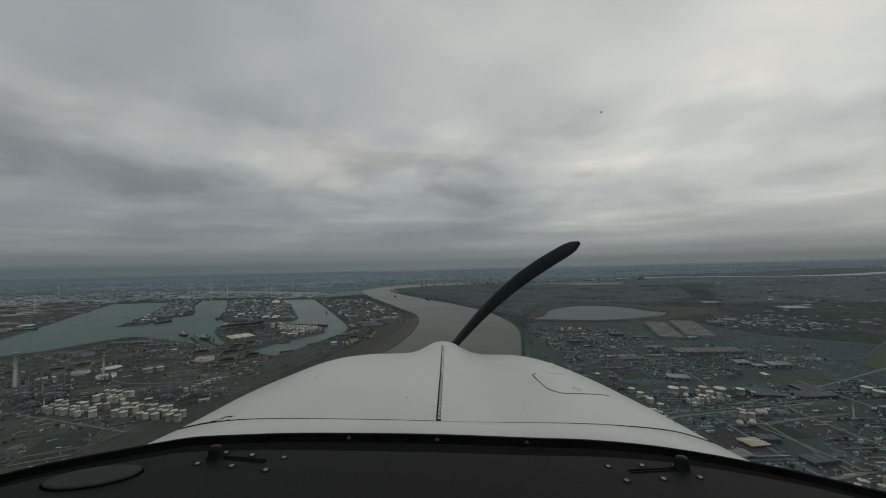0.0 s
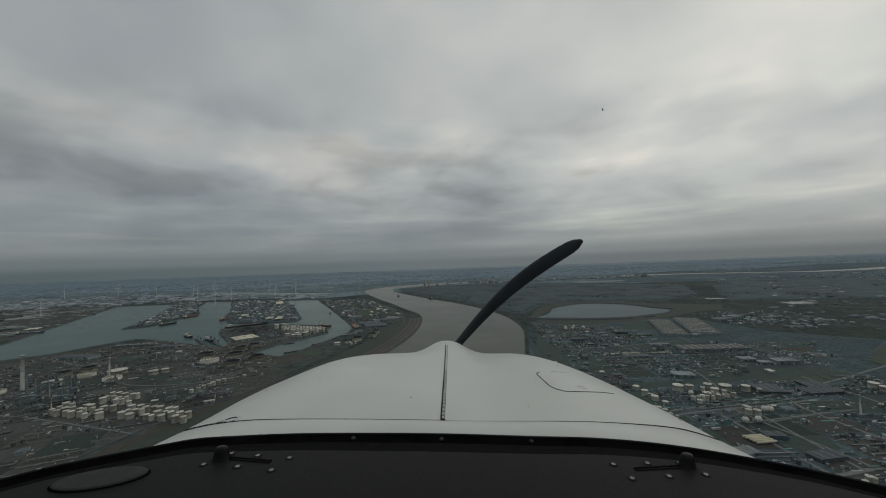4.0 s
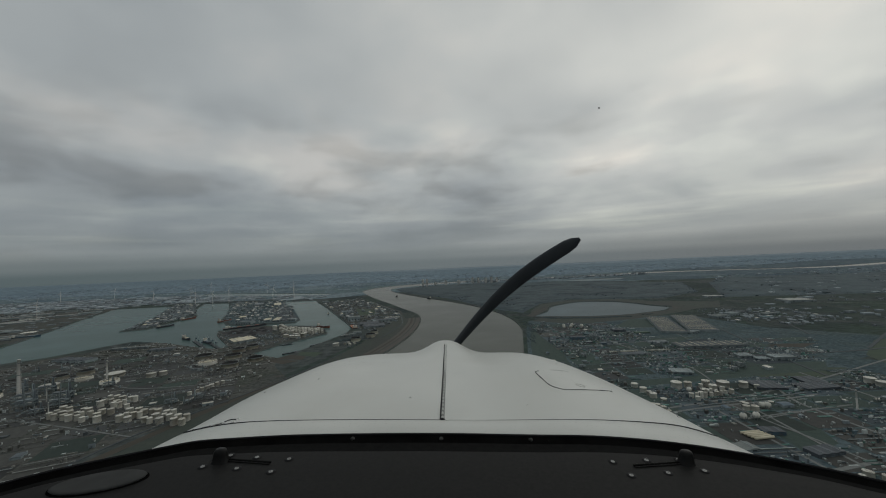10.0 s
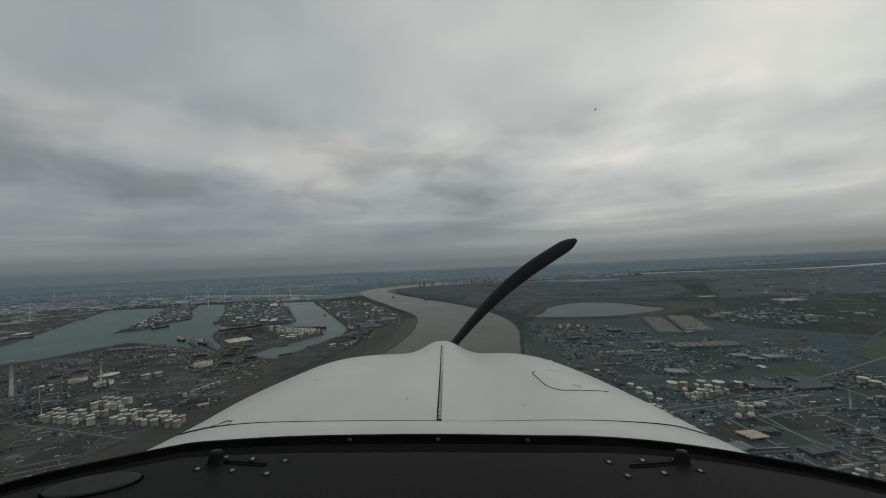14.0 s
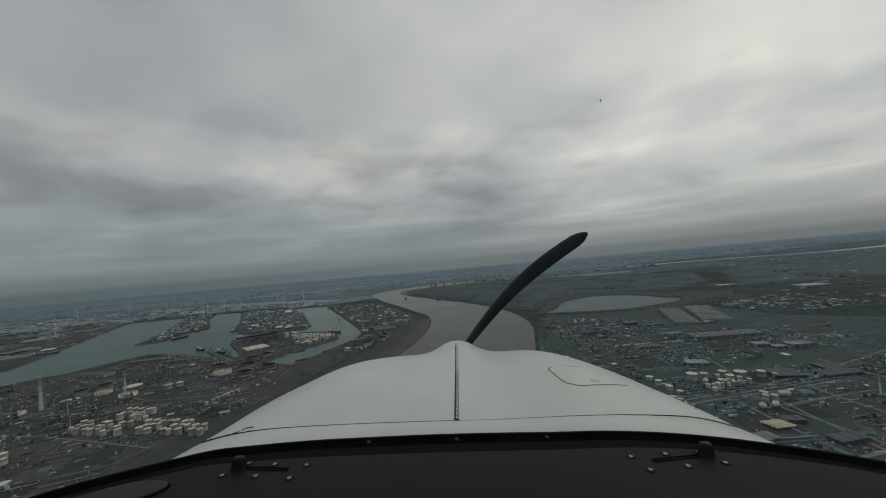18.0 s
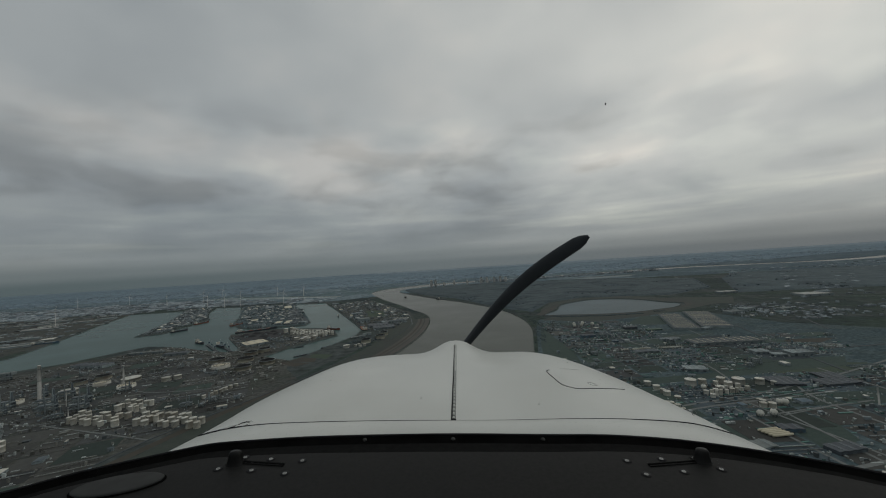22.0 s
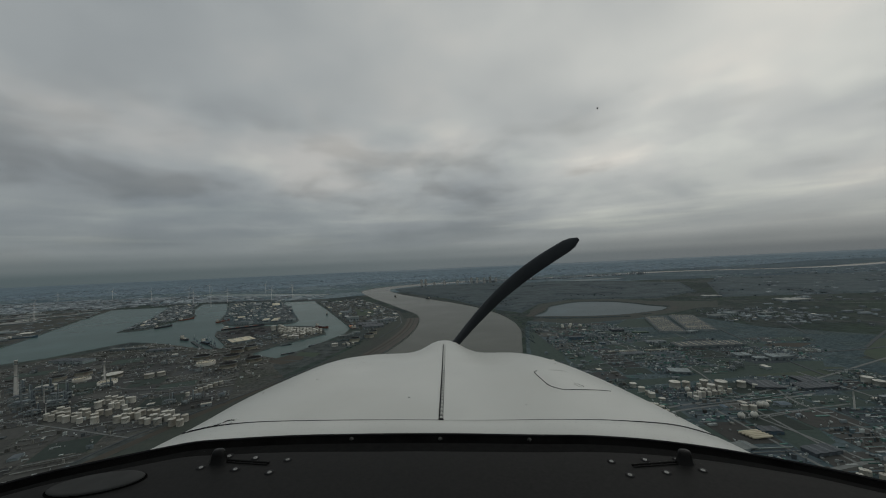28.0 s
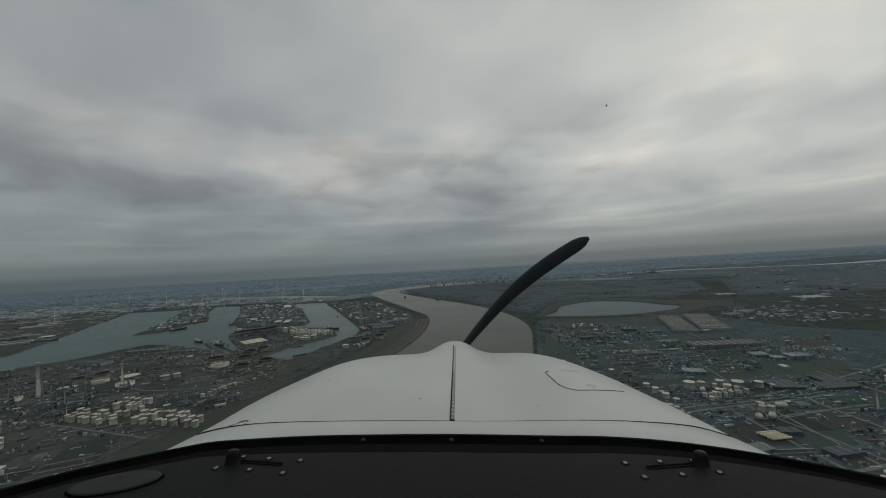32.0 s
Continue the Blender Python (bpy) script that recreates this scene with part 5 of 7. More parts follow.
def gridded(zone, turn, bw, bh, gap, names, seed, density, mats, pads=("gravel", "gravel", "earth", "turf", "turf")):
    """Lays a works out in blocks between its roads: a pad for each, with rows of small plant, pipes and huts on it."""
    r = random.Random(seed)
    c, s = math.cos(radians(turn)), math.sin(radians(turn))
    xs, ys = [c * p[0] + s * p[1] for p in zone], [-s * p[0] + c * p[1] for p in zone]
    kinds = {}

    def block(mat, u0, v0, u1, v1, z0, z1):
        verts, faces = kinds.setdefault(mat, ([], []))
        k = len(verts)
        for z in (z0, z1):
            for u, v in ((u0, v0), (u1, v0), (u1, v1), (u0, v1)):
                verts.append((c * u - s * v, s * u + c * v, z))
        faces.extend([(k + 4, k + 5, k + 6, k + 7), (k, k + 1, k + 5, k + 4), (k + 1, k + 2, k + 6, k + 5), (k + 2, k + 3, k + 7, k + 6), (k + 3, k, k + 4, k + 7)])

    def clear(u, v, m=0.8):
        return free(c * u - s * v, s * u + c * v, m)

    u = min(xs)
    while u < max(xs):
        w = bw * r.uniform(0.7, 1.25)
        v = min(ys)
        while v < max(ys):
            h = bh * r.uniform(0.7, 1.25)
            corners = [(u, v), (u + w, v), (u + w, v + h), (u, v + h), (u + w / 2, v + h / 2)]
            world = [(c * a - s * b, s * a + c * b) for a, b in corners]
            if inside(*world[4], zone) and not any(wet(a, b) for a, b in world) and not any(inside(*world[4], p) for k, p in COVERS if k in ("field", "soil", "turf", "coal")):
                pad = r.choice(pads)
                ob = PADS[pad].copy() if pad in PADS else None
                if ob is None:
                    bm = bmesh.new()
                    box(bm, -0.5, -0.5, 0, 0.5, 0.5, 0.07)
                    ob = PADS[pad] = part("yard_pad", bm, pad, GROUND)
                else:
                    scene.collection.objects.link(ob)
                ob.matrix_basis = pose(*world[4], 0, 0, 0, turn) @ Matrix.Diagonal((w, h, 1, 1))
                what = r.random() * 0.8 + 0.9 * max(0.0, 0.25 - noise.noise((world[4][0] * 0.018, world[4][1] * 0.018, seed)))
                if (pad == "turf" and what < 0.6) or what > 0.95:
                    for _ in range(int(3 * density)):
                        a, b, l = r.uniform(u, u + w - 2), r.uniform(v, v + h - 2), r.uniform(0.4, 1.6)
                        if clear(a, b):
                            block(r.choice(mats), a, b, a + l, b + l * r.uniform(0.4, 1), 0.07, r.uniform(0.5, 1.3))
                elif what < 0.75:
                    rows = int(h / 2.6)
                    for q in range(rows):
                        vv = v + 0.8 + q * 2.6
                        if r.random() < 0.35:
                            for p in range(3):
                                if clear(u + w / 2, vv, 1.2):
                                    block(r.choice(mats), u + 0.6, vv + p * 0.34, u + w - 0.6, vv + p * 0.34 + 0.16, 0.5, 0.68)
                            continue
                        a = u + 0.6
                        while a < u + w - 1:
                            l = r.uniform(0.3, 2.0)
                            if r.random() < 0.7 * density and clear(a, vv):
                                block(r.choice(mats), a, vv, min(a + l, u + w), vv + r.uniform(0.3, 1.3), 0.07, r.choice((0.3, 0.45, 0.6, 0.8, 1.1, 1.8)))
                            a += l + r.uniform(0.2, 1.2)
                else:
                    for _ in range(int(6 * density)):
                        a, b = r.uniform(u, u + w - 4), r.uniform(v, v + h - 3)
                        if clear(a, b, 2):
                            block(r.choice(mats), a, b, a + r.uniform(1, 5), b + r.uniform(0.8, 2.6), 0.07, r.uniform(0.7, 1.5))
            v += h + gap
        u += w + gap
    for mat, (verts, faces) in kinds.items():
        if mat not in PADS:
            tagged(mesh_of(verts, faces, names[0], mat), names[1] + ", " + {"clutter": "grey steel", "clutter_brown": "weathered brown steel", "clutter_green": "green paint", "clutter_blue": "blue paint", "clutter_white": "pale cladding"}[mat], "plant clutter", kind="stuff")


gridded(REFINERY, 20, 24, 18, 1.8, ("plant_clutter", "small refinery pumps, pipes and huts"), 5, 0.42, ("clutter", "clutter_brown", "clutter_brown", "clutter_brown", "clutter_white"), ("earth", "soilpad", "earth", "soilpad", "turf"))
gridded(CHEMICAL, -4, 25, 19, 2.2, ("plant_clutter", "small chemical plant pipes, huts and vessels"), 9, 0.9, ("clutter", "clutter", "clutter_brown", "clutter_green", "clutter_blue", "clutter_white"), ("gravel", "gravel", "earth", "soilpad", "turf", "turf"))
gridded([(-420, 20), (-235, 60), (-240, 200), (-265, 240), (-335, 245), (-470, 140)], 25, 22, 14, 2.0, ("yard_clutter", "low huts and stacked goods on brown ground"), 4, 0.4, ("clutter", "clutter_white"))
for zone, count, turn in ((CHEMICAL, 1900, -4), (REFINERY, 520, 20), (PIER, 900, 22), (EAST_QUAY, 600, 20), (PENINSULA, 200, 30), (PIER_WEST, 350, 25)):
    boxes("yard_clutter", zone, count, turn, (0.15, 0.6), (0.3, 0.9), "clutter_white", "pale vans, huts and vessel tops scattered over yards", "yard clutter")
boxes("yard_clutter", CHEMICAL, 520, -4, (0.8, 3.4), (0.25, 0.5), "clutter_green", "green and teal pipe bundles across a works", "yard clutter", True)
boxes("yard_clutter", CHEMICAL, 260, -4, (0.7, 3.2), (0.15, 0.4), "clutter_white", "pale pipe runs and kerbed lanes across a works", "yard clutter", True)
boxes("yard_clutter", REFINERY, 130, 20, (0.7, 3.4), (0.15, 0.4), "clutter_white", "pale pipe runs and bund walls across a refinery", "yard clutter", True)
boxes("yard_clutter", REFINERY, 240, 20, (0.8, 4.5), (0.25, 0.5), "clutter_brown", "grey-brown pipe runs across a refinery", "yard clutter", True)
SHORE = [(-450, 650), (-360, 770), (-300, 735), (-215, 695), (-180, 640), (-160, 560), (-230, 600), (-300, 690)]
boxes("yard_clutter", SHORE, 260, 24, (0.4, 2.6), (0.4, 1.4), "clutter_brown", "pipes, huts and stores along a dock shore", "yard clutter")
boxes("yard_clutter", SHORE, 130, 24, (0.3, 1.3), (0.4, 1.2), "clutter_white", "pale huts and vessel tops along a dock shore", "yard clutter")
boxes("yard_clutter", SHORE, 120, 24, (1.5, 6.0), (0.25, 0.5), "clutter_brown", "grey-brown pipe runs along a dock shore", "yard clutter", True)
boxes("quay_clutter", EAST_QUAY, 560, 20, (0.4, 2.4), (0.4, 1.8), "clutter", "stacked cargo, huts and lorries on a quay", "quay clutter")
boxes("quay_clutter", PIER, 620, 22, (0.5, 3.0), (0.4, 2.0), "clutter", "stacked cargo and huts on a harbour pier", "quay clutter")
boxes("quay_clutter", PENINSULA, 300, 30, (0.4, 1.6), (0.4, 1.6), "clutter", "pipes and huts between harbour tanks", "quay clutter")
boxes("quay_clutter", PIER_WEST, 900, 25, (0.6, 4.0), (0.4, 2.0), "clutter", "stacked cargo and sheds on a far pier", "quay clutter")
boxes("yard_clutter", NORTH, 900, 28, (1.5, 8.0), (0.4, 1.6), "clutter", "far port sheds and stacked yards", "far buildings")
def long_sheds(count):
    """Far port sheds in rows along the grain of the quays."""
    xs, ys = [p[0] for p in NORTH], [p[1] for p in NORTH]
    rnd, n, spots = random.Random(21), 0, []
    master = None
    c, s = math.cos(radians(28)), math.sin(radians(28))
    for _ in range(count * 40):
        x, y = rnd.uniform(min(xs), max(xs)), rnd.uniform(min(ys), max(ys))
        w, d = rnd.uniform(18, 60), rnd.uniform(5, 9)
        u, v = c * x + s * y, round((-s * x + c * y) / 16) * 16
        x, y = c * u - s * v, s * u + c * v
        ends = [(x + c * w * k, y + s * w * k) for k in (-0.55, 0, 0.55)]
        if n >= count or not all(inside(a, b, NORTH) and not wet(a, b) for a, b in ends) or any(v == q and abs(u - p) < (w + r) * 0.55 for p, q, r in spots):
            continue
        spots.append((u, v, w))
        t = thing("port_shed", "long pale roofed port shed in a far row", "shed", "far port sheds", pose(x, y, 0, 0, 0, 28))
        if master is None:
            bm = bmesh.new()
            box(bm, -0.5, -0.5, 0, 0.5, 0.5, 1)
            body = part("body", bm, "wall", t)
            bm = bmesh.new()
            q = [bm.verts.new(p) for p in ((-0.51, -0.54, 1), (0.51, -0.54, 1), (0.51, 0, 1.25), (-0.51, 0, 1.25), (0.51, 0.54, 1), (-0.51, 0.54, 1))]
            for f in ((0, 1, 2, 3), (3, 2, 4, 5), (0, 3, 5), (1, 4, 2)):
                bm.faces.new([q[i] for i in f])
            master = (body, part("roof", bm, "sheet", t))
            made = master
        else:
            made = []
            for src in master:
                o = src.copy()
                o.parent = t
                scene.collection.objects.link(o)
                made.append(o)
        for o in made:
            o.matrix_basis = Matrix.Diagonal((w, d, rnd.uniform(2.0, 3.0), 1))
        n += 1


long_sheds(150)


def quay_sheds(zone, turn, count, seed):
    """Pale transit sheds in rows along a quay."""
    rnd, n = random.Random(seed), 0
    xs, ys = [p[0] for p in zone], [p[1] for p in zone]
    c, s = math.cos(radians(turn)), math.sin(radians(turn))
    first = {}
    for _ in range(count * 60):
        x, y = rnd.uniform(min(xs), max(xs)), rnd.uniform(min(ys), max(ys))
        w, d = rnd.uniform(7, 17), rnd.uniform(3.5, 6.5)
        ends = [(x + c * w * k, y + s * w * k) for k in (-0.6, -0.2, 0.2, 0.6)]
        if n >= count or not all(inside(a, b, zone) and not wet(a, b) and free(a, b, d * 0.45) for a, b in ends):
            continue
        for a, b in ends:
            take(a, b, d * 0.5)
        roof = rnd.choice(("sheet", "sheet", "white", "cream", "grey"))
        t = thing("transit_shed", {"sheet": "pale grey roofed transit shed on a quay", "white": "white roofed transit shed on a quay", "cream": "cream roofed transit shed on a quay", "grey": "dark grey roofed transit shed on a quay"}[roof],
                  "shed", "transit sheds", pose(x, y, 0, 0, 0, turn))
        if roof not in first:
            bm = bmesh.new()
            box(bm, -0.5, -0.5, 0, 0.5, 0.5, 1)
            body = part("body", bm, "wall", t)
            bm = bmesh.new()
            q = [bm.verts.new(p) for p in ((-0.51, -0.53, 0.98), (0.51, -0.53, 0.98), (0.51, 0, 1.3), (-0.51, 0, 1.3), (0.51, 0.53, 0.98), (-0.51, 0.53, 0.98))]
            for f in ((0, 1, 2, 3), (3, 2, 4, 5), (0, 3, 5), (1, 4, 2)):
                bm.faces.new([q[i] for i in f])
            made = first[roof] = (body, part("roof", bm, roof, t))
        else:
            made = []
            for src in first[roof]:
                o = src.copy()
                o.parent = t
                scene.collection.objects.link(o)
                made.append(o)
        for o in made:
            o.matrix_basis = Matrix.Diagonal((w, d, rnd.uniform(1.6, 2.6), 1))
        n += 1


quay_sheds(PIER, 112, 46, 31)
quay_sheds(PIER_WEST, 115, 40, 32)
quay_sheds(EAST_QUAY, 112, 30, 33)
boxes("yard_sheds", NORTH, 110, 28, (4, 16), (0.6, 1.6), "clutter_white", "pale flat roofs of far port sheds", "far buildings", True)
boxes("yard_sheds", NORTH, 160, 28, (6, 20), (0.6, 1.4), "earth", "brown roofed far port sheds", "far buildings", True)
boxes("yard_clutter", RETAIL, 150, -10, (0.6, 3.0), (0.5, 2.0), "town", "small buildings of a trading estate", "far buildings")
boxes("far_town", [(-2600, 1800), (-500, 1500), (-260, 1560), (-200, 1760), (200, 1900), (700, 1950), (1500, 1950), (3500, 2500), (2500, 3000), (-2500, 2900)], 3000, 15, (3, 14), (0.4, 1.5), "faint", "far town of houses and blocks in a haze-tinted grey", "far town")
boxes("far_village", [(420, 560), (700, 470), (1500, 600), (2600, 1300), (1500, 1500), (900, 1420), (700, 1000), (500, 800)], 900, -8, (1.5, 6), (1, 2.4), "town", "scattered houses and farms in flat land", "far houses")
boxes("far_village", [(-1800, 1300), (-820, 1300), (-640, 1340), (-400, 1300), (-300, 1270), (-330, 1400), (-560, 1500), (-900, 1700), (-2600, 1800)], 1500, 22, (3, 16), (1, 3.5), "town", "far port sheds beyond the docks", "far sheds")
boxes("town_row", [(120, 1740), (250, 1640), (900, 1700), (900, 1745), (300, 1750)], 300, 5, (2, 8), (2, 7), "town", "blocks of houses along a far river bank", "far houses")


def woods(name, zone, count, size, label):
    xs, ys = [p[0] for p in zone], [p[1] for p in zone]
    verts, faces, n = [], [], 0
    phi = [(0, 0, 1.0)] + [(math.cos(i * 1.2566), math.sin(i * 1.2566), 0.55) for i in range(5)] + [(0.8 * math.cos(i * 1.2566 + 0.63), 0.8 * math.sin(i * 1.2566 + 0.63), 0.05) for i in range(5)]
    tri = [(0, 1 + i, 1 + (i + 1) % 5) for i in range(5)] + [(1 + i, 6 + i, 1 + (i + 1) % 5) for i in range(5)] + [(6 + i, 6 + (i + 1) % 5, 1 + (i + 1) % 5) for i in range(5)]
    for _ in range(count * 6):
        x, y = random.uniform(min(xs), max(xs)), random.uniform(min(ys), max(ys))
        if n >= count or not inside(x, y, zone) or wet(x, y) or noise.noise((x * 0.02, y * 0.02, 3.0)) < -0.25:
            continue
        s, k = random.uniform(*size), len(verts)
        for p in phi:
            j = random.uniform(0.7, 1.25)
            verts.append((x + p[0] * s * j, y + p[1] * s * j, p[2] * s * 0.5 * random.uniform(0.8, 1.2)))
        faces += [tuple(k + i for i in f) for f in tri]
        n += 1
    tagged(mesh_of(verts, faces, name, "trees"), label, "trees", kind="stuff")


# Crowns carry the same blue-grey haze tint in their colour.
M["trees"] = material("winter_crowns", (0.027, 0.045, 0.053), (0.062, 0.090, 0.096), 0.22, 0.95, c3=(0.025, 0.042, 0.050), scale3=0.02, island=0.15)
def canopy(zone, step, label):
    """The closed top of a leafless wood: an uneven sheet of twigs that falls to the ground along its edges and in clearings."""
    xs, ys = [p[0] for p in zone], [p[1] for p in zone]
    nx, ny = int((max(xs) - min(xs)) / step) + 1, int((max(ys) - min(ys)) / step) + 1
    verts, faces, index, deep = [], [], {}, set()
    for i in range(nx):
        for j in range(ny):
            x, y = min(xs) + i * step + random.uniform(-0.4, 0.4) * step, min(ys) + j * step + random.uniform(-0.4, 0.4) * step
            if inside(x, y, zone) and not wet(x, y):
                index[i, j] = len(verts)
                open_ground = noise.noise((x * 0.012, y * 0.012, 3.0)) < -0.28
                verts.append((x, y, -0.3 if open_ground else random.uniform(1.0, 2.0) + 0.5 * noise.noise((x * 0.04, y * 0.04, 8.0))))
    for (i, j), k in index.items():
        if all(q in index for q in ((i + 1, j), (i, j + 1), (i + 1, j + 1))):
            faces.append((k, index[i + 1, j], index[i + 1, j + 1], index[i, j + 1]))
        if not all((i + a, j + b) in index for a in (-1, 0, 1) for b in (-1, 0, 1)):
            verts[k] = (verts[k][0], verts[k][1], -0.2)
    ob = mesh_of(verts, faces, "wood_canopy", "trees")
    for p in ob.data.polygons:
        p.use_smooth = True
    tagged(ob, label, "trees", kind="stuff")


canopy(ZONES["wood"][0], 6, "closed dark crowns of a bare winter wood")
canopy(ZONES["wood"][1], 9, "closed dark crowns of a far winter wood")
woods("wood", ZONES["wood"][0], 1600, (1.3, 2.8), "dark bare winter wood beside the river")
woods("wood", ZONES["wood"][1], 700, (1.8, 3.2), "dark far winter wood")
woods("tree_belt", ribbon([(8, 420), (30, 490), (52, 550), (82, 650), (104, 730), (108, 800)], 3, 8), 700, (0.5, 1.2), "belt of bare trees along the river bank")
woods("tree_belt", [(128, 800), (160, 780), (206, 764), (258, 760), (300, 770), (298, 764), (258, 752), (200, 756), (150, 770)], 500, (0.6, 1.5), "bushes along a lake shore")
woods("tree_belt", [(-140, 640), (-110, 640), (-90, 700), (-110, 740), (-130, 700)], 50, (1.0, 2.0), "bushes between dock and river")
woods("hedge_rows", [(420, 300), (700, 250), (1600, 500), (1400, 900), (560, 860), (420, 600)], 300, (0.8, 1.8), "hedges and copses in flat fields")


def trailers():
    t = None
    for k in range(26):
        x, y = 135 + k * 1.7, 578 - k * 0.12
        t = thing("parked_trailer", "white box trailer parked in a row", "trailer", "parked trailers", pose(x + (8 if k > 14 else 0), y - (1 if k > 14 else 0), 0, 0, 0, 84 if k < 15 else -6))
        if k == 0:
            bm = bmesh.new()
            box(bm, -1.3, -0.4, 0.4, 1.3, 0.4, 1.3)
            body = part("box", bm, "white", t)
            bm = bmesh.new()
            tube(bm, (-0.9, -0.42, 0.2), (-0.9, 0.42, 0.2), 0.2, 8)
            axle = part("axle", bm, "hull", t)
        else:
            for src in (body, axle):
                o = src.copy()
                o.parent = t
                scene.collection.objects.link(o)


trailers()


def wagons():
    """Goods trains standing on sidings."""
    body = None
    for row, (x, y, n) in enumerate(((106.6, 387, 13), (109.2, 388, 12), (114.5, 387, 12))):
        t = thing("goods_train", "row of grey and white goods wagons on a siding", "train", "goods trains", pose(x, y, 0, 0, 0, -94 + row * 3))
        for k in range(n):
            if k in (4 + row, 9 - row):
                continue
            if body is None:
                bm = bmesh.new()
                box(bm, 0, -0.3, 0.2, 2.4, 0.3, 0.7)
                body = o = part("wagon", bm, "steel", t)
            else:
                o = body.copy()
                o.parent = t
                scene.collection.objects.link(o)
            o.location = (k * 2.9, 0, 0.12)


wagons()


# ---- ships, cranes ----
def ship(x, y, turn, length, beam, hullmat, deckmat, label, hatches=4):
    t = thing("cargo_ship", label, "ship", "ships", pose(x, y, -0.9, 0, 0, turn))
    bm = bmesh.new()
    prof = [(-0.5, 0.8), (-0.46, 1.0), (0.3, 1.0), (0.42, 0.6), (0.5, 0.05)]
    lo = [bm.verts.new((length * a, s * beam / 2 * b * 0.85, 0)) for s in (1,) for a, b in prof] + [bm.verts.new((length * a, -beam / 2 * b * 0.85, 0)) for a, b in prof[::-1]]
    hi = [bm.verts.new((length * a * 1.02, beam / 2 * b, 2.2 + (0.8 if a > 0.35 else 0))) for a, b in prof] + [bm.verts.new((length * a * 1.02, -beam / 2 * b, 2.2 + (0.8 if a > 0.35 else 0))) for a, b in prof[::-1]]
    n = len(lo)
    for i in range(n):
        bm.faces.new((lo[i], lo[(i + 1) % n], hi[(i + 1) % n], hi[i]))
    part("hull", bm, hullmat, t)
    bm = bmesh.new()
    bm.faces.new([bm.verts.new(v) for v in [(length * a * 1.0, beam / 2 * b * 0.97, 2.0) for a, b in prof] + [(length * a, -beam / 2 * b * 0.97, 2.0) for a, b in prof[::-1]]])
    part("deck", bm, deckmat, t)
    for k in range(hatches):
        x0 = -0.28 * length + 0.62 * length * k / hatches
        bm = bmesh.new()
        box(bm, x0, -beam * 0.36, 2.0, x0 + 0.5 * length / hatches, beam * 0.36, 2.7)
        part("hatch", bm, deckmat if k % 2 else "grey", t)
    bm = bmesh.new()
    box(bm, -length * 0.46, -beam * 0.4, 2.0, -length * 0.34, beam * 0.4, 4.4)
    box(bm, -length * 0.45, -beam * 0.45, 4.4, -length * 0.36, beam * 0.45, 5.2)
    house = part("deckhouse", bm, "white", t)
    bm = bmesh.new()
    lathe(bm, [(beam * 0.08, 4.4), (beam * 0.08, 6.4)], 10, -length * 0.44, 0)
    part("funnel", bm, hullmat, house)
    bm = bmesh.new()
    tube(bm, (length * 0.4, 0, 2.0), (length * 0.4, 0, 5.5), 0.12, 5)
    part("mast", bm, "steel", t)


for args in ((-130, 790, 110, 34, 6.5, "hull", "orange", "cargo ship with an orange deck moored at a quay", 4), (-306, 846, 27, 58, 7, "hull", "brick", "long bulk carrier with a red-brown deck in a dock", 6),
             (-176, 806, -30, 24, 4.5, "brick", "grey", "small red-hulled ship at a tank quay", 3), (-380, 930, 60, 24, 6, "brick", "brick", "red ship moored at a pier's corner", 3),
             (-345, 768, -40, 22, 5, "hull", "cream", "small pale-decked ship in a dock", 3), (-298, 733, -45, 26, 4.5, "hull", "blue", "blue-decked barge in a dock", 4),
             (-478, 990, 70, 30, 6, "brick", "grey", "ship moored at a far pier", 4), (-460, 900, 60, 26, 6, "hull", "grey", "grey ship moored at a far pier", 4),
                          (-15, 1150, 120, 16, 3.2, "hull", "grey", "river barge under way", 3), (-100, 1250, 110, 14, 3, "hull", "dark", "river barge under way", 3), (-205, 950, 100, 7, 2.2, "hull", "white", "small harbour tug in a dock", 1),
             (-640, 860, 25, 34, 6, "blue", "grey", "ship moored at a far quay", 5)):
    ship(*args)


def barge(x, y, turn, length, beam, label):
    t = thing("river_barge", label, "barge", "barges", pose(x, y, -0.9, 0, 0, turn))
    bm = bmesh.new()
    for w0, z0, w1, z1 in ((0.9, 0.0, 1.0, 0.7),):
        lo = [bm.verts.new((length * a, beam / 2 * b * w0, z0)) for a, b in ((-0.5, -0.8), (0.4, -1), (0.5, -0.3), (0.5, 0.3), (0.4, 1), (-0.5, 0.8))]
        hi = [bm.verts.new((length * a * 1.01, beam / 2 * b * w1, z1)) for a, b in ((-0.5, -0.8), (0.4, -1), (0.5, -0.3), (0.5, 0.3), (0.4, 1), (-0.5, 0.8))]
    for i in range(6):
        bm.faces.new((lo[i], lo[(i + 1) % 6], hi[(i + 1) % 6], hi[i]))
    bm.faces.new(hi)
    part("hull", bm, "hull", t)
    for k in range(3):
        x0 = -0.3 * length + 0.24 * length * k
        bm = bmesh.new()
        box(bm, x0, -beam * 0.36, 0.7, x0 + 0.21 * length, beam * 0.36, 0.95)
        part("hatch_cover", bm, "dark", t)
    bm = bmesh.new()
    box(bm, -0.46 * length, -beam * 0.3, 0.7, -0.36 * length, beam * 0.3, 1.5)
    part("wheelhouse", bm, "wall", t)


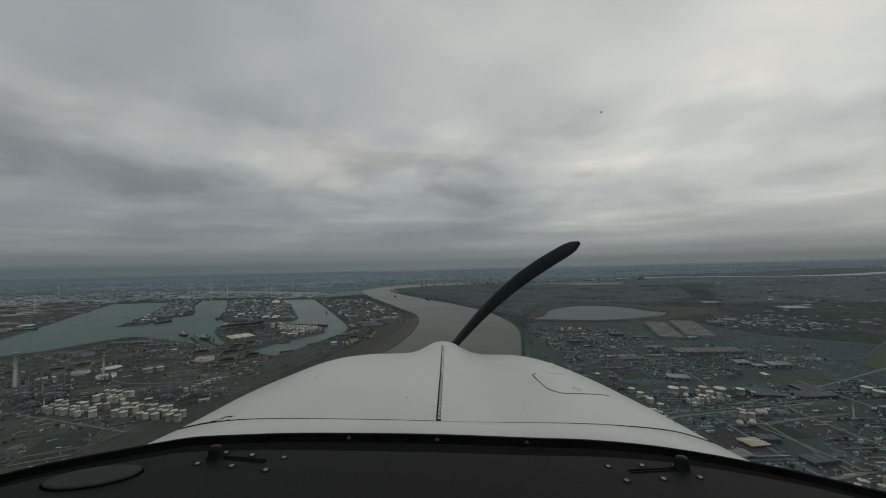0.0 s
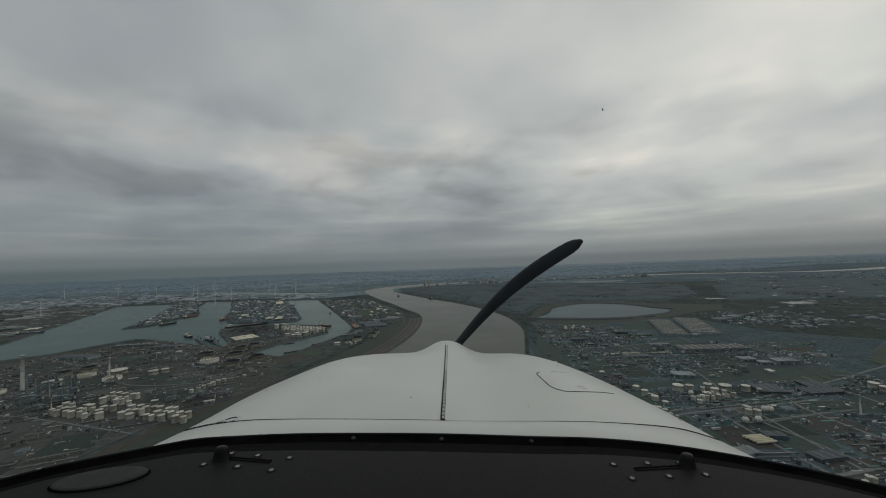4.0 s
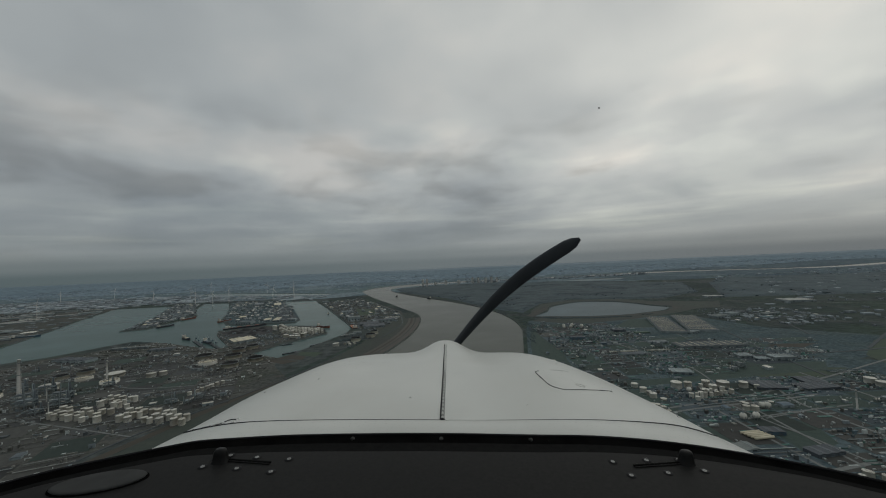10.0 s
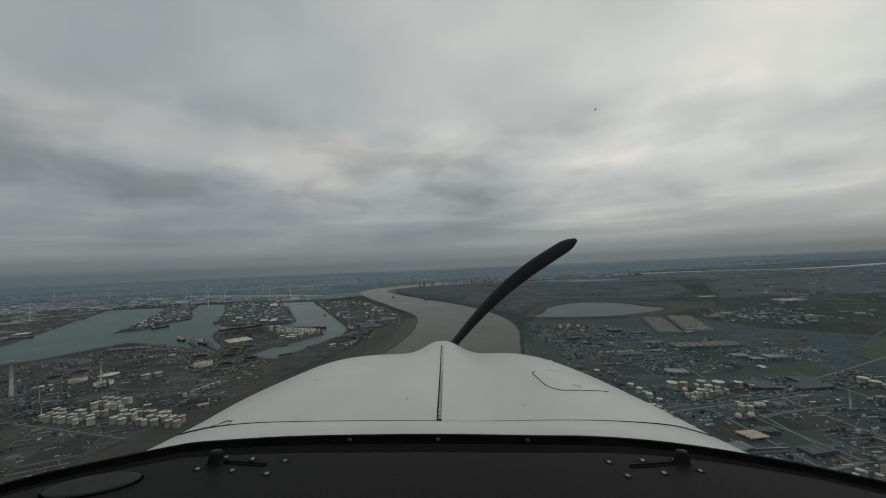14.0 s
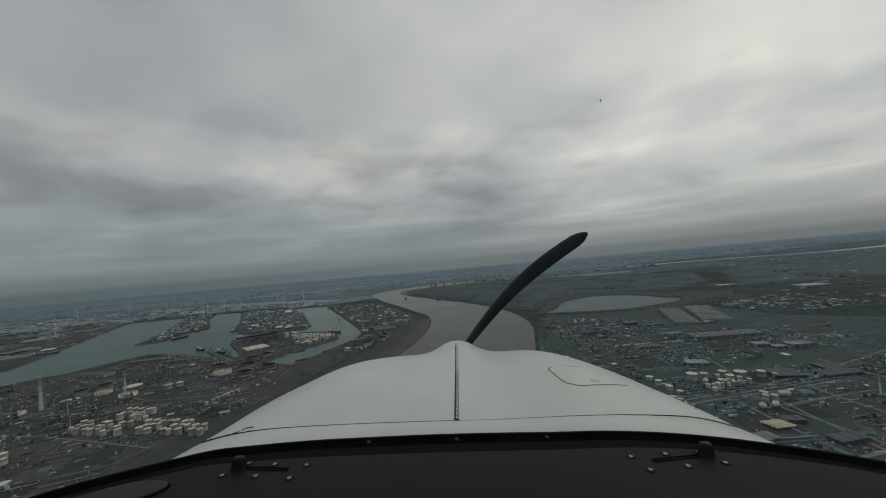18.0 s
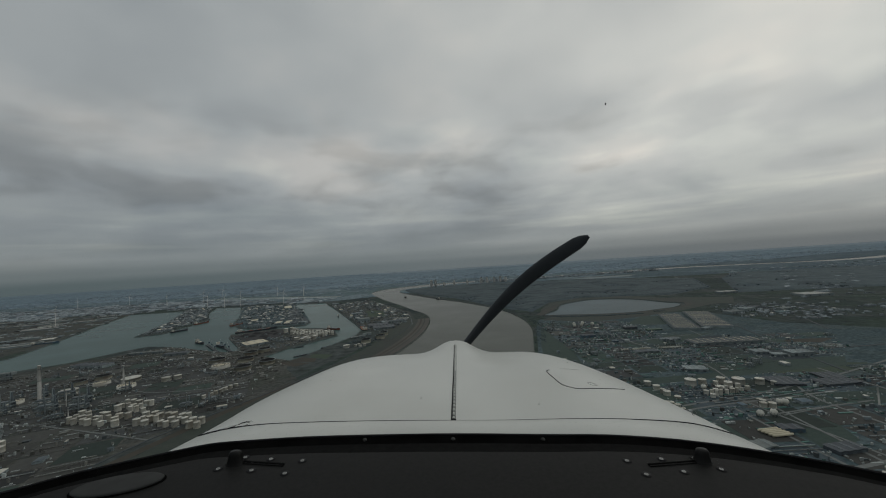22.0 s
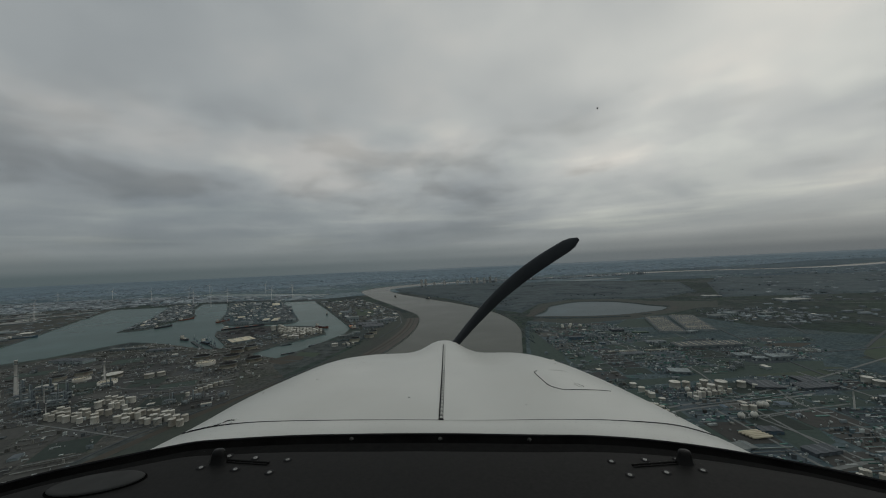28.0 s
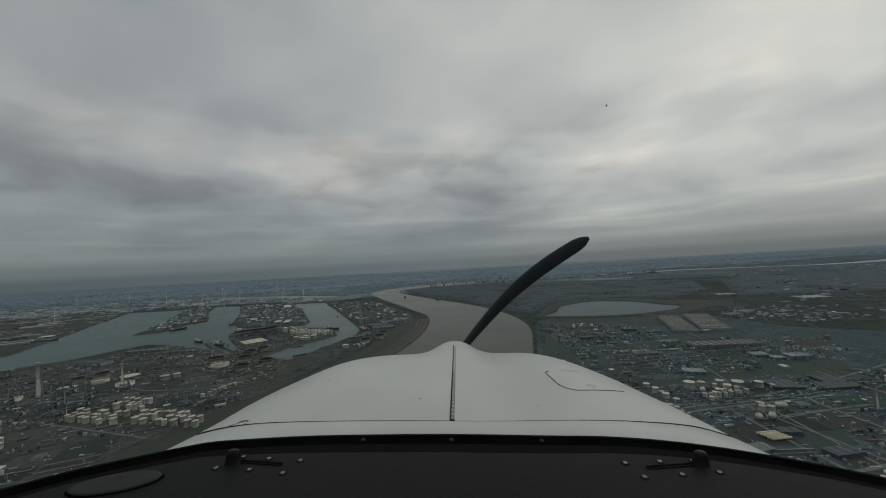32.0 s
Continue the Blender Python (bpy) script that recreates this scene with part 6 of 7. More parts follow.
for args in ((-106, 266, 36, 13, 3.0, "low dark barge lying in the river"), (-170, 652, 40, 15, 2.4, "low river barge in a narrow dock"), (-152, 687, 55, 18, 2.4, "low river barge in a narrow dock"),
             (-188, 696, 30, 12, 2.2, "low river barge at a jetty"), (-330, 320, 8, 15, 3.4, "low barge moored in a dock inlet"), (-300, 262, 15, 12, 2.6, "low barge moored at a jetty")):
    barge(*args)


def crane(x, y, turn, label):
    t = thing("quay_crane", label, "crane", "quay cranes", pose(x, y, 0, 0, 0, turn) @ Matrix.Scale(0.6, 4))
    for dx in (-1.6, 1.6):
        for dy in (-1.6, 1.6):
            bm = bmesh.new()
            tube(bm, (dx, dy, 0), (dx * 0.5, dy * 0.5, 7), 0.22, 5)
            part("leg", bm, "steel", t)
    bm = bmesh.new()
    box(bm, -1.4, -1.2, 7, 1.4, 1.8, 9)
    part("cab", bm, "blue", t)
    bm = bmesh.new()
    tube(bm, (0, 1, 8.5), (0, 14, 15), 0.25, 5)
    tube(bm, (0, 0, 9), (0, -0.6, 12), 0.2, 5)
    jib = part("jib", bm, "steel", t)
    bm = bmesh.new()
    tube(bm, (0, -0.6, 12), (0, 14, 15), 0.06, 4)
    part("stay", bm, "steel", jib)


def jetty(x0, y0, x1, y1, w):
    d = Vector((x1 - x0, y1 - y0))
    t = thing("finger_jetty", "narrow concrete finger jetty on piles in a dock", "jetty", "jetties", pose(x0, y0, 0, 0, 0, math.degrees(math.atan2(d.y, d.x))))
    bm = bmesh.new()
    box(bm, 0, -w / 2, -0.3, d.length, w / 2, 0.1)
    part("deck", bm, "asphalt", t)
    for k in range(int(d.length / 8) + 1):
        for s in (-1, 1):
            bm = bmesh.new()
            tube(bm, (k * 8 + 1, s * w * 0.4, -1.8), (k * 8 + 1, s * w * 0.4, -0.3), 0.4, 6)
            part("pile", bm, "steel", t)


jetty(-266, 697, -306, 744, 3.4)
jetty(-284, 701, -326, 752, 3.4)


def coal_heap(x, y, r, h):
    rnd = random.Random(int(x * 7 + y))
    bm = bmesh.new()
    lathe(bm, [(r * f, h * z) for f, z in ((1.0, 0.0), (0.8, 0.32), (0.5, 0.72), (0.22, 0.96), (0.03, 1.0))], 14, x, y)
    for v in bm.verts:
        v.co.x += rnd.uniform(-0.08, 0.08) * r
        v.co.y += rnd.uniform(-0.08, 0.08) * r
    bm.normal_update()
    tagged(part("coal_mound", bm, "coal"), "low black mound of coal in a dock yard", "coal mound", "dock coal")


for x, y, r, h in ((-300, 800, 8, 3.0), (-286, 792, 7, 2.6), (-290, 815, 9, 3.2), (-272, 806, 8, 3.0), (-268, 786, 7, 2.4), (-256, 800, 6, 2.2), (-270, 824, 6, 2.2), (-258, 772, 6, 2.0)):
    coal_heap(x, y, r, h)


for x, y, a in ((-272, 704, 40), (-284, 718, 40), (-296, 732, 40), (-292, 711, 40), (-304, 725, 30), (-316, 740, 30), (-345, 884, 150), (-370, 700, 0), (-160, 880, 60), (-152, 860, 60)):
    crane(x, y, a, "steel slewing crane on a harbour quay")


# ---- towers by the far bank ----
def tower(x, y, w, d, h, turn):
    t = thing("apartment_tower", "pale grey apartment tower on a far river bank", "tower block", "apartment towers", pose(x, y, 0, 0, 0, turn))
    bm = bmesh.new()
    box(bm, -w / 2, -d / 2, 0, w / 2, d / 2, h)
    part("body", bm, "chimney", t)
    for k in range(int(h / 2.2)):
        bm = bmesh.new()
        box(bm, -w / 2 - 0.06, -d / 2 - 0.06, 1 + 2.2 * k, w / 2 + 0.06, d / 2 + 0.06, 1.9 + 2.2 * k)
        part("window_band", bm, "dark", t)
    bm = bmesh.new()
    box(bm, -w / 4, -d / 4, h, w / 4, d / 4, h + 1.4)
    part("roof_house", bm, "grey", t)


for x, y, h in ((-27, 1600, 26), (-12, 1610, 26), (20, 1625, 14), (60, 1650, 16), (165, 1660, 22), (186, 1655, 22), (212, 1640, 20), (236, 1650, 22), (256, 1645, 18), (110, 1655, 15)):
    tower(x, y, 7, 7, h, 15)


# ---- steam over the refinery ----
def steam(x, y, dx, dy, length, rise, width, seed, label):
    """A drifting plume as a few ragged sleeves of vapour, one inside the other, that widen down the wind."""
    verts, faces = [], []
    n, m = 60, 18
    for layer in range(3):
        b = len(verts)
        for i in range(n + 1):
            f = i / n
            sway = noise.noise((f * 3.0, seed, layer * 2.0)) * 2.5 * f
            px, py = x + dx * length * f - dy * sway, y + dy * length * f + dx * sway
            s = (0.5 + width * f ** 0.7) * (1.0 - 0.27 * layer) * min(1.0, 4.5 * (1 - f) + 0.05)
            pz = 1.4 + rise * f ** 0.8
            for j in range(m):
                q = 2 * math.pi * j / m
                k = s * (1.0 + 0.75 * noise.fractal((px * 0.16 + math.cos(q) * 0.9, py * 0.16 + math.sin(q) * 0.9, seed + layer * 5.0), 0.8, 2.1, 4))
                verts.append((px - dy * k * math.cos(q), py + dx * k * math.cos(q), max(0.25, pz + 0.7 * k * math.sin(q))))
        for i in range(n):
            for j in range(m):
                faces.append((b + i * m + j, b + i * m + (j + 1) % m, b + (i + 1) * m + (j + 1) % m, b + (i + 1) * m + j))
    ob = mesh_of(verts, faces, "steam_plume", "steam")
    for p in ob.data.polygons:
        p.use_smooth = True
    tagged(ob, label, "steam", kind="stuff")


def vapour():
    m = bpy.data.materials.new("thin_vapour")
    m.use_nodes = True
    nt = m.node_tree
    out = nt.nodes["Material Output"]
    nt.nodes.remove(nt.nodes["Principled BSDF"])
    lit, through_lit, clear = nt.nodes.new("ShaderNodeBsdfDiffuse"), nt.nodes.new("ShaderNodeBsdfTranslucent"), nt.nodes.new("ShaderNodeBsdfTransparent")
    for sh in (lit, through_lit):
        sh.inputs["Color"].default_value = (0.93, 0.93, 0.93, 1)
    both, veil = nt.nodes.new("ShaderNodeMixShader"), nt.nodes.new("ShaderNodeMixShader")
    nt.links.new(lit.outputs[0], both.inputs[1])
    nt.links.new(through_lit.outputs[0], both.inputs[2])
    nt.links.new(clear.outputs[0], veil.inputs[1])
    nt.links.new(both.outputs[0], veil.inputs[2])
    nt.links.new(veil.outputs[0], out.inputs["Surface"])
    geo = nt.nodes.new("ShaderNodeNewGeometry")
    n = node(nt, "ShaderNodeTexNoise", Scale=0.16, Detail=4.0)
    nt.links.new(geo.outputs["Position"], n.inputs["Vector"])
    nt.links.new(ramp(nt, n.outputs["Fac"], ((0.36, (0.03, 0.03, 0.03)), (0.66, (0.3, 0.3, 0.3)))), veil.inputs[0])
    return m


M["steam"] = vapour()
steam(-277, 322, -0.87, 0.49, 135, 7, 5.5, 2, "low white steam drifting from a refinery vent")
steam(-398, 503, -0.85, 0.53, 75, 13, 6.5, 6, "white steam rising among refinery tanks")


# ---- the nose of the aircraft ----
# Outlines shaped to fit the camera's view, with depths chosen.
RIDGE = [(-0.605, -0.432, 0.860), (-0.626, -0.465, 1.000), (-0.647, -0.511, 1.250), (-0.614, -0.539, 1.500), (-0.499, -0.540, 1.750), (-0.365, -0.549, 1.900), (-0.195, -0.557, 1.970), (0.019, -0.561, 2.000),
         (0.233, -0.554, 1.980), (0.400, -0.533, 1.900), (0.534, -0.532, 1.760), (0.639, -0.533, 1.550), (0.677, -0.514, 1.300), (0.670, -0.470, 1.040), (0.648, -0.432, 0.860)]
SEAM = [(-0.605, -0.432, 0.860), (-0.532, -0.412, 0.850), (-0.437, -0.399, 0.845), (-0.292, -0.392, 0.840), (-0.109, -0.390, 0.840), (0.086, -0.390, 0.840), (0.281, -0.387, 0.840), (0.414, -0.391, 0.845), (0.548, -0.403, 0.850), (0.648, -0.432, 0.860)]
SILL = [(-0.580, -0.390, 0.660), (-0.497, -0.381, 0.690), (-0.400, -0.377, 0.710), (-0.272, -0.375, 0.720), (-0.140, -0.377, 0.730), (0.007, -0.375, 0.730), (0.154, -0.377, 0.730), (0.297, -0.374, 0.720), (0.425, -0.376, 0.710), (0.530, -0.383, 0.690), (0.604, -0.382, 0.660)]
SHIELD = [(-0.689, 0.515), (-0.655, 0.539), (-0.609, 0.575), (-0.551, 0.609), (-0.484, 0.645), (-0.445, 0.663), (-0.400, 0.672), (-0.281, 0.687), (-0.144, 0.694), (0.006, 0.697), (0.178, 0.693), (0.285, 0.691), (0.385, 0.678), (0.473, 0.655), (0.549, 0.626), (0.615, 0.596), (0.679, 0.559), (0.734, 0.529)]


def along(knots, s):
    """A point at the share s of a smooth curve through the knots."""
    n = len(knots) - 1
    x = min(s * n, n - 1e-6)
    i = int(x)
    u = x - i
    a, b, c, d = (Vector(knots[min(max(j, 0), n)]) for j in (i - 1, i, i + 1, i + 2))
    return 0.5 * (2 * b + (c - a) * u + (2 * a - 5 * b + 4 * c - d) * u * u + (3 * b - a - 3 * c + d) * u ** 3)


def cowl_at(s, k, lift=0.0):
    """The cowling's skin: s from its left to its right flank, k from the seam by the windscreen to the brow of the nose."""
    a, b = along(SEAM, s), along(RIDGE, s)
    p = a.lerp(b, k)
    hump = 0.068 * min(1.0, max(0.0, (p.z - 1.2) / 0.75)) ** 1.3 * math.exp(-(abs(p.x - 0.02) / 0.112) ** 2.6)
    return Vector((p.x, p.y + 0.2 * k * (1 - k) * min(1.0, b.z - a.z) + hump + lift, -p.z))


def sheet_of(bm, rows):
    vs = [[bm.verts.new(p) for p in row] for row in rows]
    for a, b in zip(vs, vs[1:]):
        for i in range(len(a) - 1):
            bm.faces.new((a[i], a[i + 1], b[i + 1], b[i])).smooth = True
    return vs


def rolled_edge(bm, rim, centre, steps):
    """Carries a skin on over its brow: outwards from the centre, and down."""
    rows = []
    for out, drop in steps:
        row = []
        for p in rim:
            way = Vector((p.x - centre[0], 0, p.z - centre[1]))
            way.normalize()
            row.append(p + way * out + Vector((0, -drop, 0)))
        rows.append(row)
    return sheet_of(bm, rows)


def aircraft():
    """Shaped in the camera's axes (x to the right, y up, z back) to fit its view, then set round the eye."""
    t = thing("light_aircraft", "white low-wing light aircraft nose with a black glareshield in flight", "aircraft", m=flown(*EYE, *SEAT) @ Matrix.Scale(0.31, 4))
    n = 96
    shares = [i / n for i in range(n + 1)]
    steps = ((0.0, 0.0), (0.006, 0.002), (0.016, 0.009), (0.028, 0.03), (0.036, 0.07), (0.038, 0.15), (0.02, 0.3), (-0.05, 0.45), (-0.2, 0.52))
    bm = bmesh.new()
    sheet_of(bm, [[cowl_at(s, k / 28) for s in shares] for k in range(29)])
    part("cowling_top", bm, "cowl", t)
    bm = bmesh.new()
    rows = rolled_edge(bm, [cowl_at(s, 1.0) for s in shares], (0.02, -1.25), steps)
    bm.faces.new(rows[-1])
    part("cowling_lower", bm, "cowl", t)

    # the fuselage deck between the cowling's seam and the windscreen
    def deck_at(s, k):
        p = along(SILL, s).lerp(along(SEAM, s), k)
        return Vector((p.x, p.y + 0.012 * k * (1 - k) * 4 * (1 - (2 * s - 1) ** 4), -p.z))

    bm = bmesh.new()
    sheet_of(bm, [[deck_at(s, k / 8) - Vector((0, 0.0012 if k == 8 else 0, 0)) for s in shares] for k in range(9)])
    part("fuselage_deck", bm, "cowl", t)
    for s in (0.0, 1.0):
        bm = bmesh.new()
        flank = [deck_at(s, k / 8) for k in range(9)]
        rolled_edge(bm, flank if s else flank[::-1], (0.02, flank[0].z), ((0.0, 0.0), (0.008, 0.005), (0.016, 0.02), (0.02, 0.06), (0.0, 0.45)))
        part("fuselage_side", bm, "cowl", t)

    def line(name, points, width, mat, parent=t, label=""):
        bm = bmesh.new()
        for p, q in zip(points, points[1:]):
            tube(bm, p, q, width, 5)
        return part(name, bm, mat, parent, label)

    line("cowling_seam", [cowl_at(s, 0.0, -0.0004) for s in shares[:50]], 0.0024, "rubber")
    line("cowling_seam", [cowl_at(s, 0.0, -0.0003) for s in shares[49:]], 0.0017, "rubber")
    # the piano hinge along the middle: a dark gap, a rod and its knuckles
    mid = [(0.508 - 0.006 * k, 0.75 * k) for k in [j / 40 for j in range(41)]]
    hinge = line("hinge", [cowl_at(s, k, -0.0005) for s, k in mid], 0.0026, "cowl")
    line("hinge_gap", [cowl_at(s, k, 0.0002) - Vector((0.0045, 0, 0)) for s, k in mid], 0.0019, "rubber", hinge)
    line("hinge_gap", [cowl_at(s, k, 0.0) + Vector((0.004, 0, 0)) for s, k in mid], 0.0009, "dirt", hinge)
    for j in range(34):
        k = 0.008 + 0.0095 * j
        p, q = cowl_at(0.508 - 0.006 * k, k, 0.0004), cowl_at(0.508 - 0.006 * k, k + 0.0042, 0.0004)
        bm = bmesh.new()
        tube(bm, p, q, 0.0032, 8)
        part("knuckle", bm, "bright" if j % 2 else "cowl", hinge)
    bm = bmesh.new()
    lathe(bm, [(0.006, 0), (0.006, 0.002), (0.0035, 0.003)], 12)
    bmesh.ops.transform(bm, matrix=Matrix.Translation(cowl_at(0.508, 0.002, 0.0)) @ Matrix.Rotation(-math.pi / 2, 4, "X"), verts=bm.verts)
    part("hinge_pin_end", bm, "rubber", hinge)
    # oil filler door
    gap = [along([(0.790, 0.313, 0), (0.746, 0.233, 0), (0.700, 0.185, 0), (0.680, 0.182, 0), (0.664, 0.204, 0), (0.655, 0.26, 0), (0.648, 0.320, 0), (0.654, 0.342, 0)], j / 40) for j in range(41)]
    door = line("oil_door", [cowl_at(g.x, g.y, -0.0006) for g in gap], 0.0019, "rubber")
    line("door_hinge", [cowl_at(s, k, -0.0007) for s, k in ((0.676, 0.372), (0.688, 0.387), (0.702, 0.405), (0.716, 0.427))], 0.0013, "dirt", door)
    ring = [(0.726 + 0.009 * math.cos(a), 0.253 + 0.012 * math.sin(a)) for a in [2 * math.pi * j / 18 for j in range(19)]]
    line("latch", [cowl_at(s, k, -0.0006) for s, k in ring], 0.0011, "dirt", door)
    # chipped paint and a grazed patch by the left flank of the seam
    rnd = random.Random(5)
    for j in range(34):
        s, k = 0.035 + 0.15 * rnd.random() ** 1.3, 0.075 * rnd.random()
        long = rnd.uniform(0.003, 0.011)
        line("scratch", [cowl_at(s + e * long, k + e * rnd.uniform(-0.012, 0.012), 0.0003) for e in (-1.4, -0.5, 0.6, 1.5)], rnd.uniform(0.0007, 0.0016), rnd.choice(("dirt", "bare", "bare", "rubber")))
    for s, k in ((0.46, 0.11), (0.30, 0.3), (0.62, 0.07), (0.7, 0.55), (0.2, 0.4)):
        line("scratch", [cowl_at(s, k, 0.0), cowl_at(s + 0.002, k + 0.002, 0.0)], 0.0012, "dirt")
    # spinner and two-bladed propeller
    hub = Vector((0.02, -0.625, -2.13))
    bm = bmesh.new()
    lathe(bm, [(0.09, 0.0), (0.088, 0.06), (0.07, 0.13), (0.035, 0.18), (0.004, 0.2)], 20)
    bmesh.ops.transform(bm, matrix=Matrix.Translation(hub) @ Matrix.Rotation(math.pi, 4, "X"), verts=bm.verts)
    part("spinner", bm, "cowl", t)
    for half in (0, 1):
        bm = bmesh.new()
        rows = []
        for j in range(25):
            f = j / 24
            r = 0.07 + 1.0 * f
            chord = 0.05 + 0.052 * math.sin(math.pi * (0.1 + 0.72 * f))
            if f > 0.93:
                chord *= max(0.3, 1 - ((f - 0.93) / 0.07) ** 2)
            twist = radians(50 - 40 * f)
            sweep = 0.055 * math.sin(math.pi * f)
            ring = []
            for i in range(12):
                a = 2 * math.pi * i / 12
                u, v = 0.5 * chord * math.cos(a), (0.006 + 0.012 * (1 - f)) * math.sin(a)
                ring.append(Vector((r, sweep + u * math.cos(twist) - v * math.sin(twist), u * math.sin(twist) + v * math.cos(twist))))
            rows.append(ring + ring[:1])
        sheet_of(bm, rows)
        bmesh.ops.remove_doubles(bm, verts=bm.verts, dist=1e-5)
        bmesh.ops.transform(bm, matrix=Matrix.Translation(hub + Vector((0, 0, -0.07))) @ Matrix.Rotation(radians(41 + 180 * half), 4, "Z"), verts=bm.verts)
        part("propeller_blade", bm, "blade", t, "dark composite propeller blade")
    # windscreen, with a squashed insect and a few dried drops on it
    def pane_at(u, v, lift=0.0):
        d = 0.66 / (1 + 0.75 * (v + 0.5)) / (1 + 0.35 * u * u) - lift
        return Vector((u * d, v * d, -d))

    bm = bmesh.new()
    sheet_of(bm, [[pane_at(-1.5 + 0.1 * i, -0.75 + 0.1 * j) for i in range(31)] for j in range(18)])
    screen = part("windscreen", bm, "clear", t, "clear curved acrylic windscreen")
    screen.visible_shadow = False
    bm = bmesh.new()
    bmesh.ops.create_icosphere(bm, subdivisions=2, radius=0.0010)
    for v in bm.verts:
        v.co *= 1.0 + 0.5 * noise.noise(v.co * 900)
        v.co.x *= 0.8
    bmesh.ops.translate(bm, vec=pane_at(0.4275, 0.395, 0.001), verts=bm.verts)
    part("insect_mark", bm, "dirt", screen, "small grey insect mark")
    for u, v, r in ((-0.638, -0.339, 0.0034), (-0.537, -0.308, 0.0028), (0.496, -0.290, 0.0036), (0.600, -0.327, 0.0034), (0.705, -0.372, 0.0034), (0.651, -0.446, 0.0032)):
        bm = bmesh.new()
        ring = [pane_at(u, v, 0.001) + Vector((r * math.cos(q), r * math.sin(q), 0)) for q in [2 * math.pi * j / 16 for j in range(17)]]
        for p, q in zip(ring, ring[1:]):
            tube(bm, p, q, 0.0004, 4)
        part("dried_drop", bm, "dirt", screen, "faint dried water ring")
    # glareshield: a flat grained top, a black rolled edge, a shadowed drop behind it
    Y = -0.35

    def at(x, d, y=Y):
        return Vector((x, y, -d))

    def band(x):
        """The rolled edge is broadest in the middle."""
        return 1.0 - 0.5 * min(1.0, abs(x) / 0.6) ** 2

    rim = [along([(x, d, 0) for x, d in SHIELD], j / 68) for j in range(69)]
    bm = bmesh.new()
    sheet_of(bm, [[at(p.x * (1 - 0.009 * k), max(0.2, p.y - depth * band(p.x)), Y - low) for p in rim] for k, (depth, low) in enumerate(((0.0, 0.001), (0.010, 0.003), (0.020, 0.0055)))])
    sheet_of(bm, [[at(p.x, p.y + 0.003, Y - low) for p in rim] for low in (0.06, 0.03, 0.001)])
    part("edge_roll", bm, "velvet", t, "matt black edge roll")
    # Mid-dark strip: paints the shade that fades from the roll into the top.
    bm = bmesh.new()
    sheet_of(bm, [[at(p.x * 0.982, max(0.2, p.y - depth * band(p.x)), Y - low) for p in rim] for depth, low in ((0.0201, 0.0055), (0.034, 0.006), (0.048, 0.006))])
    part("edge_lining", bm, "edge_shade", t, "dull black strip with painted edge shade")
    bm = bmesh.new()
    sheet_of(bm, [[at(p.x * 0.982, max(0.2, p.y - depth * band(p.x)), Y - low) for p in rim] for depth, low in ((0.0481, 0.006), (0.056, 0.005), (0.12, 0.005), (0.25, 0.006), (0.48, 0.01))])
    part("glareshield", bm, "dash", t)
    line("edge_trim", [at(p.x, p.y, Y + 0.0005) for p in rim], 0.0022, "rubber")
    Y -= 0.005
    grow = (0.35 + 0.005) / 0.35

    def on_dash(x, d, lift=0.0):
        """A fitting on the glareshield's top."""
        return Vector((x * grow, Y + lift, -d * grow))

    for x, d in [(-0.383, 0.588), (-0.326, 0.584), (-0.268, 0.576), (-0.310, 0.616), (-0.254, 0.611), (-0.357, 0.621), (0.286, 0.609), (0.345, 0.614), (0.400, 0.616), (0.298, 0.572), (0.360, 0.579), (0.422, 0.585)]:
        bm = bmesh.new()
        lathe(bm, [(0.0074, 0), (0.0071, 0.0005), (0.0030, 0.0004)], 16)
        bmesh.ops.transform(bm, matrix=Matrix.Translation(on_dash(x, d, 0.0004)) @ Matrix.Rotation(-math.pi / 2, 4, "X"), verts=bm.verts)
        cup = part("screw", bm, "rubber", t, "black cup washer with a bright screw")
        bm = bmesh.new()
        lathe(bm, [(0.0034, 0), (0.0031, 0.0005), (0.0013, 0.0007), (0.0011, 0.0001)], 14)
        bmesh.ops.transform(bm, matrix=Matrix.Translation(on_dash(x, d, 0.0007)) @ Matrix.Rotation(-math.pi / 2, 4, "X"), verts=bm.verts)
        part("screw_head", bm, "bright", cup)
    for x, d in [(-0.163, 0.674), (0.0, 0.676), (0.165, 0.674)]:
        bm = bmesh.new()
        lathe(bm, [(0.0042, 0), (0.0042, 0.0008), (0.0017, 0.0009), (0.0017, 0.0034), (0.0029, 0.0035), (0.0029, 0.0042), (0.0010, 0.0046)], 12)
        bmesh.ops.transform(bm, matrix=Matrix.Translation(on_dash(x, d, 0.0016)) @ Matrix.Rotation(radians(-40), 4, "X"), verts=bm.verts)
        part("trim_bolt", bm, "dull", t)
    for knob, a, b in (((-0.364, 0.604), (-0.358, 0.607), (-0.280, 0.599)), ((0.407, 0.607), (0.400, 0.606), (0.315, 0.596))):
        bm = bmesh.new()
        o = on_dash(*knob, 0.0)
        rows = []
        for h, w, l in ((0.0, 0.0145, 0.011), (0.003, 0.0125, 0.0095), (0.014, 0.0102, 0.008), (0.0185, 0.0092, 0.0068), (0.0205, 0.0075, 0.0055), (0.0209, 0.0005, 0.0005)):
            ring = [o + Vector((w * math.copysign(abs(math.cos(q)) ** 0.7, math.cos(q)), h, l * math.copysign(abs(math.sin(q)) ** 0.7, math.sin(q)))) for q in [2 * math.pi * j / 16 for j in range(16)]]
            rows.append(ring + ring[:1])
        sheet_of(bm, rows)
        lever = part("vent_lever", bm, "lever", t, "black plastic lever knob")
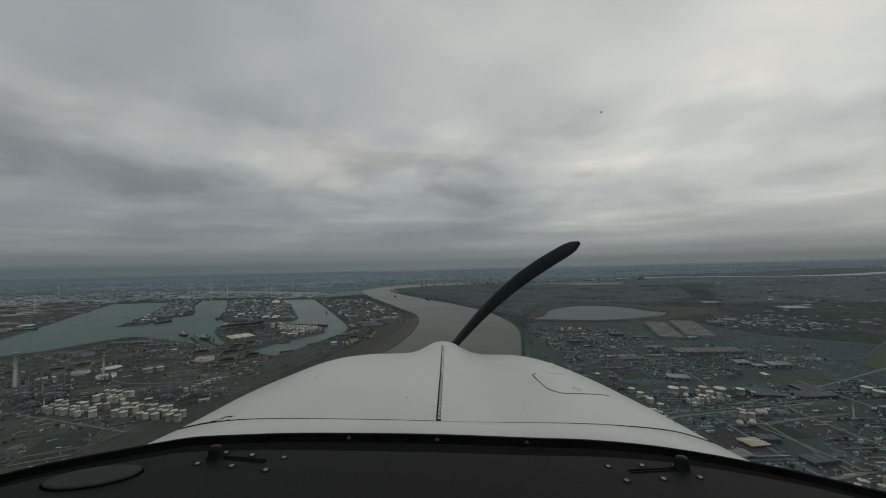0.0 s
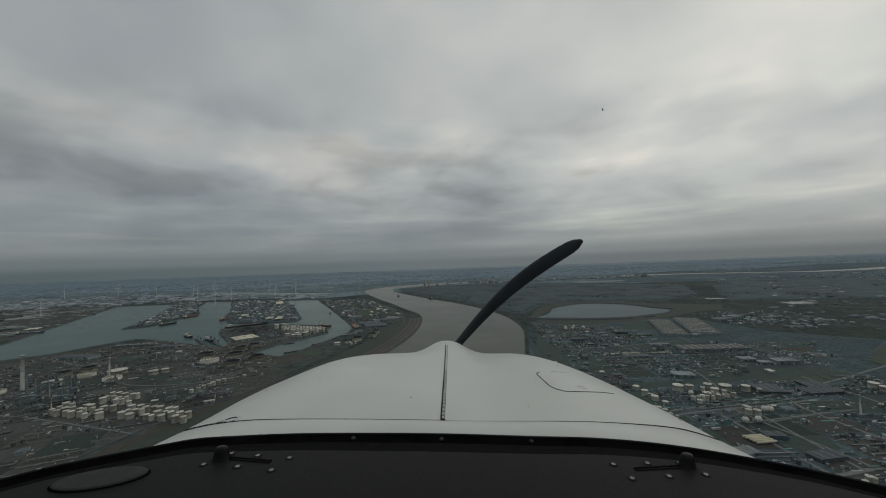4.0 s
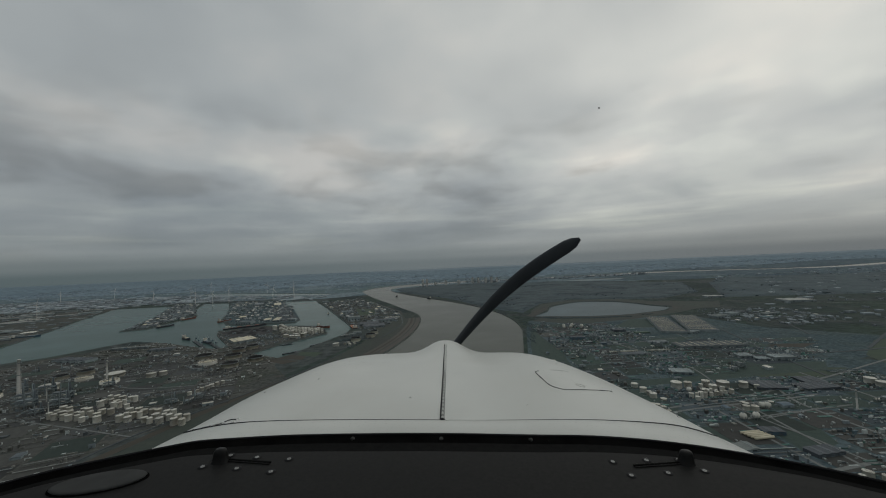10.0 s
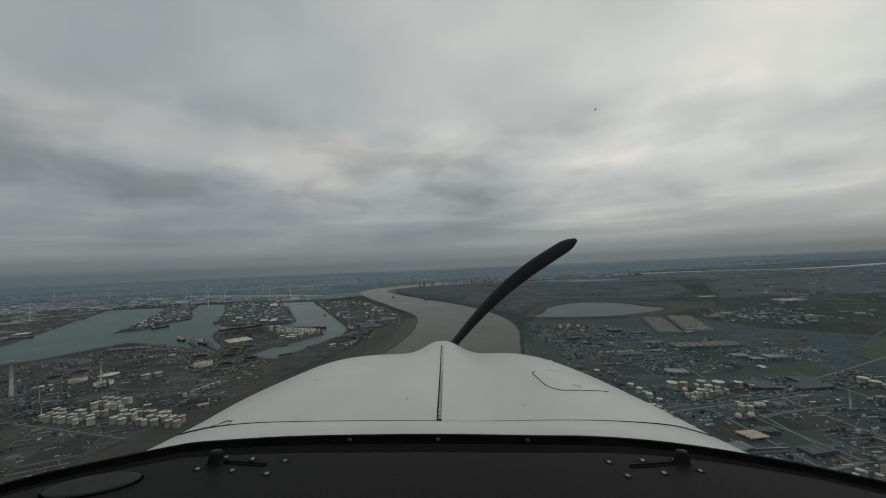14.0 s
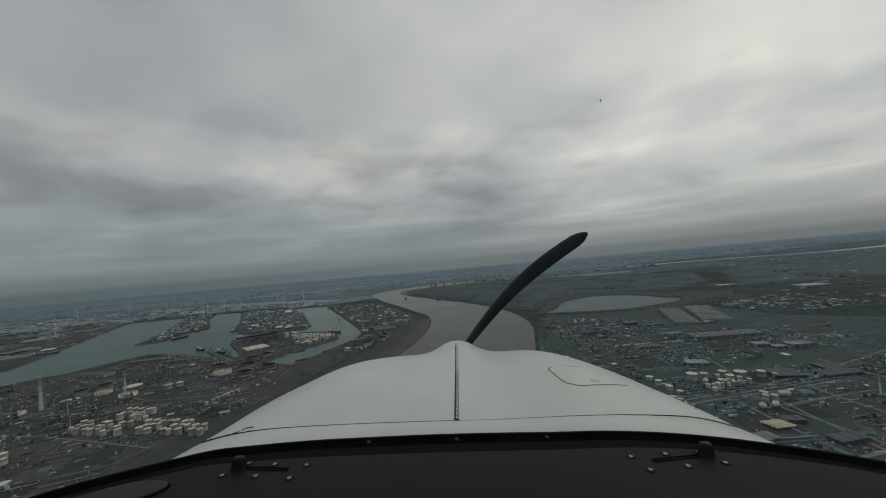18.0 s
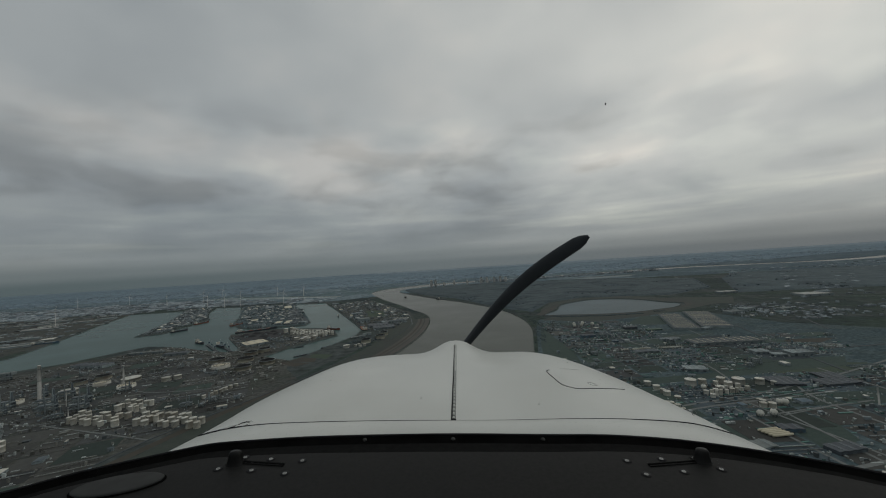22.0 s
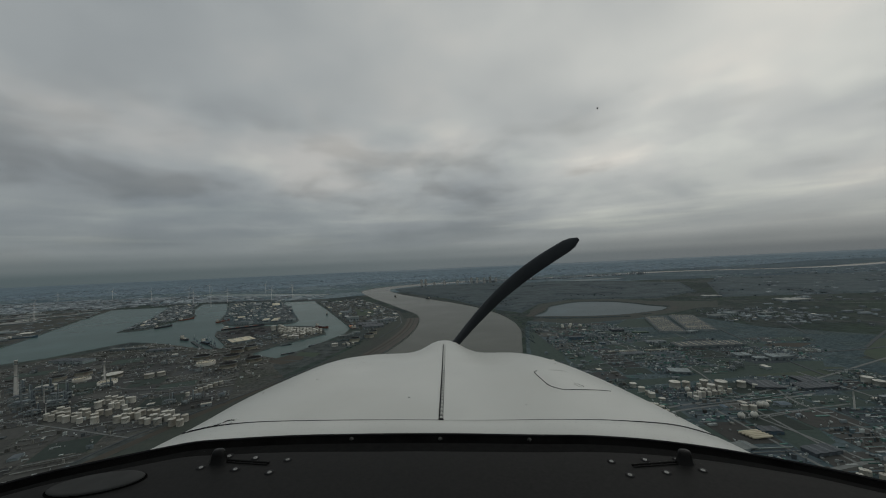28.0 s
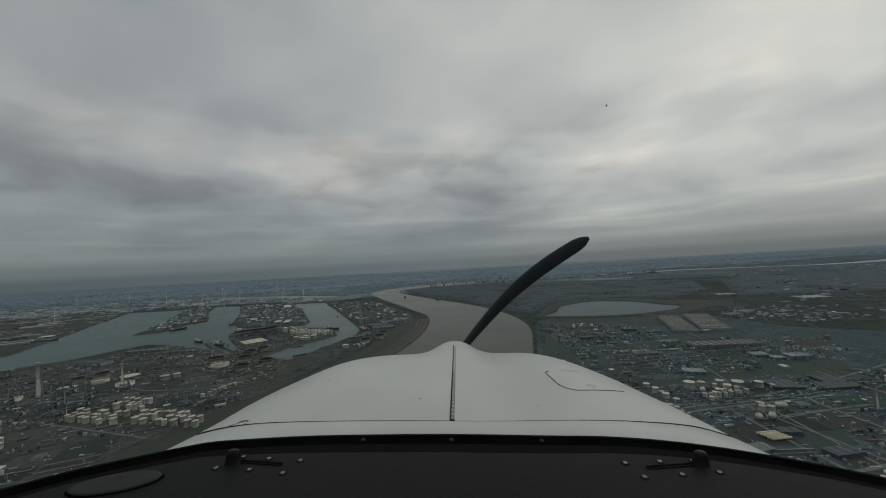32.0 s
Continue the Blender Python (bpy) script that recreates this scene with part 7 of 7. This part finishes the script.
        bm = bmesh.new()
        p, q = on_dash(*a), on_dash(*b)
        for dz, h in ((-0.003, 0.0022), (0.003, 0.0022)):
            tube(bm, p + Vector((0, h * 0.4, dz)), q + Vector((0, h * 0.4, dz)), 0.0014, 6)
        part("slot_rim", bm, "lever", lever)
        bm = bmesh.new()
        tube(bm, p + Vector((0, 0.0003, 0)), q + Vector((0, 0.0003, 0)), 0.0024, 5)
        part("slot", bm, "velvet", lever)
    # the round pad, squashed to fit the camera's view, on an added black disc for the dark gap under its rim
    shape = Matrix.Translation(on_dash(-0.508, 0.545)) @ Matrix.Rotation(radians(17), 4, "Y") @ Matrix.Diagonal((1.0, 1.0, 0.42, 1.0)) @ Matrix.Rotation(-math.pi / 2, 4, "X")
    bm = bmesh.new()
    lathe(bm, [(0.0625, 0.0), (0.0625, 0.0012)], 48)
    bmesh.ops.transform(bm, matrix=shape, verts=bm.verts)
    gasket = part("gasket", bm, "velvet", t)
    bm = bmesh.new()
    lathe(bm, [(0.058, 0.001), (0.060, 0.003), (0.058, 0.0045), (0.052, 0.005), (0.02, 0.0047), (0.001, 0.0046)], 48)
    bmesh.ops.transform(bm, matrix=shape, verts=bm.verts)
    part("round_pad", bm, "pad", gasket, "dark grey oval rubber pad")


M["cowl"] = material("white_aircraft_paint", (0.505, 0.512, 0.48), (0.546, 0.552, 0.515), 14.0, 0.36, c3=(0.484, 0.487, 0.45), scale3=5.0)
M["dash"] = material("black_grained_vinyl", (0.0112, 0.0112, 0.0108), (0.0155, 0.0155, 0.0148), 500.0, 0.62, bump=0.04)
M["rubber"] = material("black_rubber", (0.008, 0.008, 0.009), (0.014, 0.014, 0.015), 60.0, 0.6)
M["velvet"] = material("matt_black_lining", (0.003, 0.003, 0.003), (0.006, 0.006, 0.0058), 60.0, 0.95)
def clear_pane():
    m = bpy.data.materials.new("clear_acrylic")
    m.use_nodes = True
    nt = m.node_tree
    nt.nodes.remove(nt.nodes["Principled BSDF"])
    see, shine, both = nt.nodes.new("ShaderNodeBsdfTransparent"), nt.nodes.new("ShaderNodeBsdfGlossy"), nt.nodes.new("ShaderNodeMixShader")
    see.inputs["Color"].default_value = (0.995, 0.997, 0.997, 1)
    shine.inputs["Roughness"].default_value = 0.05
    both.inputs[0].default_value = 0.004
    nt.links.new(see.outputs[0], both.inputs[1])
    nt.links.new(shine.outputs[0], both.inputs[2])
    nt.links.new(both.outputs[0], nt.nodes["Material Output"].inputs["Surface"])
    return m


M["clear"] = clear_pane()
# Tone between roll and top, for the painted fading shade.
M["edge_shade"] = material("dull_black_edge_shade", (0.0048, 0.0048, 0.0048), (0.0085, 0.0085, 0.0082), 300.0, 0.8)
M["lever"] = material("black_plastic", (0.003, 0.003, 0.0028), (0.006, 0.006, 0.0056), 80.0, 0.4)
M["dirt"] = material("grey_grime", (0.12, 0.125, 0.12), (0.2, 0.205, 0.195), 60.0, 0.8)
M["bare"] = material("bare_chipped_primer", (0.62, 0.63, 0.60), (0.74, 0.75, 0.72), 80.0, 0.6)
M["blade"] = material("dark_propeller_paint", (0.018, 0.022, 0.028), (0.028, 0.033, 0.04), 12.0, 0.5)
M["pad"] = material("dark_grey_pad", (0.040, 0.041, 0.040), (0.048, 0.049, 0.048), 90.0, 0.8)
M["dull"] = material("tarnished_bolt", (0.035, 0.035, 0.032), (0.075, 0.075, 0.07), 200.0, 0.5, 0.6)
M["bright"] = material("zinc_screw", (0.2, 0.2, 0.19), (0.3, 0.3, 0.29), 90.0, 0.4, 0.5)
for key, gloss in (("dash", 0.1), ("rubber", 0.1), ("velvet", 0.0), ("edge_shade", 0.05), ("pad", 0.1), ("lever", 0.16)):
    M[key].node_tree.nodes["Principled BSDF"].inputs["Specular IOR Level"].default_value = gloss
aircraft()
